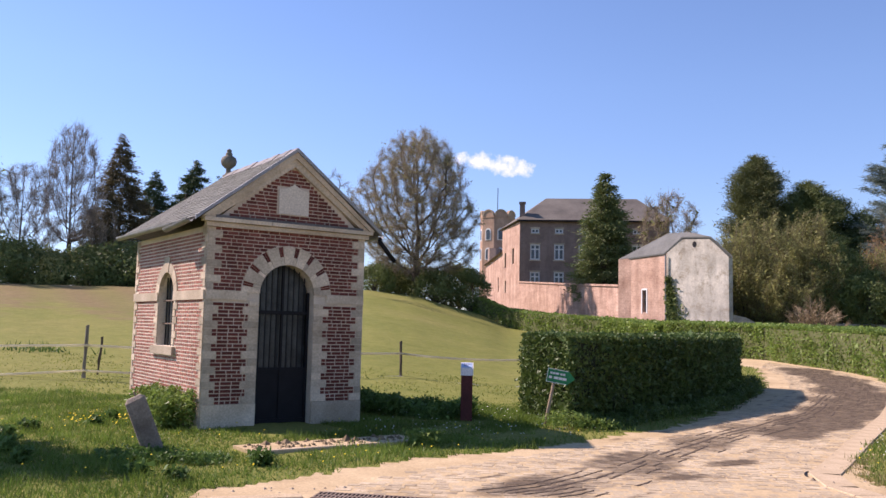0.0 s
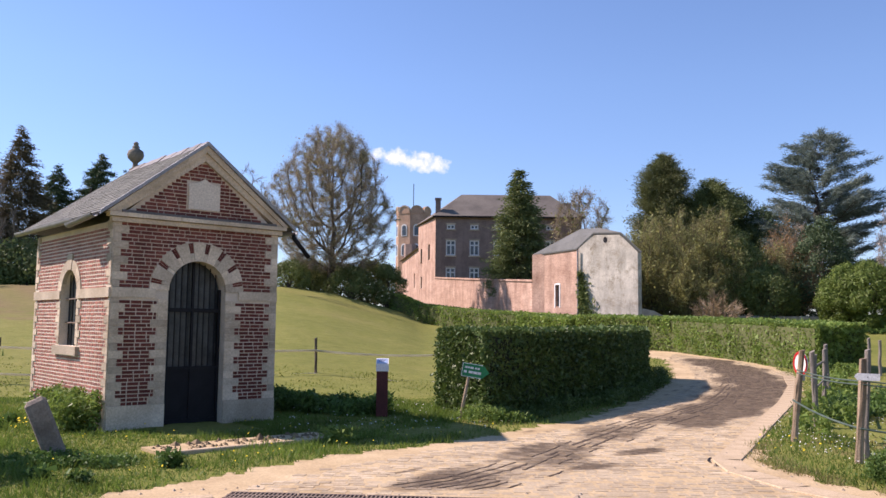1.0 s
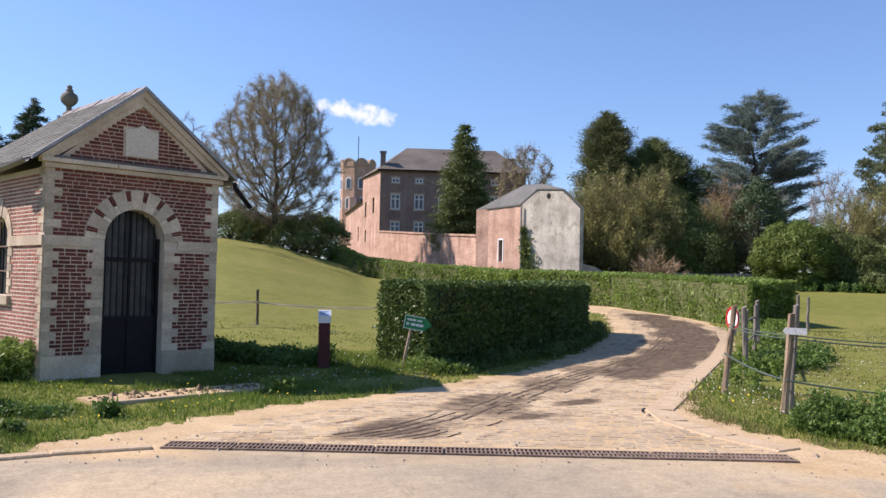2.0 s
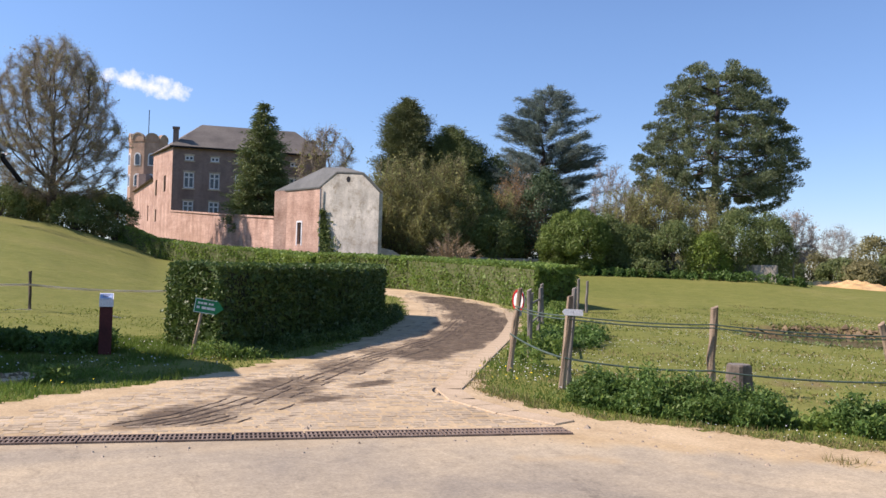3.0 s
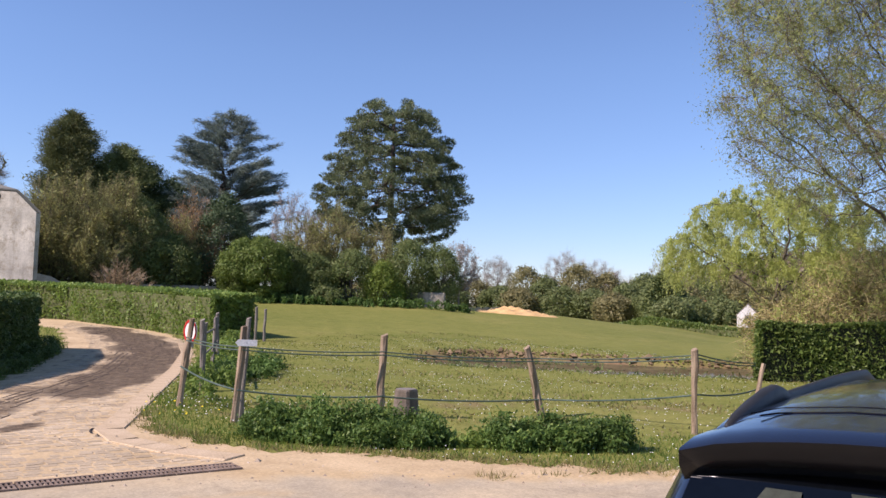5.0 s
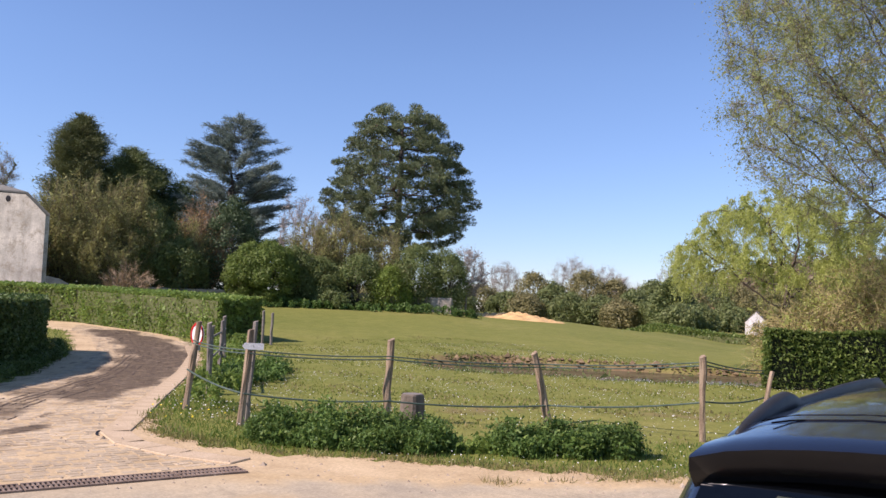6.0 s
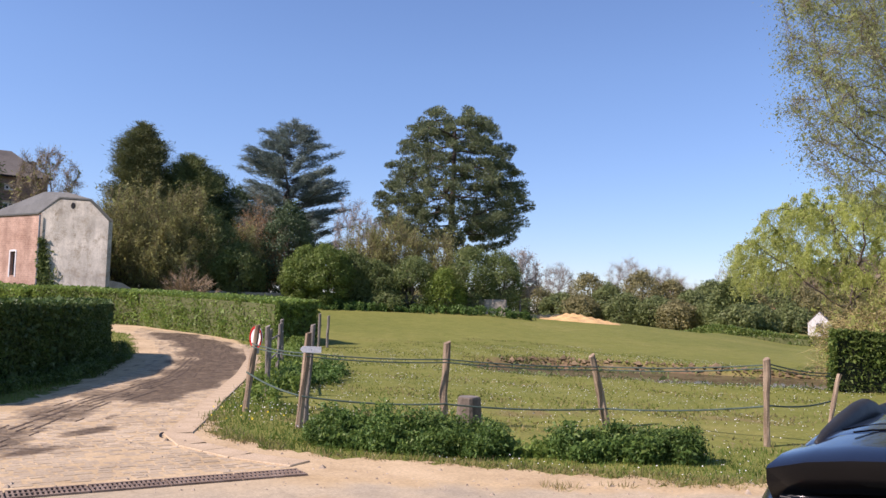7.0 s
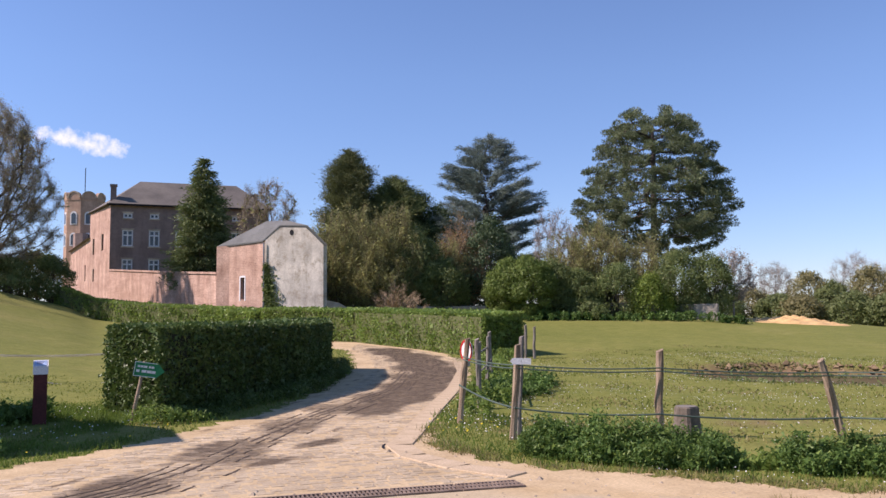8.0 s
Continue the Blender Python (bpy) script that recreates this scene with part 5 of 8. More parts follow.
# skyline leaf tones raised to paint in the pallor of distance haze
M["far_leaf"] = leafy("far_leaf", (0.19, 0.18, 0.078), (0.27, 0.25, 0.11), (0.36, 0.33, 0.155), 0.4)
M["far_green"] = leafy("far_green", (0.125, 0.165, 0.058), (0.185, 0.225, 0.082), (0.26, 0.295, 0.12), 0.4)
M["far_wood"] = leafy("far_wood", (0.16, 0.12, 0.075), (0.21, 0.16, 0.10), (0.26, 0.21, 0.14), 0.3)
M["far_twig"] = mottled("far_twig", (0.25, 0.21, 0.17), (0.37, 0.325, 0.27), 1, 8)

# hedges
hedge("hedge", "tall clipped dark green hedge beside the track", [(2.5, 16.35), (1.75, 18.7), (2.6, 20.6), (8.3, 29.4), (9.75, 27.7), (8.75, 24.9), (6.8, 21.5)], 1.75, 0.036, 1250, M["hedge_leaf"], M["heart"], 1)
hedge("hedge", "long clipped hedge along the outer side of the bend", [(16.4, 28.7), (18.6, 29.3), (18.6, 36), (18.4, 43.5), (15.4, 50.6), (13.2, 50.0), (16.3, 42.5), (16.5, 35)], 1.72, 0.058, 460, M["hedge_leaf_light"], M["heart_light"], 2)
hedge("hedge", "low trimmed hedge below the pink garden wall", [(13.0, 50.4), (15.2, 51.0), (13.6, 58.2), (6.7, 73.2), (4.0, 77.5), (2.8, 76.6), (5.4, 71.3), (11.2, 58.0)], 1.5, 0.080, 270, M["hedge_leaf_light"], M["heart_light"], 3)
hx, hy = polar(65.4, 24.8)
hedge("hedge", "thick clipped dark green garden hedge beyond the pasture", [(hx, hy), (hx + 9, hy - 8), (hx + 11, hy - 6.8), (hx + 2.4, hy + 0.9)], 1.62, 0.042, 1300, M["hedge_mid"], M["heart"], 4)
f0, f1 = polar(56.5, 84), polar(66.5, 70)
hedge("hedge", "low straight hedge at the far end of the pasture", [f0, f1, (f1[0] + 1.2, f1[1] + 1.5), (f0[0] + 1.2, f0[1] + 1.5)], 0.72, 0.09, 150, M["hedge_mid"], M["heart_light"], 5)

# the great bare tree on the slope
TW = (M["bark"], M["twig"], M["bud_leaf"])
def stem(h, n=7, lean=(0.0, 0.0), g=np.random.default_rng(20)):
    t = np.linspace(0, 1, n)
    return [(lean[0] * k + (g.normal(0, 0.008 * min(h, 6)) if 0 < k < 1 else 0), lean[1] * k, -0.3 + (h + 0.3) * k) for k in t]


def tall_env(z0, z1, r):
    """A narrow upright crown, widest above its middle."""
    def env(g):
        h = g.uniform(0, 1)
        q = r * (0.35 + 0.65 * math.sin(math.pi * min(1.0, 0.15 + 0.85 * h)) ** 0.7) * g.uniform(0, 1) ** 0.5
        a = g.uniform(0, 2 * math.pi)
        return q * math.cos(a), q * math.sin(a), z0 + (z1 - z0) * h
    return env


PALE = (M["bark"], M["pale_twig"], M["bud_leaf"])
grown_tree("lime_tree", "great spreading tree just coming into bud on the slope", "tree", *polar(-1.95, 78), round_env(15.4, 6.5), 2600, 0.36, 0.50, stem(3.2, 7, (0.2, 0)), 0.015, 0.50, (92000, 0.58, 0.0135, 0.10), (24000, 0.045, 0.28), (M["bark"], M["lime_twig"], M["bud_leaf"]), 21, (0, 0, 0.16), wander=0.16)
grown_tree("bare_tree", "slender bare tree behind the chapel", "tree", *polar(-7.4, 70), tall_env(4, 10.6, 1.6), 120, 0.4, 0.6, stem(4), 0.014, 0.5, (700, 0.5, 0.025, 0.3), (0, 0, 0), TW, 22)
# the group left of the chapel
grown_tree("poplar", "tall bare tree with steep grey limbs", "tree", *polar(-24.1, 86), tall_env(4.0, 15.2, 3.0), 800, 0.42, 0.55, stem(3.0), 0.013, 0.5, (9000, 0.9, 0.026, 0.6), (0, 0, 0), PALE, 23, (0, 0, 0.55), wander=0.05)
grown_tree("bare_tree", "thin bare tree at the field's edge", "tree", *polar(-26.9, 84), tall_env(2.0, 11.0, 3.4), 700, 0.4, 0.55, stem(2.0), 0.012, 0.5, (9000, 0.7, 0.024, 0.3), (0, 0, 0), PALE, 24, (0, 0, 0.35), wander=0.06)
grown_tree("bare_tree", "thin bare tree at the field's edge", "tree", *polar(-22.6, 82), tall_env(1.6, 8.6, 1.9), 180, 0.4, 0.65, stem(2.0), 0.014, 0.5, (2200, 0.7, 0.024, 0.3), (0, 0, 0), TW, 25, (0, 0, 0.35), wander=0.06)
grown_tree("cherry_tree", "young tree with pale green leaves and blossom", "tree", *polar(-30.9, 84), ball_env(0, 9.5, 4.0, 5.0), 420, 0.5, 0.75, stem(4.5), 0.016, 0.5, (4000, 0.8, 0.025, 0.2), (9000, 0.09, 0.35), (M["bark"], M["pale_twig"], M["fresh_leaf"]), 26)
conifer("spruce", "tall ragged brownish spruce above the field", *polar(-21.3, 88), 15.3, [(0, 4.2), (0.3, 3.8), (0.6, 2.3), (0.85, 0.9), (1, 0.05)], 40, 7, 0.25, (60, 0.36, 0.075, 0.30), (M["bark"], M["conifer_brown"]), 27)
conifer("spruce", "dark green spruce above the field", *polar(-19.2, 92), 12.6, [(0, 3.2), (0.4, 2.8), (0.8, 1.2), (1, 0.05)], 34, 6, 0.3, (60, 0.36, 0.085, 0.26), (M["bark"], M["conifer_dark"]), 28)
conifer("fir", "dark green fir with level branches", *polar(-16.7, 92), 14.0, [(0, 3.7), (0.4, 3.3), (0.75, 1.9), (1, 0.05)], 28, 9, 0.15, (60, 0.36, 0.085, 0.26), (M["bark"], M["conifer_dark"]), 29)
conifer("fir", "dark green fir above the field", *polar(-15.2, 95), 12.8, [(0, 2.3), (0.4, 2.0), (0.8, 0.9), (1, 0.05)], 26, 6, 0.2, (60, 0.36, 0.085, 0.26), (M["bark"], M["conifer_dark"]), 30)


sr = random.Random(5)
for i, (az, r, H, R) in enumerate(((-28.5, 80, 3.6, 3.0), (-26.5, 81, 3.2, 2.6), (-25.0, 80, 2.6, 2.4), (-23.0, 81, 3.0, 2.6), (-20.8, 81, 3.4, 2.8), (-18.8, 82, 3.0, 2.6), (-30.5, 79, 3.2, 2.8), (-16.8, 82, 3.0, 2.6), (-14.6, 82, 2.8, 2.6))):
    mound("bush", "dark shaded undergrowth along the field's top edge", "bush", az, r, H * 1.2, R * 1.4, 7500, 0.11, M["mid_leaf"] if i != 2 else M["olive_leaf"], 40 + i, -0.25)
for i, (az, r, H, R, mt, lb) in enumerate(((-4.6, 76, 3.0, 1.9, "mid_leaf", "round green bush beside the great tree"), (-0.5, 77, 3.6, 2.2, "mid_leaf", "round green bush beside the great tree"), (0.6, 79, 4.8, 2.2, "olive_leaf", "olive thicket under the great tree"), (2.0, 77.5, 5.0, 1.7, "mid_leaf", "dark ivy-like bush at the wall's end"), (1.2, 82, 5.2, 2.2, "mid_leaf", "dark ivy-like bush at the wall's end"), (-3.7, 80, 3.6, 2.2, "mid_leaf", "round green bush beside the great tree"), (-1.7, 82, 3.8, 2.4, "mid_leaf", "dark thicket behind the great tree"), (-2.9, 80, 3.6, 2.2, "olive_leaf", "olive thicket under the great tree"))):
    mound("bush", lb, "bush", az, r, H * 0.85, R, 7500, 0.08, M[mt], 60 + i, -0.25)

# park trees above the pasture
conifer("spruce", "dark spruce growing inside the garden wall", *polar(10.95, 74.5), 13.9, [(0, 2.0), (0.3, 2.9), (0.5, 2.5), (0.75, 1.5), (0.92, 0.7), (1, 0.1)], 46, 7, 0.22, (56, 0.34, 0.075, 0.30), (M["bark"], M["conifer_olive"]), 70, 0.26)
grown_tree("bare_tree", "bare reddish tree behind the slate roof", "tree", *polar(15.1, 92), ball_env(0, 10.6, 3.5, 4.4), 420, 0.5, 0.75, stem(6.0), 0.016, 0.5, (5200, 0.8, 0.03, 0.2), (1500, 0.08, 0.3), (M["bark"], M["twig"], M["bud_leaf"]), 71)
conifer("cypress", "broad dark conical evergreen", *polar(20.6, 77), 15.0, [(0, 2.4), (0.45, 2.75), (0.7, 2.25), (0.88, 1.1), (1, 0.1)], 50, 9, -0.75, (150, 0.30, 0.042, 0.34), (M["bark"], M["cypress_green"]), 72)
for i, (az, r, H, R) in enumerate(((25.3, 78.5, 11.2, 3.0), (26.9, 78, 10.7, 3.0))):
    mound("yew_tree", "dark rounded evergreen yew in the park", "tree", az, r, H, R, 42000, 0.058, M["conifer_dark"], 73 + i, -0.2, 150, 0.8)
conifer("yew_tree", "broad conical evergreen yew in the park", *polar(23.6, 78), 12.3, [(0, 3.6), (0.5, 3.6), (0.72, 2.7), (0.88, 1.5), (1, 0.2)], 44, 9, -0.55, (130, 0.30, 0.044, 0.34), (M["bark"], M["conifer_olive"]), 73)
conifer("cedar", "blue-grey cedar with layered branches", *polar(30.1, 77), 16.9, [(0, 2.6), (0.3, 4.4), (0.55, 4.6), (0.75, 3.9), (0.9, 2.4), (1, 0.7)], 30, 9, -0.26, (84, 0.42, 0.044, 0.22), (M["bark"], M["cedar_blue"]), 77, 0.1, 0.4)


def pine(x, y, H, seed):
    """A tall old pine: bare lower trunk, level limbs that fork, needles in flat clumps at their ends."""
    g = np.random.default_rng(seed)
    ob = thing("pine", pose(x, y, gz(x, y)), "tall old pine with a bare trunk and clumped needles", "tree")
    prof = ([0.27, 0.33, 0.42, 0.52, 0.64, 0.76, 0.88, 0.96, 1.0], [2.6, 5.0, 6.7, 6.9, 6.3, 5.3, 4.2, 3.0, 1.8])
    A = []
    while len(A) < 1450:
        h, a = g.uniform(0.27, 1.0), g.uniform(0, 2 * math.pi)
        R = np.interp(h, *prof)
        q = R * g.uniform(0.15, 1.0) ** 0.45
        if g.uniform() > (R / 6.8) ** 0.7:
            continue
        A.append((0.3 + q * math.cos(a), q * math.sin(a), H * h))
    P, par = grow(g, A, stem(H * 0.9, 26, (0.3, 0)), 0.45, 0.62, (0, 0, 0.0), 0.12)
    n = grown_branches(P, par, 0.024, 0.42, M["bark"], ob, 0.52)
    ends = np.nonzero((n <= 2) & (par >= 0) & ((np.hypot(P[:, 0] - 0.3, P[:, 1]) > 0.9) | (P[:, 2] > 0.84 * H)))[0]
    C = P[ends] + np.array([0, 0, 0.12])
    R = g.uniform(0.34, 0.60, len(C))
    m = 150000
    k = g.integers(0, len(C), m)
    s = sphere_points(g, m, 0.55, 0.5)
    Q = C[k] + s * R[k][:, None]
    D = unit(s * np.array([1, 1, 1.4]) + np.array([0, 0, 0.45]) + g.normal(0, 0.25, (m, 3)))
    loose_mesh("crown", strips(g, Q, D, 0.19, 0.060), [M["pine_needle"]], None, ob)
    return ob


pine(*polar(41.0, 72), 17.4, 80)

# thickets along the old wall
OLIVE, RUST, TAWNY = (M["bark"], M["olive_twig"], M["olive_leaf"]), (M["bark"], M["twig"], M["rust_leaf"]), (M["bark"], M["tawny_twig"], M["blossom"])
SPRAYS = (
    (19.2, 61.5, 8.4, 2.3, 12000, OLIVE, "tall olive willow bush against the old wall"), (21.1, 62, 9.4, 3.0, 17000, OLIVE, "tall olive willow bush against the old wall"), (23.4, 62, 8.9, 2.5, 13000, OLIVE, "olive willow bush against the old wall"), (22.2, 60.5, 6.0, 2.6, 9000, OLIVE, "olive willow bush against the old wall"),
    (26.7, 63, 6.8, 2.0, 8000, OLIVE, "olive bush against the old wall"), (28.2, 65, 8.4, 1.8, 6000, RUST, "rust-brown bush not yet in leaf"),
    (35.4, 63.5, 6.6, 2.2, 6500, OLIVE, "olive thicket above the pasture wall"), (37.2, 64, 7.6, 2.4, 8000, OLIVE, "olive thicket above the pasture wall"), (40.6, 63.5, 6.0, 2.2, 6500, OLIVE, "olive thicket above the pasture wall"), (34.4, 62.5, 3.0, 1.2, 2200, RUST, "rust-brown bush not yet in leaf"))
for i, (az, r, H, R, n, mats, lb) in enumerate(SPRAYS):
    spray_bush("bush", lb, az, r, H, R, (int(n * 1.3), 0.70, 0.018), (int(n * 2.0), 0.044), mats, 100 + i)
MOUNDS = (
    (25.1, 62.3, 6.9, 2.3, 11000, "mid_leaf", "green bush against the old wall"), (27.0, 61.8, 4.6, 1.9, 7000, "mid_leaf", "dark green bush against the old wall"),
    (30.1, 64, 7.7, 2.3, 12000, "conifer_dark", "dark evergreen bush against the old wall"), (31.3, 60.0, 4.3, 1.7, 15000, "laurel_leaf", "bright green laurel bush before the wall"), (32.8, 59.6, 4.5, 1.9, 17000, "laurel_leaf", "bright green laurel bush before the wall"), (34.4, 60.6, 4.2, 1.7, 7000, "mid_leaf", "dark green bush against the old wall"),
    (36.0, 60.8, 3.6, 1.8, 7000, "mid_leaf", "dark green bush over the old wall"), (38.6, 60.9, 4.0, 2.0, 8000, "mid_leaf", "dark green bush over the old wall"), (40.7, 60.6, 3.2, 1.7, 6500, "fresh_leaf", "low green bush over the old wall"),
    (42.5, 62, 4.9, 2.2, 9000, "mid_leaf", "green bush under the pine"), (44.4, 62.4, 4.7, 1.9, 8000, "mid_leaf", "green bush under the pine"), (36.9, 59.2, 1.3, 1.3, 2600, "mid_leaf", "low dark green bush before the wall"))
for i, (az, r, H, R, n, mt, lb) in enumerate(MOUNDS):
    mound("bush", lb, "bush", az, r, H, R, int(1.8 * n), 0.060, M[mt], 120 + i, -0.05 if H > 4 else -0.15, 170, 0.7)
for i, (az, r, H, R, tw, lb) in enumerate(((34.6, 70, 9.4, 2.2, "pale_twig", "pale bare tree with fine twigs"), (35.8, 69, 7.0, 2.0, "pale_twig", "pale bare tree with fine twigs"), (29.0, 70, 8.0, 1.8, "twig", "bare brown tree behind the thickets"), (45.9, 64, 5.0, 1.8, "pale_twig", "pale bare tree in blossom"))):
    grown_tree("bare_tree", lb, "tree", *polar(az, r), ball_env(0, H * 0.58, R, H * 0.42, 0.3), 260, 0.35, 0.55, stem(H * 0.2), 0.013, 0.5, (3200, 0.5, 0.022, 0.2), (1600 if tw == "pale_twig" else 0, 0.05, 0.25), (M["pale_twig"], M[tw], M["blossom"]), 130 + i, (0, 0, 0.15))
spray_bush("bare_bush", "bare tawny bush beside the wall", 23.9, 55.5, 2.9, 1.7, (2600, 0.6, 0.022), (0, 0), TAWNY, 140, 50, 0.8)
spray_bush("bare_bush", "bare scrub at the foot of the gable", 17.4, 54.8, 1.9, 1.3, (1400, 0.5, 0.02), (0, 0), TAWNY, 141, 40, 0.8)

# woods on the skyline
FAR_BARE = ((48.4, 165, 11.4, 3.4), (52.9, 168, 13.4, 4.8), (55.1, 168, 12.0, 4.6), (56.4, 166, 9.6, 3.4), (59.6, 176, 12.6, 4.4), (61.6, 172, 10.4, 4.0))
for i, (az, r, H, R) in enumerate(FAR_BARE):
    grown_tree("far_tree", "distant bare tree on the skyline", "tree", *polar(az, r), ball_env(0, H * 0.60, R, H * 0.40, 0.2), 420, 0.6, 0.85, stem(H * 0.25), 0.012, 0.52, (5000, 1.2, 0.022, 0.3), (0, 0, 0), (M["far_twig"], M["far_twig"], M["far_leaf"]), 160 + i, (0, 0, 0.15), "skyline trees")
FAR_LEAFY = (
    (50.3, 160, 9.6, 4.4, "far_leaf"), (51.7, 156, 7.6, 3.6, "far_green"), (53.9, 158, 10.2, 4.6, "far_leaf"), (55.6, 158, 9.0, 4.0, "far_leaf"), (57.0, 154, 7.0, 3.6, "far_green"), (58.2, 158, 8.2, 3.8, "far_green"), (46.9, 155, 6.4, 3.8, "far_leaf"), (48.6, 150, 5.2, 3.8, "far_green"),
    (49.8, 148, 5.0, 3.6, "far_leaf"), (52.8, 148, 5.6, 3.8, "far_green"), (54.8, 146, 5.4, 3.8, "far_green"), (56.2, 142, 4.8, 3.4, "far_leaf"), (58.8, 142, 5.4, 3.6, "far_green"), (60.6, 150, 6.6, 4.0, "far_leaf"), (62.0, 158, 7.8, 4.2, "far_green"), (63.6, 160, 8.0, 4.4, "far_leaf"), (65.4, 165, 8.6, 4.6, "far_leaf"), (67.6, 168, 9.0, 4.8, "far_leaf"), (70.0, 170, 9.6, 4.8, "far_leaf"), (61.2, 118, 3.4, 2.8, "far_green"), (60.0, 114, 3.2, 2.8, "far_green"), (63.0, 132, 4.0, 3.2, "far_green"), (45.0, 150, 5.4, 4.4, "far_green"), (43.2, 152, 5.0, 4.4, "far_leaf"), (41.4, 152, 5.0, 4.6, "far_green"), (39.4, 152, 5.2, 4.6, "far_leaf"), (37.2, 152, 5.2, 4.8, "far_green"), (35.0, 152, 5.2, 4.8, "far_leaf"))
for i, (az, r, H, R, mt) in enumerate(FAR_LEAFY):
    ob = mound("far_tree", "distant leafy tree, haze painted into its pale leaves", "tree", az, r, H, R, 8500, 0.17, M[mt], 170 + i, -0.15, 130, 0.5)
    tagged(ob, group="skyline trees")
conifer("spruce", "dark lone spruce on the skyline", *polar(59.6, 132), 7.2, [(0, 2.6), (0.3, 2.9), (0.6, 2.4), (0.85, 1.4), (1, 0.4)], 34, 10, 0.1, (34, 0.7, 0.2, 0.5), (M["bark"], M["conifer_olive"]), 190)
g = np.random.default_rng(191)
n = 70000
a, r = np.radians(g.uniform(54, 112, n)), g.uniform(260, 470, n)
px, py = r * np.sin(a), r * np.cos(a)
hz = 24 * np.exp(-((np.degrees(a) - 69) / 9) ** 2) * smooth01((r - 150) / 260) + ground(px, py)
wood = loose_mesh("far_woods", leaves(g, np.column_stack([px, py, hz + g.uniform(0, 9, n) * (0.6 + 0.4 * np.sin(px * 0.11) * np.sin(py * 0.13))]), 0.55, 0.7), [M["far_wood"]])
tagged(wood, "distant brown woods on a low hill", "woods", kind="stuff")

# willow and the big tree at the road's side
def willow(x, y, H, seed):
    """Limbs that rise, arch over and hang, with curtains of narrow leaves."""
    g = np.random.default_rng(seed)
    ob = thing("willow", pose(x, y, gz(x, y)), "weeping willow with yellow-green spring leaves", "tree")
    A = []
    while len(A) < 520:
        d = unit(g.normal(size=3))
        q = g.uniform(0.3, 1.0) ** 0.5
        if d[2] > -0.35:
            A.append((d[0] * 4.2 * q, d[1] * 4.2 * q, H * 0.56 + d[2] * H * 0.42 * q))
    P, par = grow(g, A, stem(2.6, 7, (0.5, 0.2)), 0.32, 0.5, (0, 0, 0.06), 0.2)
    n = grown_branches(P, par, 0.010, 0.50, M["bark"], ob, 0.34)
    thin = np.nonzero((n <= 4) & (par >= 0))[0]
    Q, D = [], []
    for j in g.choice(thin, 4200):
        way = unit(P[j] - P[par[j]])
        drop = g.uniform(0.12, 0.85)
        m = int(10 + 26 * drop)
        u = np.sort(g.uniform(0, 1, m))[:, None]
        out = way * np.array([1, 1, 0.5]) * 0.45
        Q.append(P[j] + out * u * (1.6 - u) + np.array([g.normal(0, 0.2), g.normal(0, 0.2), -drop]) * u ** 1.6 + g.normal(0, 0.05, (m, 3)))
        D.append(np.repeat(unit(out * 0.6 + np.array([0, 0, -1.0]))[None], m, 0))
    Q, D = np.concatenate(Q), np.concatenate(D)
    keep = Q[:, 2] > 2.0 + g.uniform(0, 1.2, len(Q))
    Q, D = Q[keep], D[keep]
    loose_mesh("crown", strips(g, Q, unit(D + g.normal(0, 0.75, D.shape)), 0.10, 0.026), [M["willow_leaf"]], None, ob)
    return ob


def offset_env(ox, oy, cz, rx, rz, shell=0.3):
    def env(g):
        d = unit(g.normal(size=3))
        s = shell + (1 - shell) * g.uniform() ** 0.5
        return ox + d[0] * rx * s, oy + d[1] * rx * s, cz + d[2] * rz * s
    return env


willow(*polar(66.6, 33), 7.0, 200)
SCRUB = (M["bark"], M["scrub_twig"], M["willow_leaf"])
for i, (az, r, H, R) in enumerate(((67.2, 31, 3.4, 1.6), (68.8, 29.8, 4.0, 2.2), (71.8, 29.2, 4.6, 2.4), (75.0, 28.5, 5.0, 2.6))):
    plant_tree("willow_bush", "tangled yellowish willow scrub behind the hedge", "bush", *polar(az, r), H, ball_env(0, H * 0.58, R, H * 0.42, 0.3), 60, 0.07, (7000, 0.6, 0.014, -0.3), (9000, 0.04, 0.4, 30), SCRUB, 201 + i, 0.05, 0.4)
grown_tree("ash_tree", "large tree with arching limbs and tiny new leaves", "tree", *polar(76.5, 24.0), offset_env(-0.2, 0.9, 9.0, 5.2, 5.4, 0.10), 2600, 0.28, 0.40, stem(4.2, 8, (-0.2, 0.4)), 0.0055, 0.53, (80000, 0.28, 0.0065, -0.25), (230000, 0.022, 0.22), (M["bark"], M["ash_twig"], M["ash_leaf"]), 210, (0, 0, 0.03), wander=0.2, droop=0.25)

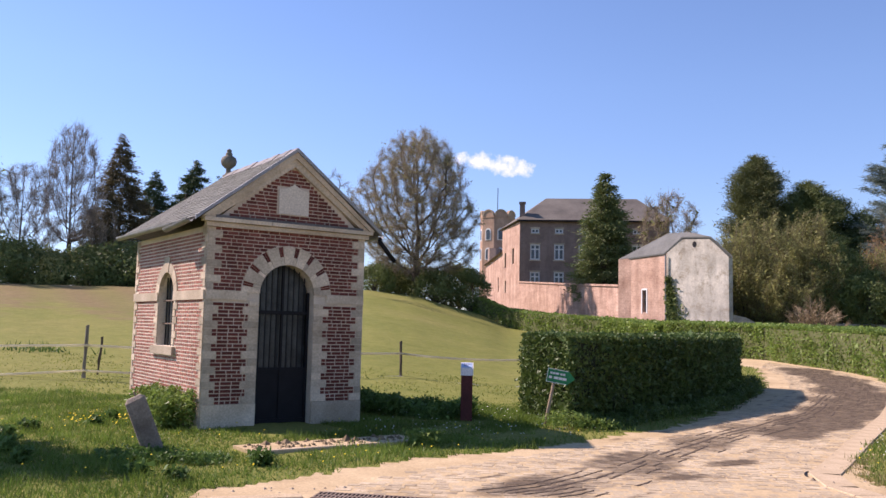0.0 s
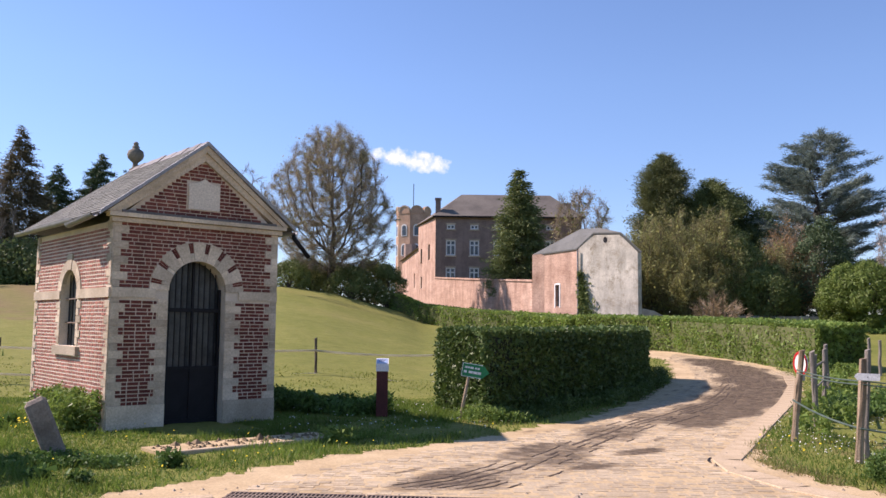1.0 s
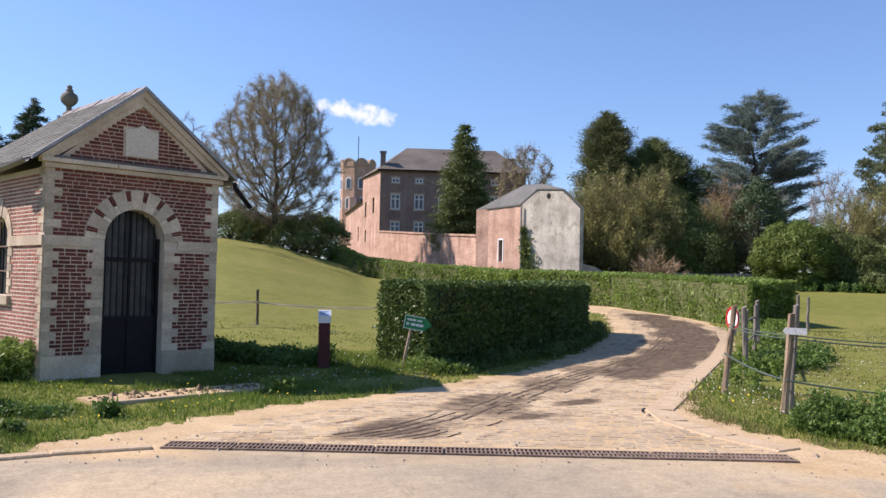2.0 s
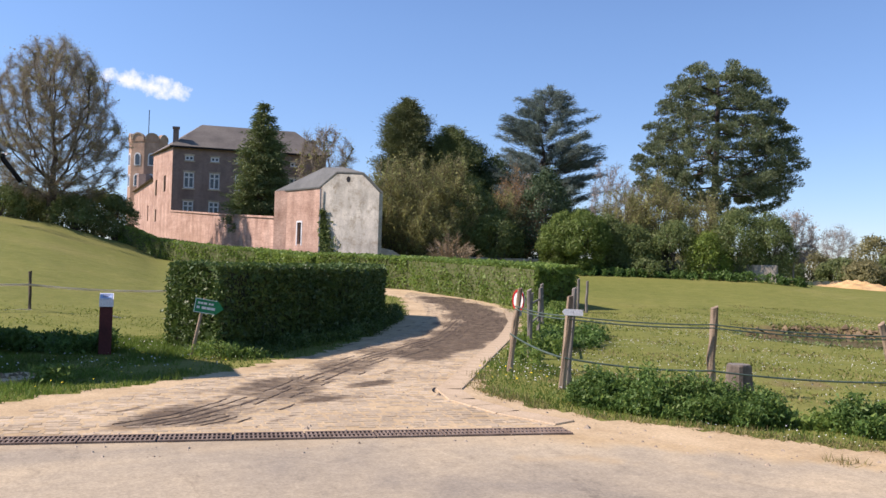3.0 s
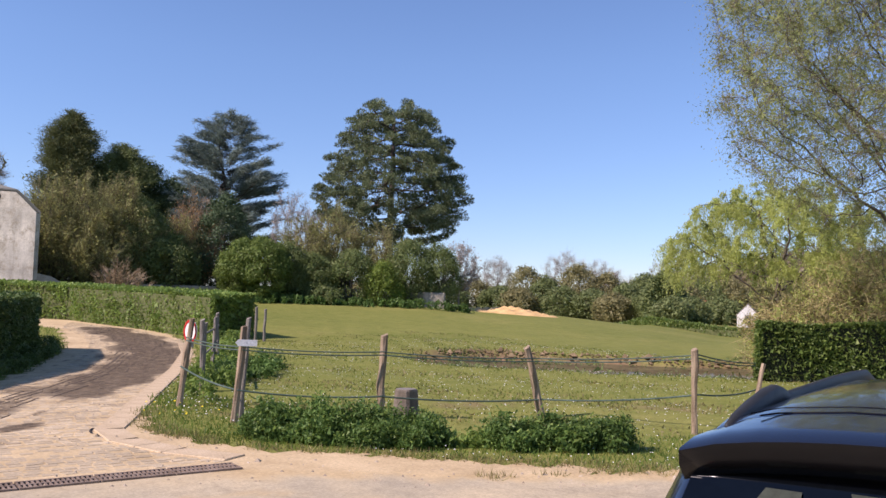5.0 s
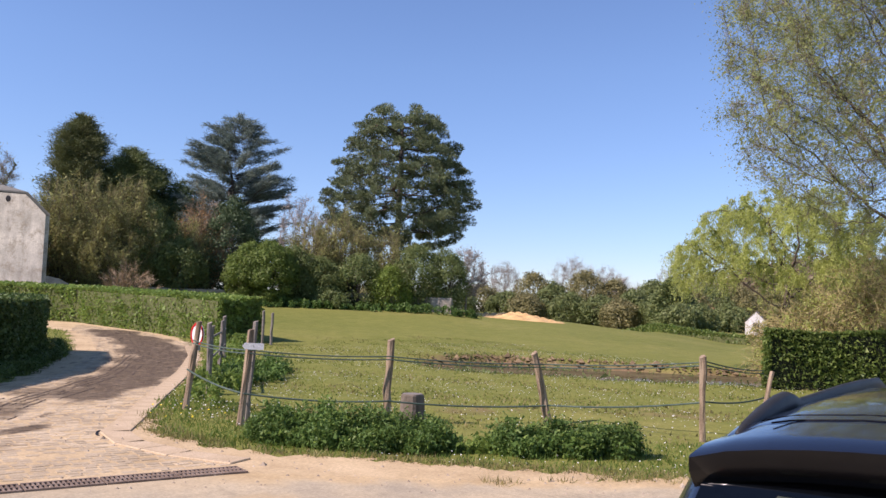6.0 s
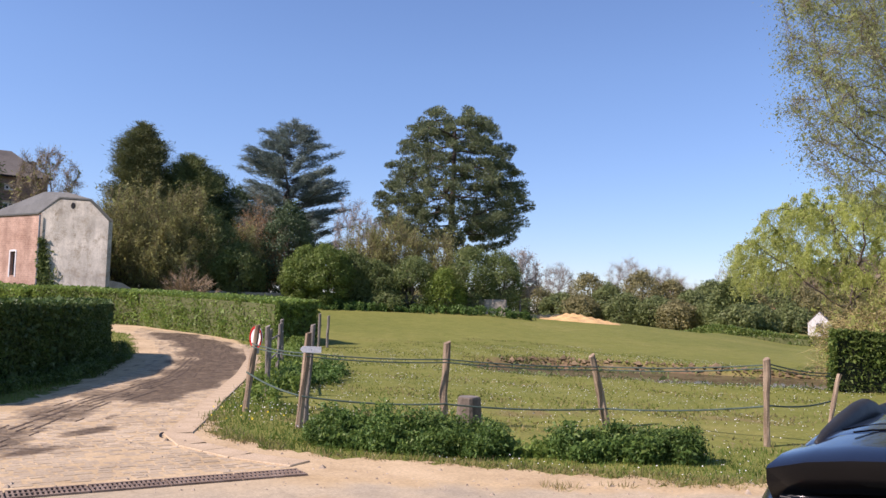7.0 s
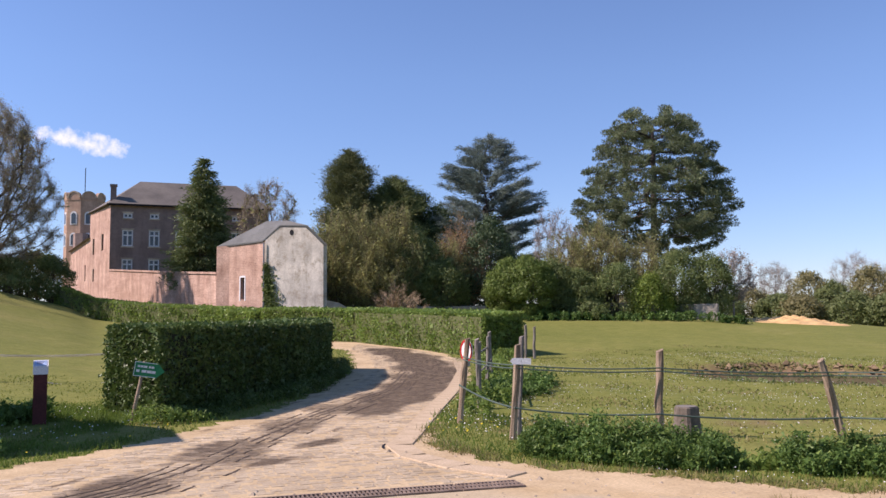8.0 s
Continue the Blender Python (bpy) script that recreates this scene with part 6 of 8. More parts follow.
# ---- the manor, its garden wall and the small slate-roofed building ----
def wall_mat(name, a, b, scale=0.5, bricks=None):
    """Old wall: patches of render over faint courses."""
    m = material(name, 0.92, 0, 0.15)
    k = Nodes(m)
    c = k.ramp(k.noise(scale, 7, 0.7), [(0.32, a), (0.66, b)])
    c = k.mix(1.0, c, k.ramp(k.noise(9, 5, 0.75), [(0.3, 0.78), (0.7, 1.16)]), 'MULTIPLY')
    c = k.mix(1.0, c, k.ramp(k.noise(1.2, 5, 0.7, stretch=(1, 1, 0.15)), [(0.35, 0.8), (0.6, 1.06)]), 'MULTIPLY')
    if bricks:
        t = k.n.new("ShaderNodeTexBrick")
        t.inputs["Scale"].default_value = 1.0
        t.inputs["Brick Width"].default_value, t.inputs["Row Height"].default_value, t.inputs["Mortar Size"].default_value = 0.30, 0.12, 0.012
        t.inputs["Color1"].default_value, t.inputs["Color2"].default_value, t.inputs["Mortar"].default_value = (1.05, 1.05, 1.05, 1), (0.86, 0.84, 0.84, 1), (1.2, 1.2, 1.2, 1)
        mp = k.n.new("ShaderNodeMapping")
        mp.inputs["Rotation"].default_value = (radians(90), 0, 0)
        k.l.new(k.co.outputs["Object"], mp.inputs[0])
        k.l.new(mp.outputs[0], t.inputs["Vector"])
        c = k.mix(bricks, c, k.mix(1.0, c, t.outputs["Color"], 'MULTIPLY'))
    k.colour(c).bump(k.noise(14, 5, 0.7), 0.4, 0.02)
    return m


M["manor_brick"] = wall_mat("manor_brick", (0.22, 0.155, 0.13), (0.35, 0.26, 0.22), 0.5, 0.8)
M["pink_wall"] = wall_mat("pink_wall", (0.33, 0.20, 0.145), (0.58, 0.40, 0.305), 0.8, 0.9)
M["tower_brick"] = wall_mat("tower_brick", (0.34, 0.215, 0.15), (0.52, 0.36, 0.26), 0.4, 0.6)
def flaking(name):
    """Whitish render that has come away from brown rubble in patches."""
    m = material(name, 0.93, 0, 0.12)
    k = Nodes(m)
    bare = k.ramp(k.noise(2.2, 6, 0.75), [(0.35, (0.27, 0.23, 0.17)), (0.65, (0.45, 0.40, 0.31))])
    skin = k.ramp(k.noise(0.5, 6, 0.7), [(0.36, (0.40, 0.375, 0.315)), (0.62, (0.68, 0.635, 0.535))])
    c = k.mix(k.ramp(k.noise(1.3, 9, 0.80), [(0.38, 0.0), (0.50, 1.0)]), bare, skin)
    c = k.mix(1.0, c, k.ramp(k.noise(11, 6, 0.8), [(0.3, 0.72), (0.7, 1.16)]), 'MULTIPLY')
    c = k.mix(1.0, c, k.ramp(k.noise(1.1, 5, 0.7, stretch=(1, 1, 0.18)), [(0.34, 0.74), (0.6, 1.05)]), 'MULTIPLY')
    k.colour(c).bump(k.noise(6, 7, 0.8), 0.6, 0.03)
    return m


M["grey_gable"] = flaking("grey_gable")
M["rubble"] = wall_mat("rubble_wall", (0.25, 0.22, 0.175), (0.43, 0.39, 0.32), 0.8, 0.6)
M["manor_slate"] = mottled("manor_slate", (0.115, 0.102, 0.085), (0.20, 0.178, 0.145), 0.4, 10, rough=0.7)
M["blue_slate"] = mottled("blue_slate", (0.085, 0.092, 0.084), (0.15, 0.158, 0.145), 0.7, 12, rough=0.6, vary="island")
M["window_paint"] = mottled("window_paint", (0.68, 0.68, 0.66), (0.80, 0.80, 0.78), 3, 30, bump=0.05)
M["window_glass"] = mottled("window_glass", (0.035, 0.045, 0.055), (0.07, 0.085, 0.10), 0.6, 3, rough=0.12, spec=0.6, bump=0.02)
M["white_wall"] = wall_mat("white_wall", (0.68, 0.66, 0.62), (0.80, 0.78, 0.74), 0.5)
M["red_tile"] = mottled("red_tile", (0.30, 0.085, 0.05), (0.45, 0.15, 0.09), 1.5, 8)


def opening_wall(bm, L, z0, z1, holes, t=0.5):
    """A wall from 0 to L along x with rectangular holes (x0, x1, za, zb) right through it."""
    xs = sorted({0.0, L} | {h[0] for h in holes} | {h[1] for h in holes})
    zs = sorted({z0, z1} | {h[2] for h in holes} | {h[3] for h in holes})
    for a, b in zip(xs, xs[1:]):
        run = None
        for c, d in zip(zs, zs[1:]):
            solid = not any(h[0] <= a and b <= h[1] and h[2] <= c and d <= h[3] for h in holes)
            if solid:
                run = (run[0], d) if run else (c, d)
            if run and (not solid or d == zs[-1]):
                box(bm, a, b, 0, t, run[0], run[1])
                run = None
    bmesh.ops.remove_doubles(bm, verts=bm.verts, dist=0.001)


def casement(parent, x0, x1, z0, z1, bars, matrix=None):
    """A white window set back in its opening: frame, mullion, transom, sill and glass."""
    w = part("window", boxed(x0, x1, 0.13, 0.15, z0, z1), M["window_glass"], parent)
    f = 0.13
    for a, b, c, d in ((x0, x1, z0, z0 + f), (x0, x1, z1 - f, z1), (x0, x0 + f, z0 + f, z1 - f), (x1 - f, x1, z0 + f, z1 - f)):
        part("frame", boxed(a, b, 0.04, 0.13, c, d), M["window_paint"], w)
    mid = (x0 + x1) / 2
    part("mullion", boxed(mid - 0.075, mid + 0.075, 0.05, 0.13, z0 + f, z1 - f), M["window_paint"], w)
    if bars:
        zt = z0 + (z1 - z0) * 0.68
        part("transom", boxed(x0 + f, x1 - f, 0.055, 0.13, zt - 0.07, zt + 0.07), M["window_paint"], w)
    part("sill", boxed(x0 - 0.12, x1 + 0.12, -0.10, 0.12, z0 - 0.14, z0 - 0.005), M["limestone"], w)
    part("lintel", boxed(x0 - 0.1, x1 + 0.1, -0.03, 0.1, z1 + 0.005, z1 + 0.16), M["limestone"], w)
    if matrix is not None:
        w.matrix_basis = matrix
    return w


GW = 16.6
manor = thing("manor_house", pose(8.61, 94.6, 0.0, 0, 0, -5.86), "large brick manor with hipped slate roof and white windows", "house")
cols = (1.2, 3.88, 6.6, 9.3, 12.5)
holes = []
for i, x in enumerate(cols):
    holes += [(x, x + 1.08, 9.68, 11.42), (x, x + 1.08, 6.6, 8.3), (x + 0.08, x + 0.98, 12.68, 13.2)]
bm = bmesh.new()
opening_wall(bm, GW, 1.0, 14.1, holes)
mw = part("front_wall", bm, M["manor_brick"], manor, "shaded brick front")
for x0, x1, z0, z1 in holes:
    casement(manor, x0, x1, z0, z1, z1 - z0 > 1)
# receding flank, rendered pink, with tall narrow openings
DEPTH = 9.2
FL = pose(-2.232, 8.92, 0, 0, 0, -75.96)
bm = bmesh.new()
slits = [(DEPTH - 3.5, DEPTH - 2.75, 9.4, 11.2), (DEPTH - 7.6, DEPTH - 6.9, 9.2, 11.0), (DEPTH - 7.4, DEPTH - 6.8, 6.2, 7.6)]
opening_wall(bm, DEPTH, 1.0, 14.0, slits)
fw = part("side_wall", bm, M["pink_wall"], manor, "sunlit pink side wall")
fw.matrix_basis = FL
for s in slits:
    w = part("window", boxed(s[0], s[1], 0.2, 0.24, s[2], s[3]), M["window_glass"], manor)
    w.matrix_basis = FL
    part("surround", boxed(s[0] - 0.12, s[0] - 0.005, -0.04, 0.1, s[2], s[3]), M["limestone"], w)
part("back_wall", boxed(0.6, GW, DEPTH + 0.1, DEPTH + 0.6, 1.0, 14.1), M["manor_brick"], manor)
part("side_wall", boxed(GW - 0.5, GW, 0.5, DEPTH + 0.1, 1.0, 14.1), M["manor_brick"], manor)


def hip_roof(bm, x0, x1, y0, y1, z, h, inset, t=0.2):
    a = [bm.verts.new(p) for p in ((x0, y0, z), (x1, y0, z), (x1, y1, z), (x0, y1, z))]
    ym = (y0 + y1) / 2
    r = [bm.verts.new((x0 + inset, ym, z + h)), bm.verts.new((x1 - inset, ym, z + h))]
    bm.faces.new((a[0], a[1], r[1], r[0]))
    bm.faces.new((a[1], a[2], r[1]))
    bm.faces.new((a[2], a[3], r[0], r[1]))
    bm.faces.new((a[3], a[0], r[0]))
    bm.faces.new(a[::-1])


bm = bmesh.new()
hip_roof(bm, -0.3, GW + 0.3, -0.45, DEPTH + 1.0, 14.12, 3.3, 3.3)
bm.verts.ensure_lookup_table()
bm.verts[3].co.x -= 2.5
mr = part("roof", bm, M["manor_slate"], manor, "brown-grey slate hipped roof")
part("eave_board", boxed(-0.35, GW + 0.35, -0.5, -0.40, 13.98, 14.16), M["black_iron"], mr)
bm = boxed(-0.05, 0.55, 0.6, 1.3, 14.0, 16.15)
box(bm, -0.13, 0.63, 0.52, 1.38, 16.15, 16.35)
part("chimney", bm, M["manor_brick"], manor, "dark brick chimney")
bm = boxed(15.4, 16.2, 6.0, 6.8, 13.5, 16.5)
box(bm, 15.3, 16.3, 5.9, 6.9, 16.5, 16.7)
part("chimney", bm, M["manor_brick"], manor)
# low wing behind the flank
wing = thing("wing", pose(7.35, 103.6, 0.0, 0, 0, 92.4), "long low pink wing with a dark sloping roof", "house")
bm = bmesh.new()
opening_wall(bm, 22, 1.0, 11.3, [(4, 5, 6.5, 8.4)])
part("wall", bm, M["pink_wall"], wing).matrix_basis = pose(0, -0.5, 0)
bm = bmesh.new()
extrude_profile(bm, [(-0.4, 11.2), (3.2, 13.0), (6.6, 11.2)], -0.1, 22.3, lambda u, z, d: (d, -u, z))
part("roof", bm, M["manor_slate"], wing)

# round-topped tower
tw = thing("tower", pose(*polar(3.66, 128), 0.0, 0, 0, 8) @ Matrix.Diagonal((1.18, 1.18, 1.14, 1)), "eight-sided brick tower with rounded parapet gables", "tower")
TR = 2.25
bm = bmesh.new()
prism(bm, [(TR * math.cos(math.pi * (k + 0.5) / 4), TR * math.sin(math.pi * (k + 0.5) / 4)) for k in range(8)], 1.0, 16.2)
part("shaft", bm, M["tower_brick"], tw)
ap = TR * math.cos(math.pi / 8)
half = TR * math.sin(math.pi / 8)
for k in range(8):
    m = pose(0, 0, 0, 0, 0, 45 * k)
    bm = bmesh.new()
    extrude_profile(bm, [(-half, 16.2), (half, 16.2), (half, 16.5)] + [(half * 0.95 * math.cos(t), 16.5 + half * 0.9 * math.sin(t)) for t in np.linspace(0, math.pi, 10)] + [(-half, 16.5)], ap - 0.3, ap + 0.06, lambda u, z, d: (d, u, z))
    part("parapet_gable", bm, M["tower_brick"], tw).matrix_basis = m
    bm = bmesh.new()
    ring = [(half * 0.98 * math.cos(t), 16.5 + half * 0.95 * math.sin(t)) for t in np.linspace(0, math.pi, 10)]
    extrude_profile(bm, ring + [(x * 0.8, 16.5 + (z - 16.5) * 0.8) for x, z in ring[::-1]], ap + 0.06, ap + 0.14, lambda u, z, d: (d, u, z))
    part("coping", bm, M["limestone"], tw).matrix_basis = m
    for z0, z1 in ((13.2, 14.7), (10.6, 12.1)):
        bm = bmesh.new()
        extrude_profile(bm, [(-0.42, z0)] + [(0.42 * math.cos(t), z1 - 0.3 + 0.42 * math.sin(t)) for t in np.linspace(math.pi, 0, 8)] + [(0.42, z0)], ap + 0.0, ap + 0.05, lambda u, z, d: (d, u, z))
        w = part("surround", bm, M["window_paint"], tw)
        w.matrix_basis = m
        bm = bmesh.new()
        extrude_profile(bm, [(-0.28, z0 + 0.12)] + [(0.28 * math.cos(t), z1 - 0.35 + 0.28 * math.sin(t)) for t in np.linspace(math.pi, 0, 8)] + [(0.28, z0 + 0.12)], ap + 0.05, ap + 0.08, lambda u, z, d: (d, u, z))
        part("pane", bm, M["window_glass"], w)
bm = bmesh.new()
tube(bm, [(0, 0, 16), (0, 0, 20.5)], 0.05, 5)
part("lightning_rod", bm, M["black_iron"], tw)
bm = bmesh.new()
prism(bm, [(0.8 * math.cos(math.pi * (k + 0.5) / 3), 1.1 * math.sin(math.pi * (k + 0.5) / 3)) for k in range(6)], 1.0, 12.0)
t2 = part("turret", bm, M["manor_brick"], tw, "small brick turret beside the tower")
t2.location = (-0.9, -2.6, 0)


# garden wall, in sloping lengths with a coping
gwall = thing("garden_wall", pose(0, 0, 0), "long pink rendered garden wall with a sloping top", "wall", kind="structure")
ends = [(8.7, 93.6, 7.0), (10.4, 83.0, 6.35), (12.0, 73.2, 5.75), (13.5, 63.2, 5.2)]
for (ax, ay, az), (bx, by, bz) in zip(ends, ends[1:]):
    bm = bmesh.new()
    for lo, hi, t in ((None, 0.0, 0.22), (0.0, 0.16, 0.32)):
        d = Vector((bx - ax, by - ay, 0)).normalized()
        nrm = Vector((-d.y, d.x, 0)) * t
        vs = []
        for (x, y, z) in ((ax, ay, az), (bx, by, bz)):
            z0, z1 = (0.5 if lo is None else z + lo), z + hi
            vs.append([bm.verts.new((x + s * nrm.x, y + s * nrm.y, zz)) for zz in (z0, z1) for s in (-1, 1)])
        a, b = vs
        for q in ((a[0], b[0], b[2], a[2]), (a[1], a[3], b[3], b[1]), (a[2], b[2], b[3], a[3]), (a[0], a[2], a[3], a[1]), (b[0], b[1], b[3], b[2])):
            bm.faces.new(q)
    bmesh.ops.recalc_face_normals(bm, faces=bm.faces)
    part("wall_length", bm, M["pink_wall"], gwall)

# small building with a half-hipped slate roof
PC, PL, PR = Vector((15.2, 57.0, 0)), Vector((13.4, 62.7, 0)), Vector((18.07, 53.0, 0))
PB = PL + (PR - PC) * 1.05
barn = thing("outbuilding", pose(0, 0, 0), "small outbuilding with pink side, grey gable and slate roof", "building")
BASE, EAVEZ = 0.6, 7.2


def wall_between(a, b, z0, z1, holes, mat, name, label="", t=0.4):
    """A wall from a to b, its outer face on that line; a gable's ring may replace the level top."""
    d = b - a
    bm = bmesh.new()
    opening_wall(bm, d.length, z0, z1, holes, t)
    ob = part(name, bm, mat, barn, label)
    ob.matrix_basis = pose(a.x, a.y, 0, 0, 0, math.degrees(math.atan2(d.y, d.x)))
    return ob


LP = (PL - PC).length
pw = wall_between(PL, PC, BASE, EAVEZ, [(LP - 3.1, LP - 2.55, 3.25, 4.8)], M["pink_wall"], "side_wall", "sunlit pink side wall with a slit window")
sw = part("window", boxed(LP - 3.1, LP - 2.55, 0.2, 0.24, 3.25, 4.8), M["window_glass"], barn)
sw.matrix_basis = pw.matrix_basis
for a, b, c, d in ((LP - 3.22, LP - 3.105, 3.15, 4.9), (LP - 2.545, LP - 2.43, 3.15, 4.9), (LP - 3.1, LP - 2.55, 4.805, 4.93)):
    part("surround", boxed(a, b, -0.03, 0.12, c, d), M["window_paint"], sw)
G = (PR - PC).length
gd = (PR - PC).normalized()
gm = pose(PC.x, PC.y, 0, 0, 0, math.degrees(math.atan2(gd.y, gd.x)))
bm = bmesh.new()
extrude_profile(bm, [(0, BASE), (G, BASE), (G, 6.70), (3.50, 7.95), (1.25, 8.1), (0, 7.25)], 0.0, 0.4, lambda u, z, d: (u, d, z))
gab = part("gable_wall", bm, M["grey_gable"], barn, "flaking whitish gable with grey patches")
gab.matrix_basis = gm
# black disc set on the gable stands for the shade inside a hole
bm = bmesh.new()
extrude_profile(bm, [(2.31 + 0.17 * math.cos(t), 7.68 + 0.2 * math.sin(t)) for t in np.linspace(0, 2 * math.pi, 12, endpoint=False)], -0.012, 0.05, lambda u, z, d: (u, d, z))
part("round_hole", bm, M["black_iron"], gab, "black disc painting the dark of a round opening")
wall_between(PB, PL, BASE, EAVEZ, [], M["pink_wall"], "back_wall")
wall_between(PR + (PB - PR).normalized() * 1.5, PB, BASE, 6.7, [], M["grey_gable"], "side_wall")
out_l = (gd * -0.25)
bm = bmesh.new()
bk = (PL - PC)
e = {}
for key, p in dict(a=PC - gd * 0.25 - bk.normalized() * 0.06 + Vector((0, 0, 7.15)), b=PC + gd * 1.21 - bk.normalized() * 0.12 + Vector((0, 0, 8.14)), c=PC + gd * 3.53 - bk.normalized() * 0.12 + Vector((0, 0, 7.99)), d=PR + gd * 0.25 - bk.normalized() * 0.06 + Vector((0, 0, 6.65)), p=PC + gd * 2.25 + bk * 0.10 + Vector((0, 0, 8.46)), q=PC + gd * 2.31 + bk * 0.52 + Vector((0, 0, 8.62)), f=PL - gd * 0.25 + bk.normalized() * 0.2 + Vector((0, 0, 7.15)), g=PB + gd * 0.25 + bk.normalized() * 0.2 + Vector((0, 0, 6.8))).items():
    e[key] = bm.verts.new(p)
for f in ("abpqf", "bcp", "cdgqp", "fqg"):
    bm.faces.new([e[k] for k in f])
bmesh.ops.recalc_face_normals(bm, faces=bm.faces)
r = bmesh.ops.extrude_face_region(bm, geom=bm.faces[:])
bmesh.ops.translate(bm, verts=[v for v in r["geom"] if isinstance(v, bmesh.types.BMVert)], vec=(0, 0, 0.10))
bmesh.ops.recalc_face_normals(bm, faces=bm.faces)
part("roof", bm, M["blue_slate"], barn, "grey slate roof, half-hipped")
bm = bmesh.new()
tube(bm, [PC + Vector((-0.08, -0.1, BASE)), PC + Vector((-0.1, -0.12, 7.1))], 0.06, 6)
part("downpipe", bm, M["zinc"], barn)
# ivy at the corner
g = np.random.default_rng(301)
n = 3200
u, h = np.abs(g.normal(0, 0.75, n)), g.uniform(0, 1, n) ** 1.9
P = np.array(PC)[None] + np.array(gd)[None] * (u * (1.2 - h))[:, None] + g.normal(0, 0.05, (n, 3)) + np.array([-0.05, -0.10, 1.2])
P[:, 2] += 4.4 * h
ivy = thing("ivy", pose(0, 0, 0), "dark ivy climbing the outbuilding's corner", "plant")
tagged(loose_mesh("leaves", leaves(g, P, 0.09), [M["mid_leaf"]], None, ivy), kind="stuff")

# old rubble wall behind the thickets, and the ruined end beside the gable
old = thing("rubble_wall", pose(0, 0, 0), "low old rubble wall with flaking whitewash", "wall", kind="structure")
wl_pts = [polar(a, r) for a, r in ((20.3, 61.0), (25.0, 60.8), (30.0, 61.2), (35.0, 62.2), (40.0, 61.8), (45.0, 60.6))]
for (ax, ay), (bx, by) in zip(wl_pts, wl_pts[1:]):
    L = math.hypot(bx - ax, by - ay)
    b = part("wall_length", boxed(0, L - 0.01, -0.2, 0.2, -0.7, 1.0, bevel=0.04), M["rubble"], old)
    b.matrix_basis = pose(ax, ay, gz((ax + bx) / 2, (ay + by) / 2), 0, 0, math.degrees(math.atan2(by - ay, bx - ax)))
bm = bmesh.new()
extrude_profile(bm, [(0, 0.3), (2.9, 0.3), (2.7, 1.7), (1.9, 2.4), (1.0, 2.9), (0, 3.1)], 0, 0.5, lambda u, z, d: (u, d, z))
ruin = part("ruined_wall", bm, M["rubble"], None)
ruin.matrix_basis = pose(18.2, 53.25, 0, 0, 0, -6)
tagged(ruin, "ruined sloping stub of a rubble wall", "wall")

# far houses
wh = thing("white_house", pose(*polar(65.0, 92), 0.0, 0, 0, -66), "small white gabled house behind the willow", "house")
bm = bmesh.new()
extrude_profile(bm, [(-1.55, -0.5), (0.55, -0.5), (0.55, 1.5), (-0.5, 2.6), (-1.55, 1.5)], 0, 6, lambda u, z, d: (u, d, z))
part("wall", bm, M["white_wall"], wh)
bm = bmesh.new()
for s in (1, -1):
    extrude_profile(bm, [(-0.5, 2.72), (-0.5 + s * 1.15, 1.5), (-0.5 + s * 1.15, 1.42), (-0.5, 2.62)], 0.02, 6.2, lambda u, z, d: (u, d, z))
part("roof", bm, M["manor_slate"], wh)
part("window", boxed(-0.8, -0.2, -0.04, 0.02, 0.6, 1.5), M["window_glass"], wh)
rh = thing("red_roofed_house", pose(*polar(62.9, 150), 0.6, 0, 0, 25) @ Matrix.Scale(0.7, 4), "distant house with a red tiled roof", "house")
part("wall", boxed(-4, 4, 0, 6, -0.5, 2.0), M["manor_brick"], rh)
bm = bmesh.new()
extrude_profile(bm, [(-0.4, 2.0), (3.0, 4.3), (6.4, 2.0)], -4.3, 4.3, lambda u, z, d: (d, u, z))
part("roof", bm, M["red_tile"], rh)

# sand heap on the skyline of the pasture
g = np.random.default_rng(302)
xs = np.linspace(-1, 1, 60)
X, Y = np.meshgrid(xs, xs, indexing='ij')
hgt = np.clip(1 - X ** 2 - Y ** 2, 0, None) ** 0.7 * (0.62 + 0.22 * np.sin(5 * X + 1) + 0.16 * np.sin(13 * X + 7 * Y) + 0.10 * np.sin(29 * X - 11 * Y))
cx, cy = polar(49.2, 63)
tx, ty = math.cos(radians(-49.4)), math.sin(radians(-49.4))
WX, WY = cx + X * 4.2 * tx - Y * 1.8 * ty, cy + X * 4.2 * ty + Y * 1.8 * tx
V = np.stack([WX, WY, ground(WX, WY) - 0.06 + 0.55 * hgt], -1).reshape(-1, 3)
F = [(i * 60 + j, (i + 1) * 60 + j, (i + 1) * 60 + j + 1, i * 60 + j + 1) for i in range(59) for j in range(59)]
M["sand"] = mottled("yellow_sand", (0.55, 0.34, 0.14), (0.70, 0.47, 0.22), 0.8, 8)
tagged(link_mesh("sand_heap", V.tolist(), F, M["sand"], smooth=True), "heap of yellow sand at the pasture's edge", "sand")

# pond
M["pond_water"] = material("pond_water", 0.5, 0, 0.0)
kk = Nodes(M["pond_water"])
kk.colour(kk.ramp(kk.noise(0.8, 5, 0.7), [(0.35, (0.075, 0.060, 0.034)), (0.65, (0.15, 0.125, 0.072))]))
sheen = kk.n.new("ShaderNodeBsdfGlossy")
sheen.inputs["Roughness"].default_value = 0.04
film = kk.n.new("ShaderNodeMixShader")
film.inputs[0].default_value = 0.20
kk.l.new(kk.b.outputs[0], film.inputs[1])
kk.l.new(sheen.outputs[0], film.inputs[2])
kk.l.new(film.outputs[0], kk.n["Material Output"].inputs[0])
t = np.linspace(0, 2 * math.pi, 60, endpoint=False)
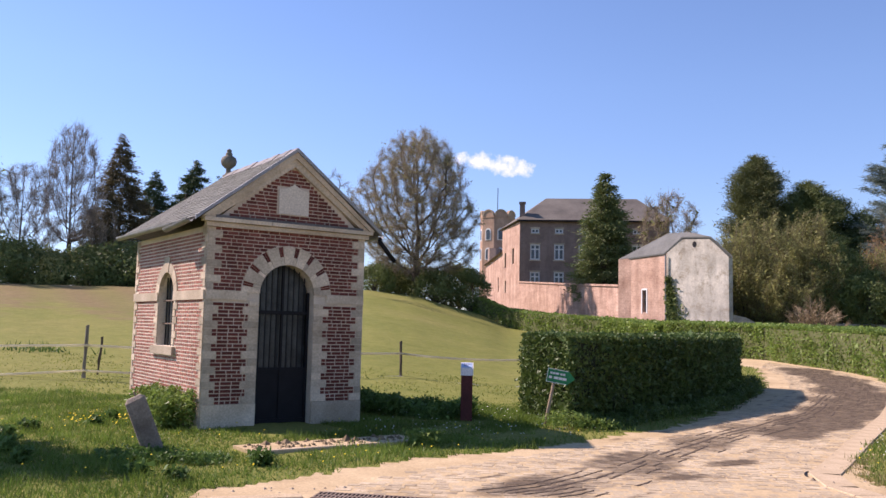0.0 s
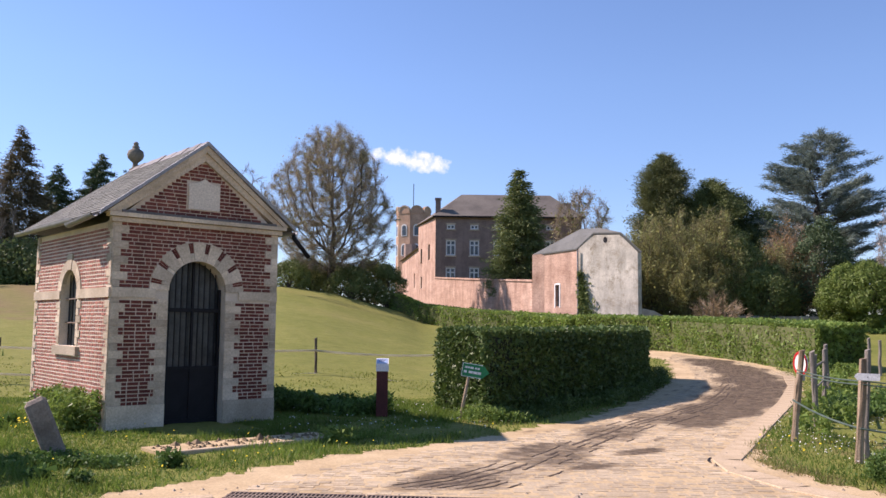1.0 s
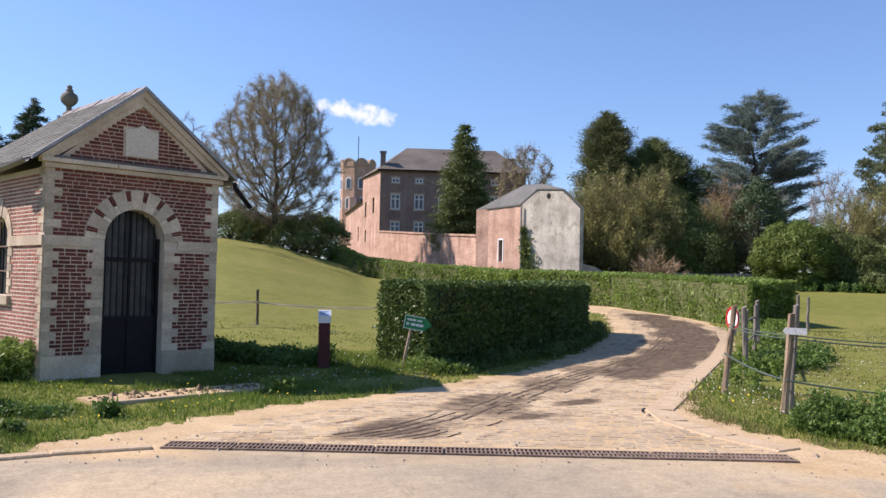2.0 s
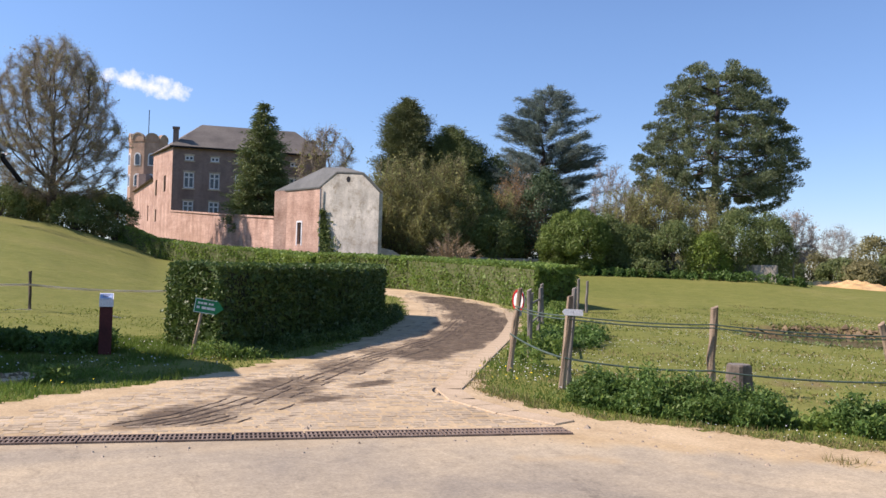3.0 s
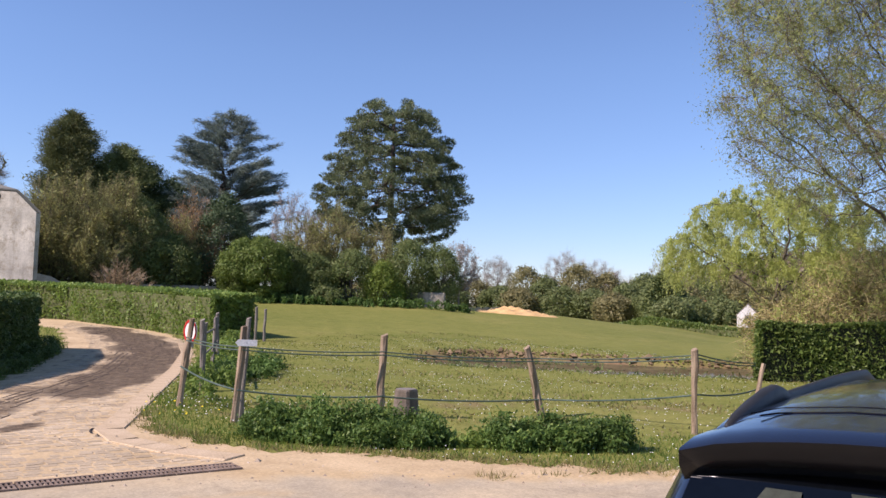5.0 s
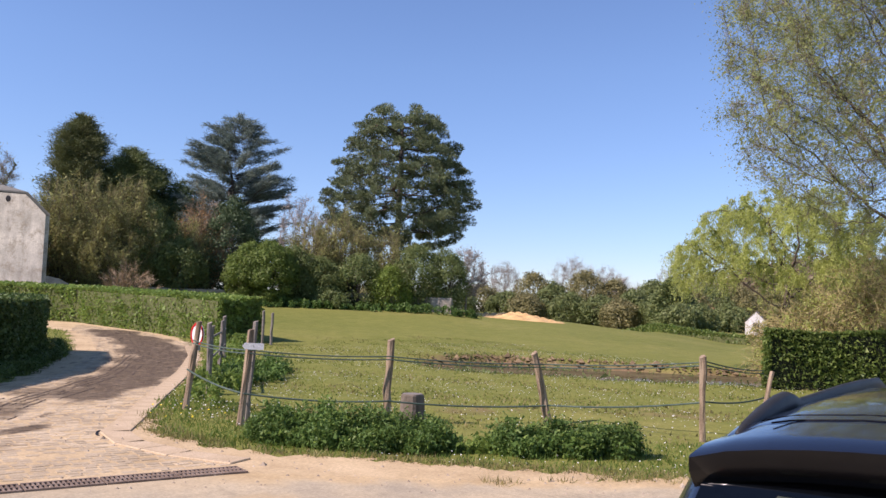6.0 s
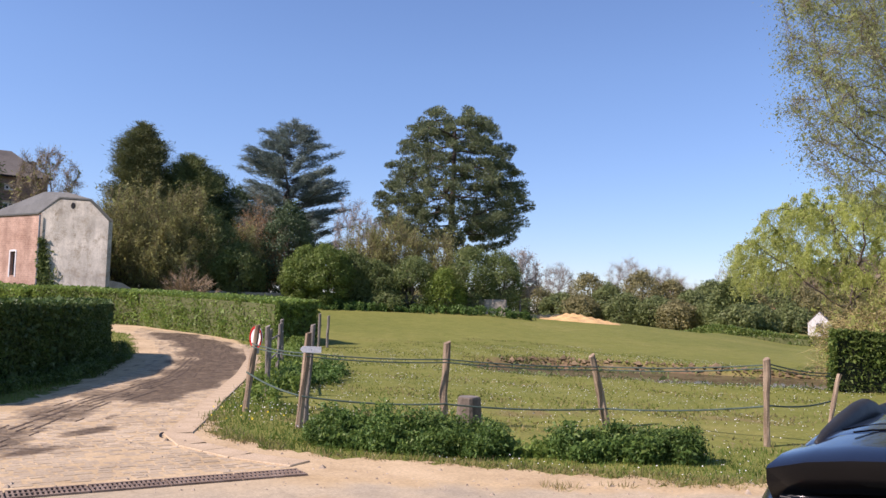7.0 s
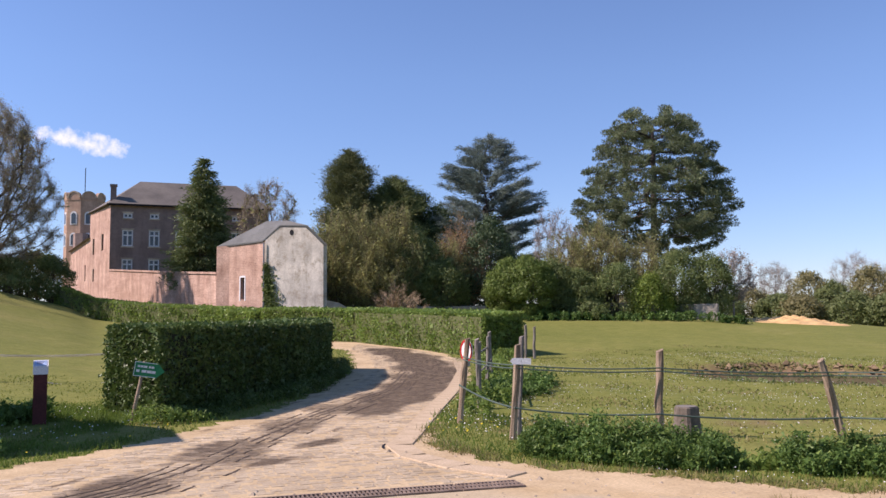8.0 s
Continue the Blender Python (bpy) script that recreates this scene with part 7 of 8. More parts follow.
c, s = math.cos(radians(-55)), math.sin(radians(-55))
ring = [(24.9 + 11.0 * math.cos(a) * c - 4.7 * math.sin(a) * s, 14.9 + 11.0 * math.cos(a) * s + 4.7 * math.sin(a) * c) for a in t]
bm = bmesh.new()
bm.faces.new([bm.verts.new((x, y, -0.22)) for x, y in ring])
tagged(part("water", bm, M["pond_water"], None), "still brown pond with weedy edges", "water", kind="structure")


# clods and stones along the far bank of the pond
def clods(name, label, P, size, mat, seed):
    """Rough lumps, each a squashed eight-sided stone."""
    g = np.random.default_rng(seed)
    V, F = [], []
    for x, y in P:
        r = size * math.exp(g.normal(0, 0.5))
        o = len(V)
        z = gz(x, y)
        V += [(x + r * g.uniform(0.7, 1.3) * a, y + r * g.uniform(0.7, 1.3) * b, z + r * g.uniform(0.6, 1.2) * c) for a, b, c in ((1, 0, 0), (0, 1, 0), (-1, 0, 0), (0, -1, 0), (0, 0, 0.9), (0, 0, -0.5))]
        F += [(o, o + 1, o + 4), (o + 1, o + 2, o + 4), (o + 2, o + 3, o + 4), (o + 3, o, o + 4), (o + 1, o, o + 5), (o + 2, o + 1, o + 5), (o + 3, o + 2, o + 5), (o, o + 3, o + 5)]
    return tagged(link_mesh(name, V, F, mat), label, "stones", kind="stuff")


M["clod"] = mottled("earth_clod", (0.13, 0.092, 0.05), (0.29, 0.21, 0.12), 1.5, 20, vary="island")
g = np.random.default_rng(305)
P = np.column_stack([g.uniform(14, 36, 30000), g.uniform(4, 26, 30000)])
q = pond_shape(P[:, 0], P[:, 1])
far = 0.819 * (P[:, 0] - 24.9) + 0.574 * (P[:, 1] - 14.9)
P = P[(far > 0.3) & (q > 0.93) & (q < 1.06)][:2600]
clods("bank_clods", "clods and stones of the pond's eroded bank", P, 0.055, M["clod"], 306)

# loose gravel on the sandy shoulders
g = np.random.default_rng(307)
P = np.column_stack([g.uniform(-3, 13, 6000), g.uniform(4.5, 15, 6000)])
keep = (along(ROAD_EDGE, P[:, 0], P[:, 1]) < 0.7) | (along(KERB_LINE, P[:, 0], P[:, 1]) < 0.6)
M["pebble"] = mottled("pebble_stone", (0.28, 0.22, 0.15), (0.50, 0.42, 0.32), 2, 20, vary="island")
clods("gravel", "loose gravel strewn over the sandy shoulder", P[keep][:900], 0.013, M["pebble"], 308)

g = np.random.default_rng(309)
uv = np.column_stack([g.uniform(-0.25, 2.5, 150), g.uniform(-3.02, -2.38, 150)])
P = np.column_stack([-4.158 + uv[:, 0] * math.cos(0.617) - uv[:, 1] * math.sin(0.617), 14.742 + uv[:, 0] * math.sin(0.617) + uv[:, 1] * math.cos(0.617)])
lit = clods("step_gravel", "crumbs of stone and earth on the doorstep", P, 0.026, M["clod"], 310)
lit.location.z = 0.045

# ---- things by the roadside ----
def post(name, label, x, y, h, r, tilt=(0, 0), mat=None, group="", chip=True, sides=9, seed=0):
    """A rough round wooden post, a little bent, its top cut askew."""
    g = random.Random(seed)
    bm = bmesh.new()
    pts = [(0.012 * g.uniform(-1, 1) * (i > 0), 0.012 * g.uniform(-1, 1) * (i > 0), -0.25 + (h + 0.25) * i / 6) for i in range(7)]
    tube(bm, pts, [r * g.uniform(0.76, 0.98) for _ in pts], sides)
    for v in bm.verts:
        v.co.x += r * g.uniform(-0.14, 0.14)
        v.co.y += r * g.uniform(-0.14, 0.14)
    for v in bm.verts:
        if v.co.z > h - 0.05:
            v.co.z += 0.35 * v.co.x * g.uniform(0.5, 1.5)
    ob = thing(name, pose(x, y, gz(x, y), tilt[0], tilt[1], g.uniform(0, 40) if tilt == (0, 0) else 0), label, "post", group)
    part("shaft", bm, mat or M["old_wood"], ob)
    return ob


M["post_wood"] = mottled("split_post_wood", (0.12, 0.080, 0.048), (0.47, 0.365, 0.25), 9, 45, stretch=(1, 1, 0.10), bump=0.8)
M["grey_wood"] = mottled("grey_wood", (0.14, 0.125, 0.105), (0.30, 0.27, 0.23), 5, 35, stretch=(1, 1, 0.12), bump=0.6)
M["stump_wood"] = mottled("stump_wood", (0.10, 0.082, 0.062), (0.23, 0.19, 0.15), 6, 30, stretch=(1, 1, 0.12), bump=0.7)
M["red_paint"] = mottled("red_paint", (0.42, 0.018, 0.018), (0.55, 0.03, 0.03), 4, 40, rough=0.45, bump=0.05)
M["white_paint"] = mottled("white_paint", (0.70, 0.70, 0.68), (0.80, 0.80, 0.78), 4, 40, rough=0.5, bump=0.05)
M["green_paint"] = mottled("green_sign_paint", (0.012, 0.19, 0.075), (0.02, 0.25, 0.10), 4, 40, rough=0.75, bump=0.05)
M["maroon"] = mottled("maroon_paint", (0.075, 0.018, 0.016), (0.12, 0.03, 0.026), 3, 40, rough=0.6)
M["tape"] = leafy("white_tape", (0.74, 0.68, 0.52), (0.80, 0.75, 0.60), (0.84, 0.80, 0.66), 0.5)
M["green_tape"] = mottled("green_tape", (0.045, 0.075, 0.060), (0.10, 0.14, 0.115), 5, 50, bump=0.1)
M["panel_blue"] = mottled("panel_blue", (0.30, 0.42, 0.62), (0.45, 0.56, 0.72), 3, 30, rough=0.3)
M["bollard"] = mottled("bollard_concrete", (0.15, 0.115, 0.085), (0.34, 0.285, 0.22), 3, 30, bump=0.6)

FP = "posts of the pasture fence"
post("fence_post", "leaning split wooden fence post at the track", 7.14, 13.29, 1.50, 0.062, (-2, 7.5), M["post_wood"], FP, seed=1)
p2 = post("fence_post", "leaning split wooden fence post carrying a white arrow", 6.93, 11.16, 1.44, 0.060, (0, 4.5), M["post_wood"], FP, seed=2)
post("fence_post", "short second fence post beside the leaning one", 7.22, 11.45, 1.56, 0.045, (0, 3), M["grey_wood"], FP, seed=12)
post("fence_post", "upright split wooden fence post", 8.95, 10.17, 1.33, 0.066, (0, 2), M["post_wood"], FP, seed=3)
post("fence_post", "split wooden fence post leaning out of line", 11.48, 8.93, 1.20, 0.070, (-6, -13), M["post_wood"], FP, seed=4)
post("fence_post", "upright thin wooden fence post", 12.0, 6.38, 1.26, 0.055, (0, -2), M["post_wood"], FP, seed=5)
post("fence_post", "slanting stake before the garden hedge", *polar(65.5, 17), 0.95, 0.05, (0, 22), M["post_wood"], FP, seed=6)
for i, (x, y, h) in enumerate(((8.62, 15.2, 1.42), (9.5, 16.8, 1.30), (11.2, 19.4, 1.36), (12.6, 21.6, 1.40), (17.72, 27.75, 1.28), (17.92, 27.5, 1.22))):
    post("fence_post", "grey weathered fence post before the clipped hedge", x, y, h, 0.06, (0, 2 * (i % 3 - 1)), M["grey_wood"], FP, seed=20 + i)
rail = thing("fence_rail", pose(0, 0, 0), "thin dark wooden rails between grey fence posts", "rail")
for z in (0.55, 1.0):
    bm = bmesh.new()
    tube(bm, [(8.62, 15.2, z), (9.5, 16.8, z + 0.05), (11.2, 19.4, z + 0.06), (12.6, 21.6, z + 0.08)], 0.022, 6)
    part("rail", bm, M["grey_wood"], rail)


def ribbon(name, label, stops, width, mat, sag=0.05):
    """Electric-fence tape from post to post, hanging a little."""
    ob = thing(name, pose(0, 0, 0), label, "fence tape")
    for (a, b) in zip(stops, stops[1:]):
        bm = bmesh.new()
        n = 12
        line = []
        for i in range(n + 1):
            t = i / n
            x, y, z = (a[k] + (b[k] - a[k]) * t for k in range(3))
            line.append((x, y, z - sag * 4 * t * (1 - t)))
        tube(bm, line, width / 2, 6)
        part("length_of_tape", bm, mat, ob)
    return ob


hs = polar(65.5, 17)
for dz in (0.0, 0.05):
    ribbon("fence_tape", "dark green fence tape strung between the posts", [(7.2, 13.25, 1.12 + dz), (7.0, 11.1, 1.08 + dz), (8.92, 10.10, 1.02 + dz), (11.35, 8.88, 0.93 + dz), (12.0, 6.32, 1.13 + dz), (hs[0], hs[1], 0.85 + dz)], 0.022, M["green_tape"], 0.035)
ribbon("fence_tape", "lower dark green fence tape sagging between the posts", [(7.12, 13.25, 0.68), (6.95, 11.1, 0.48), (8.92, 10.10, 0.37), (11.45, 8.88, 0.29), (12.0, 6.32, 0.58), (hs[0], hs[1], 0.4)], 0.03, M["green_tape"], 0.05)
post("fence_post", "upright grey fence post in the field", -9.93, 23.63, 1.46, 0.055, (0, 1), M["grey_wood"], FP, seed=31)
post("fence_post", "thin dark fence stake in the field", -9.9, 24.5, 1.08, 0.038, (0, 4), M["bark"], FP, seed=32)
post("fence_post", "dark tapering fence stake above the bank", -1.28, 27.2, 1.12, 0.05, (0, -1), M["bark"], FP, seed=33)
ribbon("fence_tape", "white fence tape across the field", [(-24, 20.5, 1.0), (-9.95, 23.55, 1.12), (-1.3, 27.1, 0.98), (2.6, 27.6, 0.84)], 0.075, M["tape"], 0.07)
ribbon("fence_tape", "lower white fence tape, slack across the field", [(-20, 21.3, 0.1), (-9.95, 23.55, 0.42), (-1.3, 27.1, 0.25), (0.9, 26.6, 0.12), (2.6, 26.6, 0.06)], 0.065, M["tape"], 0.1)

# round road sign, white with a red rim, behind the first post
sg = thing("road_sign", pose(7.42, 13.52, 1.26, 0, 0, 0), "round white road sign with a red rim", "sign")
sg.matrix_basis = Matrix.Translation((7.40, 13.50, 1.26)) @ Matrix.Rotation(radians(-86), 4, 'Z')


def disc(r0, r1, y0, y1, n=28):
    bm = bmesh.new()
    if r0 == 0:
        extrude_profile(bm, [(r1 * math.cos(2 * math.pi * k / n), r1 * math.sin(2 * math.pi * k / n)) for k in range(n)], y0, y1, lambda u, z, d: (u, d, z))
    else:
        for k in range(n):
            a, b = 2 * math.pi * k / n, 2 * math.pi * (k + 1) / n
            extrude_profile(bm, [(r0 * math.cos(a), r0 * math.sin(a)), (r1 * math.cos(a), r1 * math.sin(a)), (r1 * math.cos(b), r1 * math.sin(b)), (r0 * math.cos(b), r0 * math.sin(b))], y0, y1, lambda u, z, d: (u, d, z))
    return bm


part("plate", disc(0, 0.205, 0.0, 0.012), M["white_paint"], sg)
part("rim", disc(0.162, 0.205, -0.006, -0.001), M["red_paint"], sg, "red painted rim")
part("bracket", boxed(-0.03, 0.03, 0.013, 0.06, -0.28, 0.12), M["zinc"], sg)
# white arrow board
ar = thing("arrow_sign", Matrix.Translation((7.02, 11.03, 1.19)) @ Matrix.Rotation(radians(-32), 4, 'Z') @ Matrix.Rotation(radians(1), 4, 'Y'), "small plain white arrow board nailed to a post", "sign")
bm = bmesh.new()
extrude_profile(bm, [(-0.17, 0.0), (-0.13, -0.048), (0.15, -0.048), (0.15, 0.048), (-0.13, 0.048)], -0.012, 0.0, lambda u, z, d: (u, d, z))
part("board", bm, M["white_paint"], ar)
part("nail", boxed(-0.006, 0.006, -0.016, -0.012, -0.006, 0.006), M["black_iron"], ar)

# tree stump
bm = bmesh.new()
lathe(bm, [(0.27, -0.2), (0.235, 0.02), (0.20, 0.18), (0.185, 0.41), (0.165, 0.435)], 22)
for v in bm.verts:
    a = math.atan2(v.co.y, v.co.x)
    k = 1 + 0.06 * math.sin(5 * a) + 0.03 * math.sin(11 * a)
    v.co.x, v.co.y = v.co.x * k, v.co.y * k
st = thing("tree_stump", pose(9.63, 10.31, gz(9.63, 10.31)), "grey weathered tree stump behind the fence", "stump")
part("wood", bm, M["stump_wood"], st, smooth=False)
part("cut_top", disc(0, 0.165, 0, 0.01), M["grey_wood"], st).matrix_basis = pose(0, 0, 0.437, -90)

# leaning concrete bollard
bl = thing("bollard", Matrix.Translation((-3.9, 11.78, 0)) @ Matrix.Rotation(radians(-21), 4, 'Y') @ Matrix.Rotation(radians(6), 4, 'X') @ Matrix.Rotation(radians(24), 4, 'Z'), "leaning weathered concrete bollard in the grass", "bollard")
bm = boxed(-0.135, 0.135, -0.13, 0.13, -0.25, 0.86, bevel=0.045)
for v in bm.verts:
    v.co.z += 0.10 * v.co.x if v.co.z > 0.7 else 0
part("shaft", bm, M["bollard"], bl)
bm = bmesh.new()
tube(bm, [(0.02, 0, 0.84), (0.025, 0.01, 0.92)], 0.012, 6)
part("iron_pin", bm, M["rust_iron"], bl)

# information post
ip = thing("info_post", pose(0.53, 17.0, 0, 0, 0, -2), "maroon information post with a sloping pale panel", "sign")
part("body", boxed(-0.115, 0.115, -0.115, 0.115, -0.2, 0.90, bevel=0.008), M["maroon"], ip)
bm = boxed(-0.125, 0.125, -0.125, 0.125, 0.905, 1.06)
for v in bm.verts:
    if v.co.z > 1.0:
        v.co.z += 0.42 * v.co.y + 0.04
pl = part("panel_head", bm, M["white_paint"], ip, "white head with a slanted face")
bm = boxed(-0.10, 0.10, -0.10, 0.10, 0, 0.004)
pn = part("panel", bm, M["panel_blue"], pl, "pale blue printed panel")
pn.matrix_basis = pose(0, 0, 1.104, 22.8)
for i in range(3):
    part("text_bar", boxed(-0.07, 0.07 - 0.02 * i, 0.05 - 0.045 * i, 0.062 - 0.045 * i, 0.005, 0.006), M["maroon"], pn)

# green pointing sign on a slanting stake
sp = thing("signpost", pose(1.975, 16.27, 0) @ Matrix.Scale(0.93, 4), "slanting wooden stake with a green pointing sign", "sign")
bm = bmesh.new()
tube(bm, [(0, 0, -0.2), (0.13, -0.02, 0.5), (0.27, -0.02, 1.2)], [0.036, 0.034, 0.03], 8)
part("stake", bm, M["post_wood"], sp, smooth=True)
bm = bmesh.new()
extrude_profile(bm, [(-0.27, -0.145), (0.16, -0.145), (0.31, 0.0), (0.16, 0.145), (-0.27, 0.145)], -0.012, 0.0, lambda u, z, d: (u, d, z))
bd = part("board", bm, M["green_paint"], sp, "green board with white lettering")
bd.matrix_basis = pose(0.33, -0.065, 1.03, 0, 9, -8)
bm = bmesh.new()
for a, b, c, d in ((-0.265, 0.155, 0.128, 0.14), (-0.265, 0.155, -0.14, -0.128), (-0.265, -0.253, -0.128, 0.128)):
    box(bm, a, b, -0.015, -0.0125, c, d)
part("border", bm, M["white_paint"], bd)
xs = [(-0.21, -0.16), (-0.15, -0.11), (-0.10, -0.03), (0.0, 0.04), (0.05, 0.10)]
for a, b in xs:
    part("text_bar", boxed(a, b, -0.0155, -0.0125, 0.035, 0.075), M["white_paint"], bd)
for a, b in [(-0.22, -0.16), (-0.12, -0.03), (-0.02, 0.06), (0.065, 0.14)]:
    part("text_bar", boxed(a, b, -0.0155, -0.0125, -0.06, -0.01), M["white_paint"], bd)

# ---- parked car ----
M["navy_paint"] = material("navy_car_paint", 0.22, 0.0, 0.5)
k = Nodes(M["navy_paint"])
k.colour(k.ramp(k.noise(1.2, 3, 0.5), [(0.3, (0.005, 0.008, 0.018)), (0.7, (0.008, 0.012, 0.024))]))
k.b.inputs["Coat Weight"].default_value = 0.8
k.b.inputs["Coat Roughness"].default_value = 0.06
M["black_plastic"] = mottled("black_plastic", (0.0025, 0.0025, 0.003), (0.004, 0.004, 0.0045), 8, 120, rough=0.22, bump=0.02)
M["rail_grey"] = mottled("rail_grey", (0.02, 0.021, 0.022), (0.035, 0.036, 0.038), 6, 90, rough=0.55, bump=0.1)
M["car_glass"] = mottled("car_glass", (0.0015, 0.002, 0.003), (0.002, 0.003, 0.004), 2, 20, rough=0.04, spec=0.35, bump=0.0)
M["tyre"] = mottled("tyre_rubber", (0.014, 0.014, 0.014), (0.028, 0.028, 0.028), 8, 80, rough=0.85)
M["tail_red"] = mottled("tail_red", (0.30, 0.008, 0.008), (0.42, 0.015, 0.015), 5, 60, rough=0.2, bump=0.02)
M["interior"] = mottled("car_interior", (0.028, 0.034, 0.026), (0.042, 0.05, 0.038), 4, 40)

CAR = pose(2.63, 0.58, 0.0, 0, 0, -80)
car = thing("car", CAR, "dark navy estate car with grey roof rails, parked on the road", "car")
# stations along the car: y, half width at sill, belt, roof; heights of sill, belt, roof edge, roof crown
TAIL = ((-0.42, 0.74, 0.78, 0.70, 0.42, 0.70, 0.82, 0.84), (-0.36, 0.80, 0.84, 0.72, 0.34, 0.90, 0.96, 0.98), (-0.20, 0.82, 0.86, 0.69, 0.30, 0.96, 1.14, 1.16), (-0.02, 0.83, 0.87, 0.65, 0.28, 1.00, 1.36, 1.40), (0.08, 0.83, 0.87, 0.645, 0.28, 1.00, 1.465, 1.535), (0.25, 0.83, 0.87, 0.64, 0.28, 1.00, 1.505, 1.568))
NOSE = ((0.9, 0.83, 0.87, 0.63, 0.26, 0.99, 1.52, 1.59), (1.7, 0.83, 0.87, 0.62, 0.26, 0.97, 1.515, 1.59), (2.7, 0.83, 0.87, 0.60, 0.26, 0.96, 1.47, 1.53), (3.2, 0.83, 0.86, 0.62, 0.26, 0.95, 1.16, 1.20), (3.5, 0.82, 0.84, 0.66, 0.27, 0.90, 0.97, 1.00), (4.1, 0.78, 0.80, 0.62, 0.32, 0.74, 0.80, 0.83), (4.3, 0.66, 0.68, 0.5, 0.40, 0.60, 0.66, 0.68))
ST = TAIL + NOSE


def car_ring(s):
    y, ws, wb, wr, zs, zb, ze, zc = s
    half = [(ws * 0.9, zs), (ws, zs + 0.1), (wb, (zs + zb) / 2), (wb, zb), (wr + 0.04, ze - 0.05), (wr - 0.02, ze), (wr * 0.75, ze + (zc - ze) * 0.55), (wr * 0.4, ze + (zc - ze) * 0.9), (0, zc)]
    return [(-x, y, z) for x, z in half] + [(x, y, z) for x, z in half[-2::-1]]


bm = bmesh.new()
rings = [[bm.verts.new(p) for p in car_ring(s)] for s in ST]
for a, b in zip(rings, rings[1:]):
    for i in range(len(a) - 1):
        bm.faces.new((a[i], b[i], b[i + 1], a[i + 1]))
    bm.faces.new((a[-1], b[-1], b[0], a[0]))
bm.faces.new(rings[0])
bm.faces.new(rings[-1][::-1])
bmesh.ops.recalc_face_normals(bm, faces=bm.faces)
body = part("body", bm, M["navy_paint"], car, smooth=True)
def roof_z(u, y):
    """Height of the roof's skin."""
    a = max(s for s in ST if s[0] <= y)
    b = min(s for s in ST if s[0] > y)
    f = (y - a[0]) / (b[0] - a[0])
    za, zb = (np.interp(abs(u), [p[0] for p in car_ring(s)[8:14]], [p[2] for p in car_ring(s)[8:14]]) for s in (a, b))
    return float(za + (zb - za) * f)


# tailgate glass, following the slope under the spoiler
bm = bmesh.new()
gl = [(-0.70, -0.41, 0.98), (0.70, -0.41, 0.98), (0.63, -0.06, 1.375), (0.0, -0.03, 1.44), (-0.63, -0.06, 1.375)]
lo = [bm.verts.new(p) for p in gl]
up = [bm.verts.new((x, y + 0.04, z - 0.03)) for x, y, z in gl]
bm.faces.new(lo)
bm.faces.new(up[::-1])
for i in range(5):
    bm.faces.new((lo[i], up[i], up[(i + 1) % 5], lo[(i + 1) % 5]))
bmesh.ops.recalc_face_normals(bm, faces=bm.faces)
tg = part("rear_window", bm, M["car_glass"], car, "dark rear window")
for zz in (0.30, 0.45, 0.62, 0.78):
    a, b = Vector(gl[0]).lerp(Vector(gl[4]), zz), Vector(gl[1]).lerp(Vector(gl[2]), zz)
    bm = bmesh.new()
    tube(bm, [a * 0.97 + Vector((0, -0.008, 0.03)), (a + b) / 2 + Vector((0, -0.006, 0.02)), b * 0.97 + Vector((0, -0.008, 0.03))], 0.0012, 4)
    part("heating_wire", bm, M["rust_iron"], tg)
# pale trim on the inside of the glass
for ring in ([(-0.49, 1.24), (-0.42, 1.24), (-0.405, 1.30), (-0.375, 1.338), (-0.32, 1.342), (-0.32, 1.368), (-0.415, 1.368), (-0.445, 1.32)], [(-0.19, 1.35), (-0.05, 1.35), (-0.05, 1.38), (-0.2, 1.38)]):
    bm = bmesh.new()
    extrude_profile(bm, ring, -0.020, -0.017, lambda u, z, d: (u, -0.41 + (z - 0.98) * 0.886 + d, z))
    part("trim_strip", bm, M["interior"], tg, "pale grey trim in the rear window")
# spoiler
bm = bmesh.new()
prof = []
for i in range(13):
    u = -0.665 + 1.33 * i / 12
    c = 1 - (u / 0.665) ** 2
    edge = 1 - max(0, (abs(u) - 0.55) / 0.115) ** 2 * 0.35
    prof.append((u, -0.085 - 0.03 * c, 1.352 + 0.075 * c ** 0.7, 1.446 + 0.080 * c ** 0.75))
front_top = [bm.verts.new((u * 0.975, 0.20, roof_z(u * 0.975, 0.20) + 0.004)) for u, y, zb, zt in prof]
mid_top = [bm.verts.new((u * 0.99, 0.04, zt + 0.022)) for u, y, zb, zt in prof]
back_top = [bm.verts.new((u, y + 0.012, zt)) for u, y, zb, zt in prof]
back_low = [bm.verts.new((u, y + 0.004, zt - 0.007)) for u, y, zb, zt in prof]
for A, B in ((front_top, mid_top), (mid_top, back_top), (back_top, back_low)):
    for i in range(12):
        bm.faces.new((A[i], A[i + 1], B[i + 1], B[i]))
bmesh.ops.recalc_face_normals(bm, faces=bm.faces)
part("spoiler", bm, M["navy_paint"], car, smooth=True)
bm = bmesh.new()
bl0 = [bm.verts.new((u, y + 0.004, zt - 0.007)) for u, y, zb, zt in prof]
ml0 = [bm.verts.new((u * 0.998, y + 0.004, (zt + zb) / 2)) for u, y, zb, zt in prof]
un0 = [bm.verts.new((u * 0.985, y + 0.03, zb)) for u, y, zb, zt in prof]
fr0 = [bm.verts.new((u * 0.95, 0.02, zb + 0.02)) for u, y, zb, zt in prof]
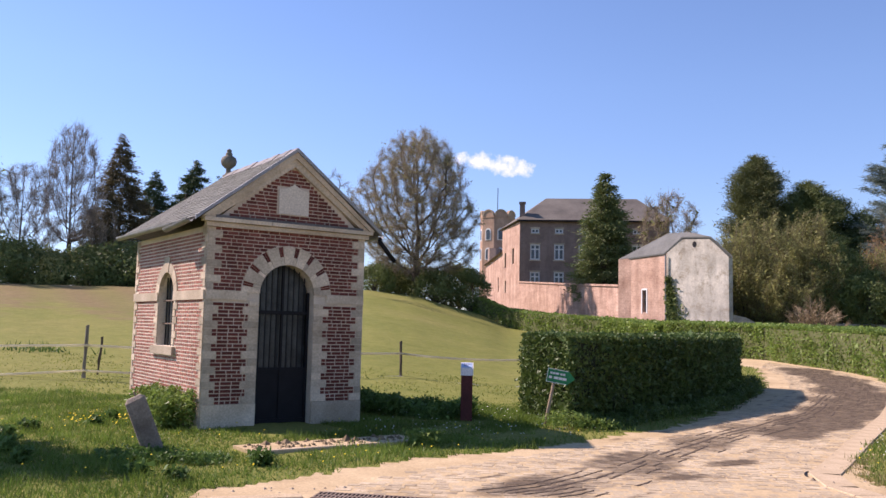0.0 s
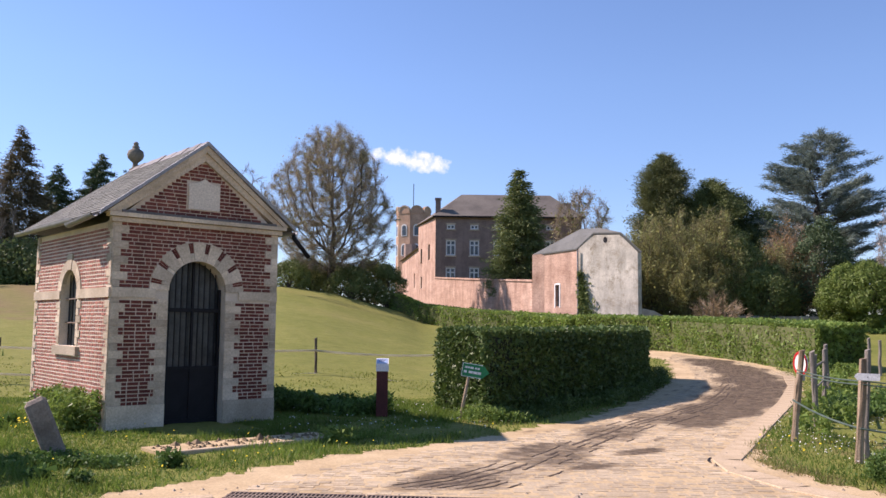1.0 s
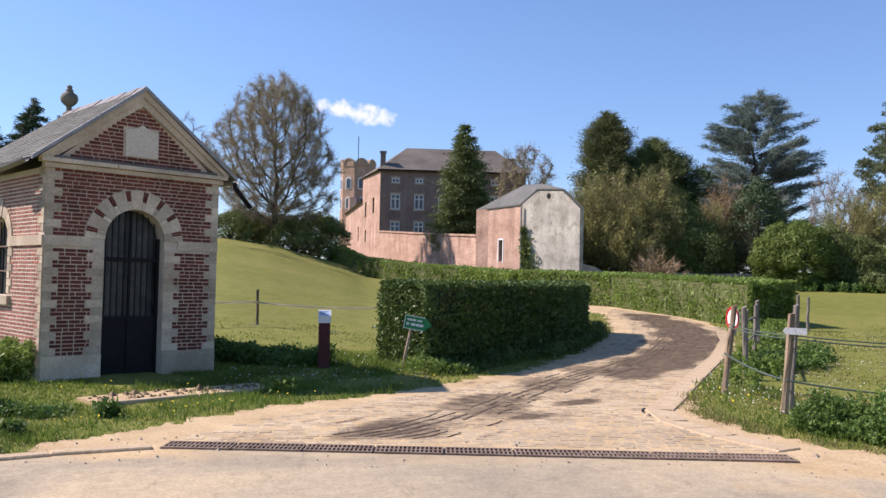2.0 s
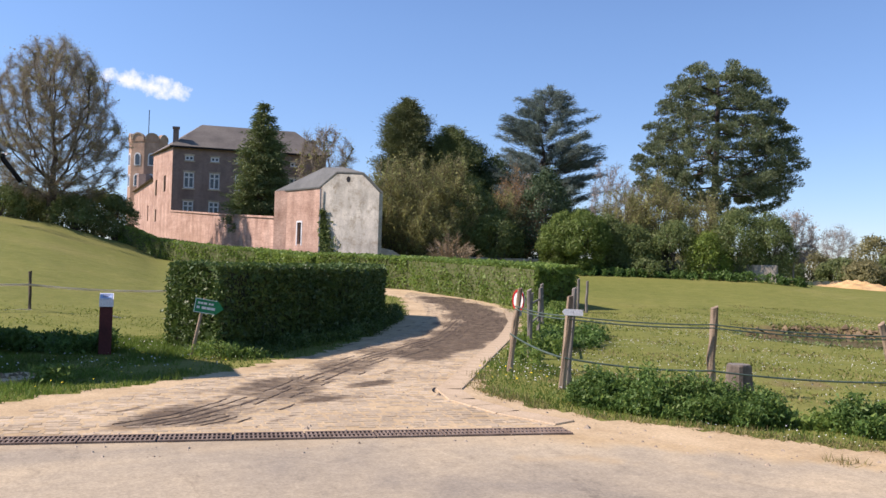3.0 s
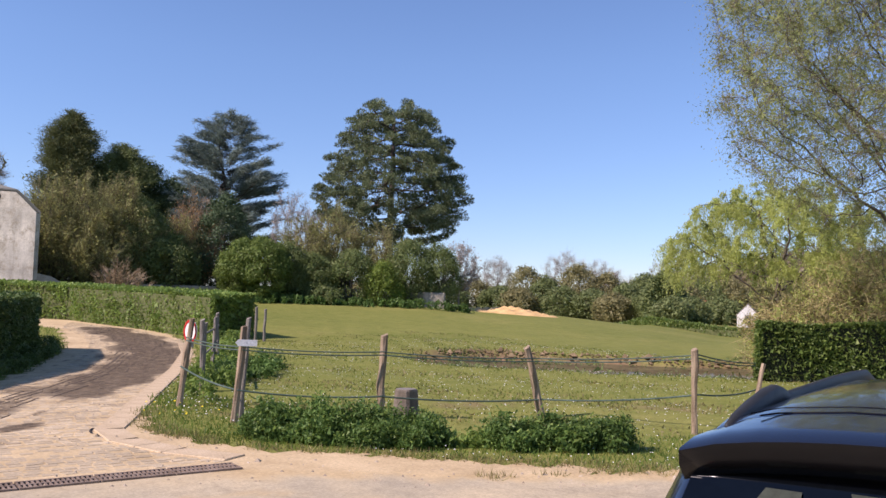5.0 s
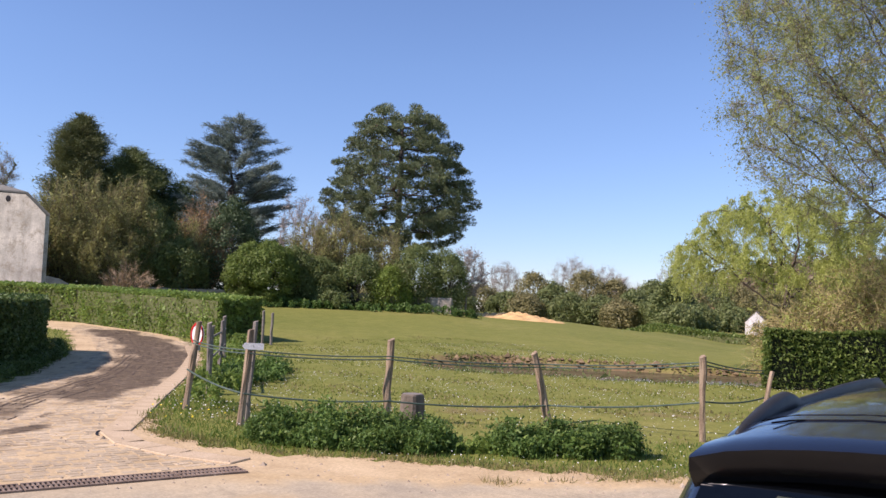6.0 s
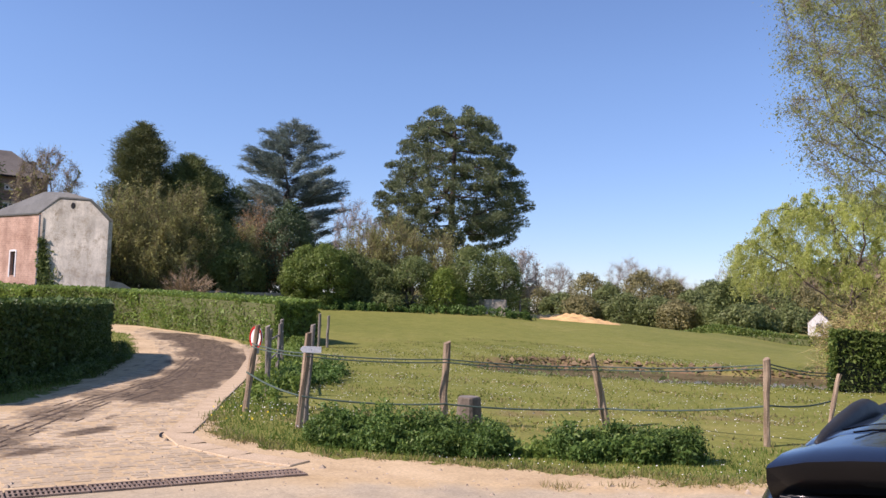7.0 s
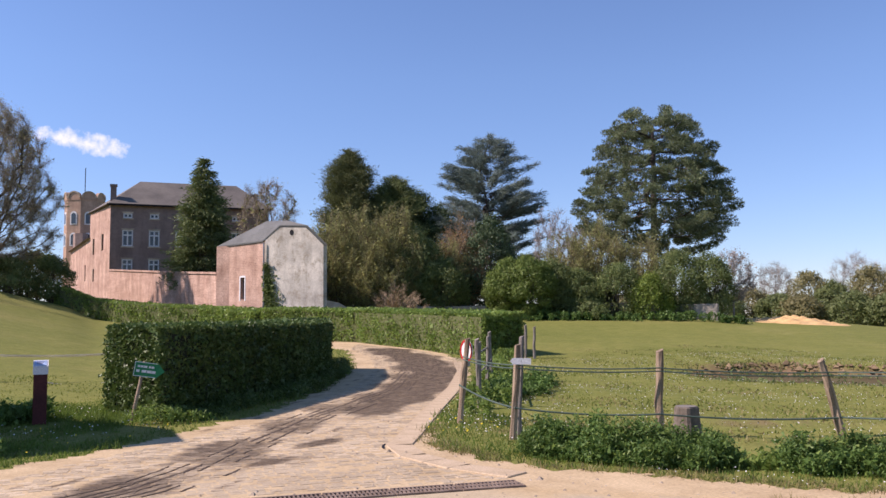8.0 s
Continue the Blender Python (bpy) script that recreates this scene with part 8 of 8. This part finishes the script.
for A, B in ((bl0, ml0), (ml0, un0), (un0, fr0)):
    for i in range(12):
        bm.faces.new((A[i], B[i], B[i + 1], A[i + 1]))
for k in (0, 12):
    bm.faces.new((bl0[k], ml0[k], un0[k], fr0[k]))
bmesh.ops.recalc_face_normals(bm, faces=bm.faces)
part("spoiler_lip", bm, M["black_plastic"], car, "black underside of the spoiler", smooth=True)
bm = bmesh.new()
lathe(bm, [(0.001, -0.02), (0.06, -0.015), (0.065, 0.0), (0.06, 0.015), (0.001, 0.02)], 16)
bk_l = part("brake_light", bm, M["tail_red"], car, "red high brake light", smooth=True)
bk_l.matrix_basis = pose(0.0, -0.112, 1.465, 90) @ Matrix.Diagonal((1.6, 0.55, 1, 1))


for line_y, line_w, lab in ((0.36, 0.56, "tailgate seam"), (0.24, 0.50, "panel seam")):
    bm = bmesh.new()
    us = np.linspace(-line_w, line_w, 25)
    tube(bm, [(u, line_y - 0.06 * max(0, (abs(u) - line_w + 0.09) / 0.09) ** 2, roof_z(u, line_y) + 0.0005) for u in us], 0.003, 5)
    part("roof_seam", bm, M["black_plastic"], car, lab)
# roof rails
for s in (-1, 1):
    bm = bmesh.new()
    line = [(0.17, 1.500, 0.012), (0.28, 1.527, 0.022), (0.45, 1.557, 0.027), (0.62, 1.580, 0.028), (0.74, 1.586, 0.027), (0.84, 1.570, 0.022), (0.93, 1.548, 0.017), (1.3, 1.553, 0.017), (1.8, 1.560, 0.017), (2.3, 1.558, 0.017), (2.7, 1.548, 0.018), (2.9, 1.50, 0.018)]
    rr = []
    for y, z, w in line:
        rr.append([bm.verts.new((s * (0.60 - 0.005 * y) + a * w, y, z + b)) for a, b in ((-1.3, -0.08), (-0.9, -0.012), (-0.4, 0.0), (0.4, 0.0), (0.9, -0.012), (1.3, -0.08))])
    for a, b in zip(rr, rr[1:]):
        for i in range(6):
            bm.faces.new((a[i], b[i], b[(i + 1) % 6], a[(i + 1) % 6]))
    bm.faces.new(rr[0])
    bm.faces.new(rr[-1][::-1])
    bmesh.ops.recalc_face_normals(bm, faces=bm.faces)
    part("roof_rail", bm, M["rail_grey"], car, "matt grey roof rail", smooth=True)
    # side windows, lamps, wheels
    bm = bmesh.new()
    q = [(s * 0.872, 0.1, 1.02), (s * 0.872, 2.35, 1.0), (s * 0.668, 1.95, 1.40), (s * 0.672, 0.3, 1.40)]
    v0 = [bm.verts.new((p[0] + s * 0.010, p[1], p[2] + 0.004)) for p in q]
    v1 = [bm.verts.new((p[0] + s * 0.026, p[1], p[2] + 0.012)) for p in q]
    bm.faces.new(v0)
    bm.faces.new(v1[::-1])
    for i in range(4):
        bm.faces.new((v0[i], v1[i], v1[(i + 1) % 4], v0[(i + 1) % 4]))
    bmesh.ops.recalc_face_normals(bm, faces=bm.faces)
    part("side_window", bm, M["car_glass"], car)
    part("tail_lamp", boxed(s * 0.80 - 0.05, s * 0.80 + 0.05, -0.40, -0.18, 0.70, 1.0, bevel=0.02), M["tail_red"], car, "red tail lamp")
    for y in (0.55, 3.2):
        bm = bmesh.new()
        lathe(bm, [(0.20, -0.10), (0.30, -0.10), (0.325, -0.06), (0.325, 0.06), (0.30, 0.10), (0.20, 0.10)], 24)
        wheel = part("wheel", bm, M["tyre"], car, "black tyre", smooth=True)
        wheel.matrix_basis = pose(s * 0.76, y, 0.325, 0, 90)
        bm = bmesh.new()
        lathe(bm, [(0.05, -0.07), (0.20, -0.085), (0.20, 0.085), (0.05, 0.07)], 18)
        part("rim", bm, M["zinc"], wheel, "grey alloy rim")
part("bumper", boxed(-0.80, 0.80, -0.52, -0.36, 0.32, 0.62, bevel=0.05), M["black_plastic"], car)
pt = part("plate", boxed(-0.26, 0.26, -0.535, -0.522, 0.40, 0.51), M["white_paint"], car, "white number plate")
for i in range(6):
    part("text_bar", boxed(-0.21 + 0.07 * i, -0.165 + 0.07 * i, -0.537, -0.5355, 0.42, 0.49), M["black_plastic"], pt)

# ---- rough grass, weeds and flowers ----
M["lush_blade"] = leafy("lush_blade", (0.075, 0.135, 0.022), (0.125, 0.20, 0.034), (0.20, 0.28, 0.060), 0.45)
M["blade"] = leafy("grass_blade", (0.12, 0.16, 0.030), (0.18, 0.225, 0.045), (0.28, 0.30, 0.085), 0.45)
M["dry_blade"] = leafy("dry_blade", (0.20, 0.18, 0.06), (0.29, 0.25, 0.10), (0.38, 0.32, 0.16), 0.35)
M["yellow"] = mottled("dandelion_yellow", (0.70, 0.52, 0.02), (0.80, 0.62, 0.04), 5, 60)
M["daisy"] = mottled("daisy_white", (0.70, 0.70, 0.64), (0.82, 0.82, 0.76), 5, 60)


def blades(name, label, P, length, width, mat, seed, lean=0.45):
    g = np.random.default_rng(seed)
    P = np.column_stack([P, ground(P[:, 0], P[:, 1]) - 0.01])
    D = unit(g.normal(0, lean, (len(P), 3)) + np.array([0, 0, 1.0]))
    L = length if np.ndim(length) == 0 else np.asarray(length)[:, None]
    ob = loose_mesh(name, strips(g, P, D, L, width), [mat])
    return tagged(ob, label, "grass", kind="stuff")


def scatter(seed, n, x0, x1, y0, y1, keep):
    g = np.random.default_rng(seed)
    P = np.column_stack([g.uniform(x0, x1, n), g.uniform(y0, y1, n)])
    return P[keep(P[:, 0], P[:, 1])]


def on_grass(x, y, margin=0.0):
    lx, ly = ragged_edge(x, y)
    u = (x + 4.158) * math.cos(0.617) + (y - 14.742) * math.sin(0.617)
    v = -(x + 4.158) * math.sin(0.617) + (y - 14.742) * math.cos(0.617)
    ch = (u > -0.02) & (u < CW) & (v > -0.02) & (v < CD)
    slab = (u > -0.4) & (u < 2.65) & (v > -3.2) & (v < -2.3) | (u > 0.7) & (u < 2.3) & (v > -1.5) & (v < 0.1)
    return ~inside(TRACK_LEFT + TRACK_RIGHT, lx, ly) & ~inside(ROAD_EDGE + [(60, -60), (-60, -60)], x, y) & ~ch & ~slab


lush = scatter(400, 150000, -11.5, 4.2, 8.5, 21, lambda x, y: on_grass(x, y) & (x - 0.25 * (y - 14) < 1.6 + 0.5 * wobble(x, y)))
blades("long_grass", "lush uneven spring grass round the chapel", lush, 0.05 + 0.09 * np.clip(wobble(lush[:, 0], lush[:, 1], 0.8) + 0.35, 0, 1) + 0.16 * np.clip(wobble(lush[:, 1], lush[:, 0], 1.9) - 0.25, 0, 1), 0.012, M["lush_blade"], 401, 0.6)
verge = scatter(402, 40000, 5.0, 14, 3.6, 16, lambda x, y: on_grass(x, y) & (along([(5.7, 9.6), (6.2, 8.1), (8.2, 6.2), (12, 3.9)], x, y) + along([(6.0, 12.0), (7.2, 14.2), (5.7, 9.6)], x, y) * 0.0 < 1.7) | (on_grass(x, y) & (along([(6.0, 12.0), (7.2, 14.2), (5.7, 9.6)], x, y) < 1.3)))
blades("long_grass", "green verge grass along the road", verge, 0.09, 0.012, M["lush_blade"], 403)
fringe = scatter(404, 40000, -3, 18, 9, 45, lambda x, y: on_grass(x, y) & (np.minimum(along(TRACK_LEFT, x, y), along(TRACK_RIGHT[:16], x, y)) < 0.75))
blades("long_grass", "grass fringe at the edges of the track", fringe, 0.12, 0.018, M["lush_blade"], 405)
foot = scatter(406, 9000, 1.0, 12, 15, 30, lambda x, y: on_grass(x, y) & (along([(1.6, 18.5), (2.4, 16.2), (7.0, 21.6), (9.7, 25.2), (11.1, 28.3)], x, y) < 0.7))
blades("long_grass", "dark grass at the hedge's foot", foot, 0.20, 0.02, M["lush_blade"], 407)
mead = scatter(408, 52000, -16, 30, 9, 29, lambda x, y: on_grass(x, y) & (pond_shape(x, y) > 1.02) & (wobble(x, y, 0.6) > -0.45))
blades("pasture_tufts", "short cropped pasture tufts", mead, 0.06, 0.03, M["blade"], 409, 0.7)
straw = scatter(459, 16000, 7, 17, 6, 14, lambda x, y: on_grass(x, y) & (along([(8.0, 12.2), (10.2, 11.6), (12.4, 10.4), (15, 8)], x, y) < 0.85 + 0.5 * wobble(x, y, 1.1)) & (wobble(x, y, 2.3) > -0.2))
blades("trodden_straw", "trampled straw in the pasture behind the fence", straw, 0.07, 0.02, M["dry_blade"], 460, 1.4)
dry = scatter(410, 26000, 5, 30, 5, 30, lambda x, y: on_grass(x, y) & (pond_shape(x, y) > 1.02) & (wobble(x, y, 0.8) > 0.15))
blades("dry_tufts", "straw-coloured dry tufts in the pasture", dry, 0.07, 0.03, M["dry_blade"], 411, 0.7)
reeds = scatter(412, 44000, 12, 38, 2, 28, lambda x, y: (np.abs(pond_shape(x, y) - 1.02) < 0.09) & (wobble(x, y, 1.2) > -0.25))
blades("bank_weeds", "tussocks and weeds on the pond's bank", reeds[::2], 0.15, 0.03, M["dry_blade"], 413, 0.5)
blades("bank_grass", "green grass tussocks on the pond's bank", reeds[1::2], 0.17, 0.045, M["blade"], 453, 0.5)
wet = scatter(416, 70000, 12, 38, 2, 28, lambda x, y: (pond_shape(x, y) < 1.12) & (pond_shape(x, y) > 0.62) & (wobble(x, y, 1.0) > 0.0))
near_edge = scatter(438, 30000, 12, 38, 2, 28, lambda x, y: (np.abs(pond_shape(x, y) - 1.06) < 0.14) & (0.819 * (x - 24.9) + 0.574 * (y - 14.9) < 0) & (wobble(x, y, 0.9) > -0.3))
wet = np.concatenate([wet, near_edge])
gw = np.random.default_rng(417)
tagged(loose_mesh("water_weeds", leaves(gw, np.column_stack([wet, np.maximum(ground(wet[:, 0], wet[:, 1]), -0.21) + np.abs(gw.normal(0, 0.07, len(wet)))]), 0.05, 0.4, 0.4), [M["mid_leaf"]]), "green weeds standing in the shallow pond", "weeds", kind="stuff")
rim = scatter(418, 70000, 4.5, 15, 3, 13, lambda x, y: (np.minimum(along(ROAD_EDGE[10:], x, y) + 0.1 * (~on_grass(x, y)), along(TRACK_RIGHT[8:16], x, y) + 0.12 * (~on_grass(x, y))) < 0.26 + 0.22 * wobble(x, y, 2)) & (x > 5.2))
blades("dry_fringe", "dry straw fringe between sand and verge", rim, 0.10, 0.012, M["dry_blade"], 419, 0.8)
dk = scatter(414, 5000, -22, -3, 24, 33, lambda x, y: (np.abs(y - 29 - 0.9 * wobble(x, y, 0.3)) < 0.5) & (wobble(x, y, 0.5) > 0.1))
blades("rush_tufts", "dark rush tufts across the field", dk, 0.35, 0.05, M["nettle"], 415, 0.5)


def weeds(label, P, h, n, size, mat, seed, name="nettles"):
    """A patch of leafy weeds: stems with leaves all the way up."""
    g = np.random.default_rng(seed)
    k = g.integers(0, len(P), n)
    hh = np.asarray(h)[k] * g.uniform(0.05, 1.0, n) ** 0.8
    Q = np.column_stack([P[k] + g.normal(0, 0.06, (n, 2)), ground(P[k][:, 0], P[k][:, 1]) + hh])
    return tagged(loose_mesh(name, leaves(g, Q, size, 0.5, 0.3), [mat]), label, "weeds", kind="stuff")


NL = [(6.75, 9.75), (7.1, 9.05), (7.5, 8.5), (7.85, 8.1)]
NR = [(8.65, 7.2), (9.1, 6.8), (9.6, 6.35)]
NM = [(8.0, 8.1), (8.7, 7.45)]
low = scatter(434, 900, 7, 10, 6.5, 9, lambda x, y: along(NM, x, y) < 0.35)
weeds("low weeds between the nettle clumps", low, 0.20 + 0.12 * wobble(low[:, 0], low[:, 1], 1.7), 3200, 0.03, M["hedge_leaf_light"], 435, "low_weeds")
a = scatter(420, 9000, 5.5, 12, 5, 11, lambda x, y: (along(NL, x, y) < 0.42 + 0.12 * wobble(x, y, 2)) | (along(NR, x, y) < 0.36 + 0.14 * wobble(x, y, 2)))
rag = 0.50 + 0.50 * smooth01((0.44 - np.minimum(along(NL, a[:, 0], a[:, 1]), along(NR, a[:, 0], a[:, 1]))) / 0.30)
weeds("dense dark nettles along the verge before the fence", a, rag * (0.36 + (0.20 * wobble(a[:, 0], a[:, 1], 1.7) + 0.24 * wobble(a[:, 1], a[:, 0], 6.0)) * (1 - 0.3 * (a[:, 0] > 8.4))), 60000, 0.024, M["nettle"], 421)
weeds("paler fresh growth among the nettles", a, rag * (0.40 + 0.18 * wobble(a[:, 0], a[:, 1], 1.7) + 0.24 * wobble(a[:, 1], a[:, 0], 6.0)), 12000, 0.022, M["hedge_leaf_light"], 439, "fresh_nettles")
b = scatter(422, 3000, -7, -3, 14, 20, lambda x, y: (along([(-5.6, 16.5), (-4.55, 15.0)], x, y) < 0.45) & on_grass(x, y))
weeds("leafy weeds against the chapel's sunny wall", b, 0.45 + 0.25 * wobble(b[:, 0], b[:, 1], 1.4), 7000, 0.035, M["hedge_leaf_light"], 423, "wall_weeds")
c = scatter(424, 3000, -4.6, -2.4, 11, 13, lambda x, y: (along([(-4.3, 11.5), (-3.2, 11.4)], x, y) < 0.35))
weeds("dark clover tufts at the bollard's foot", c, 0.10 + 0.08 * wobble(c[:, 0], c[:, 1], 2), 3000, 0.025, M["nettle"], 425, "clover")
d = scatter(426, 4000, -2.5, 1.0, 16, 30, lambda x, y: (along([(-1.5, 18.7), (0.0, 17.7)], x, y) < 0.75))
weeds("rough shaded weeds behind the chapel", d, 0.36 + 0.2 * wobble(d[:, 0], d[:, 1], 1.1), 8000, 0.045, M["nettle"], 427, "shade_weeds")
e2 = scatter(428, 2000, 1.2, 4, 14, 18, lambda x, y: (along([(2.3, 16.2), (3.1, 16.3)], x, y) < 0.35))
weeds("pale weeds at the hedge's corner", e2, 0.20 + 0.15 * wobble(e2[:, 0], e2[:, 1], 1.1), 1500, 0.026, M["hedge_leaf_light"], 429, "hedge_weeds")
hf = scatter(457, 6000, 2, 12, 15.5, 30, lambda x, y: on_grass(x, y) & (along([(3.0, 16.5), (6.9, 21.1), (9.0, 24.6), (10.1, 27.6), (9.6, 29.2)], x, y) < 0.42))
weeds("rank weeds swelling out of the hedge's foot", hf, 0.20 + 0.14 * wobble(hf[:, 0], hf[:, 1], 1.1) + 0.012 * (hf[:, 1] - 16), 22000, 0.026, M["hedge_leaf"], 458, "foot_weeds")
f2 = scatter(430, 900, 8, 18, 13, 30, lambda x, y: (along([(8.0, 14.4), (9.5, 16.4), (12, 20), (15.6, 26.6), (17.0, 27.9)], x, y) < 0.55) & on_grass(x, y))
weeds("rough weeds under the fence by the track", f2, 0.35 + 0.15 * wobble(f2[:, 0], f2[:, 1], 1.1), 6000, 0.05, M["hedge_leaf_light"], 431, "fence_weeds")
tf = scatter(455, 2600, 30, 46, 40, 52, lambda x, y: np.abs(np.hypot(x, y) - 58.6 - 0.5 * wobble(x, y, 0.5)) < 0.7)
weeds("rank dark weeds along the foot of the thickets", tf, 0.45 + 0.3 * wobble(tf[:, 0], tf[:, 1], 0.9), 9000, 0.075, M["nettle"], 456, "thicket_weeds")
sw2 = scatter(436, 500, -9, 2.5, 9.5, 16, lambda x, y: on_grass(x, y) & (wobble(x, y, 2.2) > 0.62) & (x < -2))
if len(sw2):
    weeds("scattered broad-leaved weeds in the grass round the chapel", sw2, 0.16 + 0.05 * wobble(sw2[:, 0], sw2[:, 1], 1.1), 4200, 0.04, M["nettle"], 437, "grass_weeds")
bf = scatter(461, 3000, 8, 16, 13, 24, lambda x, y: (along([(9.9, 16.5), (12.1, 18.8), (13.4, 20.2)], x, y) < 0.5 + 0.3 * wobble(x, y, 1.3)) & on_grass(x, y))
weeds("dark bramble and weeds about the fence's foot", bf, 0.30 + 0.24 * wobble(bf[:, 0], bf[:, 1], 1.4), 7000, 0.040, M["nettle"], 462, "brambles")
h2 = scatter(432, 700, -0.7, 0.1, 12.6, 14, lambda x, y: np.hypot(x + 0.25, y - 13.35) < 0.22)
weeds("small leafy weed at the doorstep's end", h2, np.full(len(h2), 0.24), 500, 0.035, M["hedge_leaf_light"], 433, "step_weed")


def flowers(name, label, P, z, size, mat, seed):
    g = np.random.default_rng(seed)
    n = len(P)
    Q = np.column_stack([P, ground(P[:, 0], P[:, 1]) + z * g.uniform(0.6, 1.3, n)])
    up = unit(np.array([0, 0, 1.0]) + g.normal(0, 0.35, (n, 3)) + np.array([-0.2, -0.35, 0]))
    a = unit(np.cross(up, g.normal(size=(n, 3))))
    b2 = np.cross(up, a)
    s = size * g.uniform(0.7, 1.3, (n, 1))
    return tagged(loose_mesh(name, np.stack([Q - a * s, Q - b2 * s, Q + a * s, Q + b2 * s], 1), [mat]), label, "flowers", kind="stuff")


flowers("dandelions", "yellow dandelions in the grass round the chapel", scatter(440, 230, -8, 3, 9.5, 16.5, on_grass), 0.12, 0.014, M["yellow"], 441)
flowers("dandelions", "cluster of yellow dandelions by the fence", scatter(442, 24, 6.0, 7.2, 11.6, 13.4, on_grass), 0.13, 0.017, M["yellow"], 443)
flowers("dandelions", "cluster of yellow flowers beyond the bollard", scatter(444, 40, -6.6, -5.3, 14.2, 15.2, on_grass), 0.20, 0.022, M["yellow"], 445)
flowers("daisies", "white daisies strewn over the pasture", scatter(446, 9000, 7, 30, 4, 26, lambda x, y: on_grass(x, y) & (pond_shape(x, y) > 1.05) & (wobble(x, y, 0.7) > -0.25)), 0.05, 0.0095, M["daisy"], 447)
flowers("daisies", "white daisies by the fence posts", scatter(448, 150, 6.4, 8.8, 10.6, 14, on_grass), 0.08, 0.012, M["daisy"], 449)
flowers("daisies", "white daisies on the grass bank", scatter(450, 200, -2, 3.4, 14, 19, on_grass), 0.10, 0.012, M["daisy"], 451)

# the bush beyond the view whose shadow lies on the grass
plant_tree("hawthorn", "dense hawthorn bush beside the road", "bush", -9.3, 12.5, 5.4, ball_env(0, 4.3, 1.5, 0.9, 0.3), 40, 0.12, (1500, 0.5, 0.02), (6000, 0.07, 0.4), (M["bark"], M["twig"], M["mid_leaf"]), 460, 0.1, 0.5)

# ---- pieces of the walls and the paving that can be picked apart ----
for x, z, L, p in FRONT_BRICKS:
    b = new("brick", brick_mesh("front", L))
    b.parent = wall_front
    b.location = (x, p, z)
for s in NEAR_SETTS:
    b = sett_mesh([s], "sett")
    b.parent = track
M["slate_piece"] = mottled("slate_piece", (0.092, 0.098, 0.082), (0.155, 0.160, 0.132), 1.0, 22, rough=0.75, spec=0.2, vary="object")
for bm in LOOSE_SLATES:
    part("slate", bm, M["slate_piece"], roof)
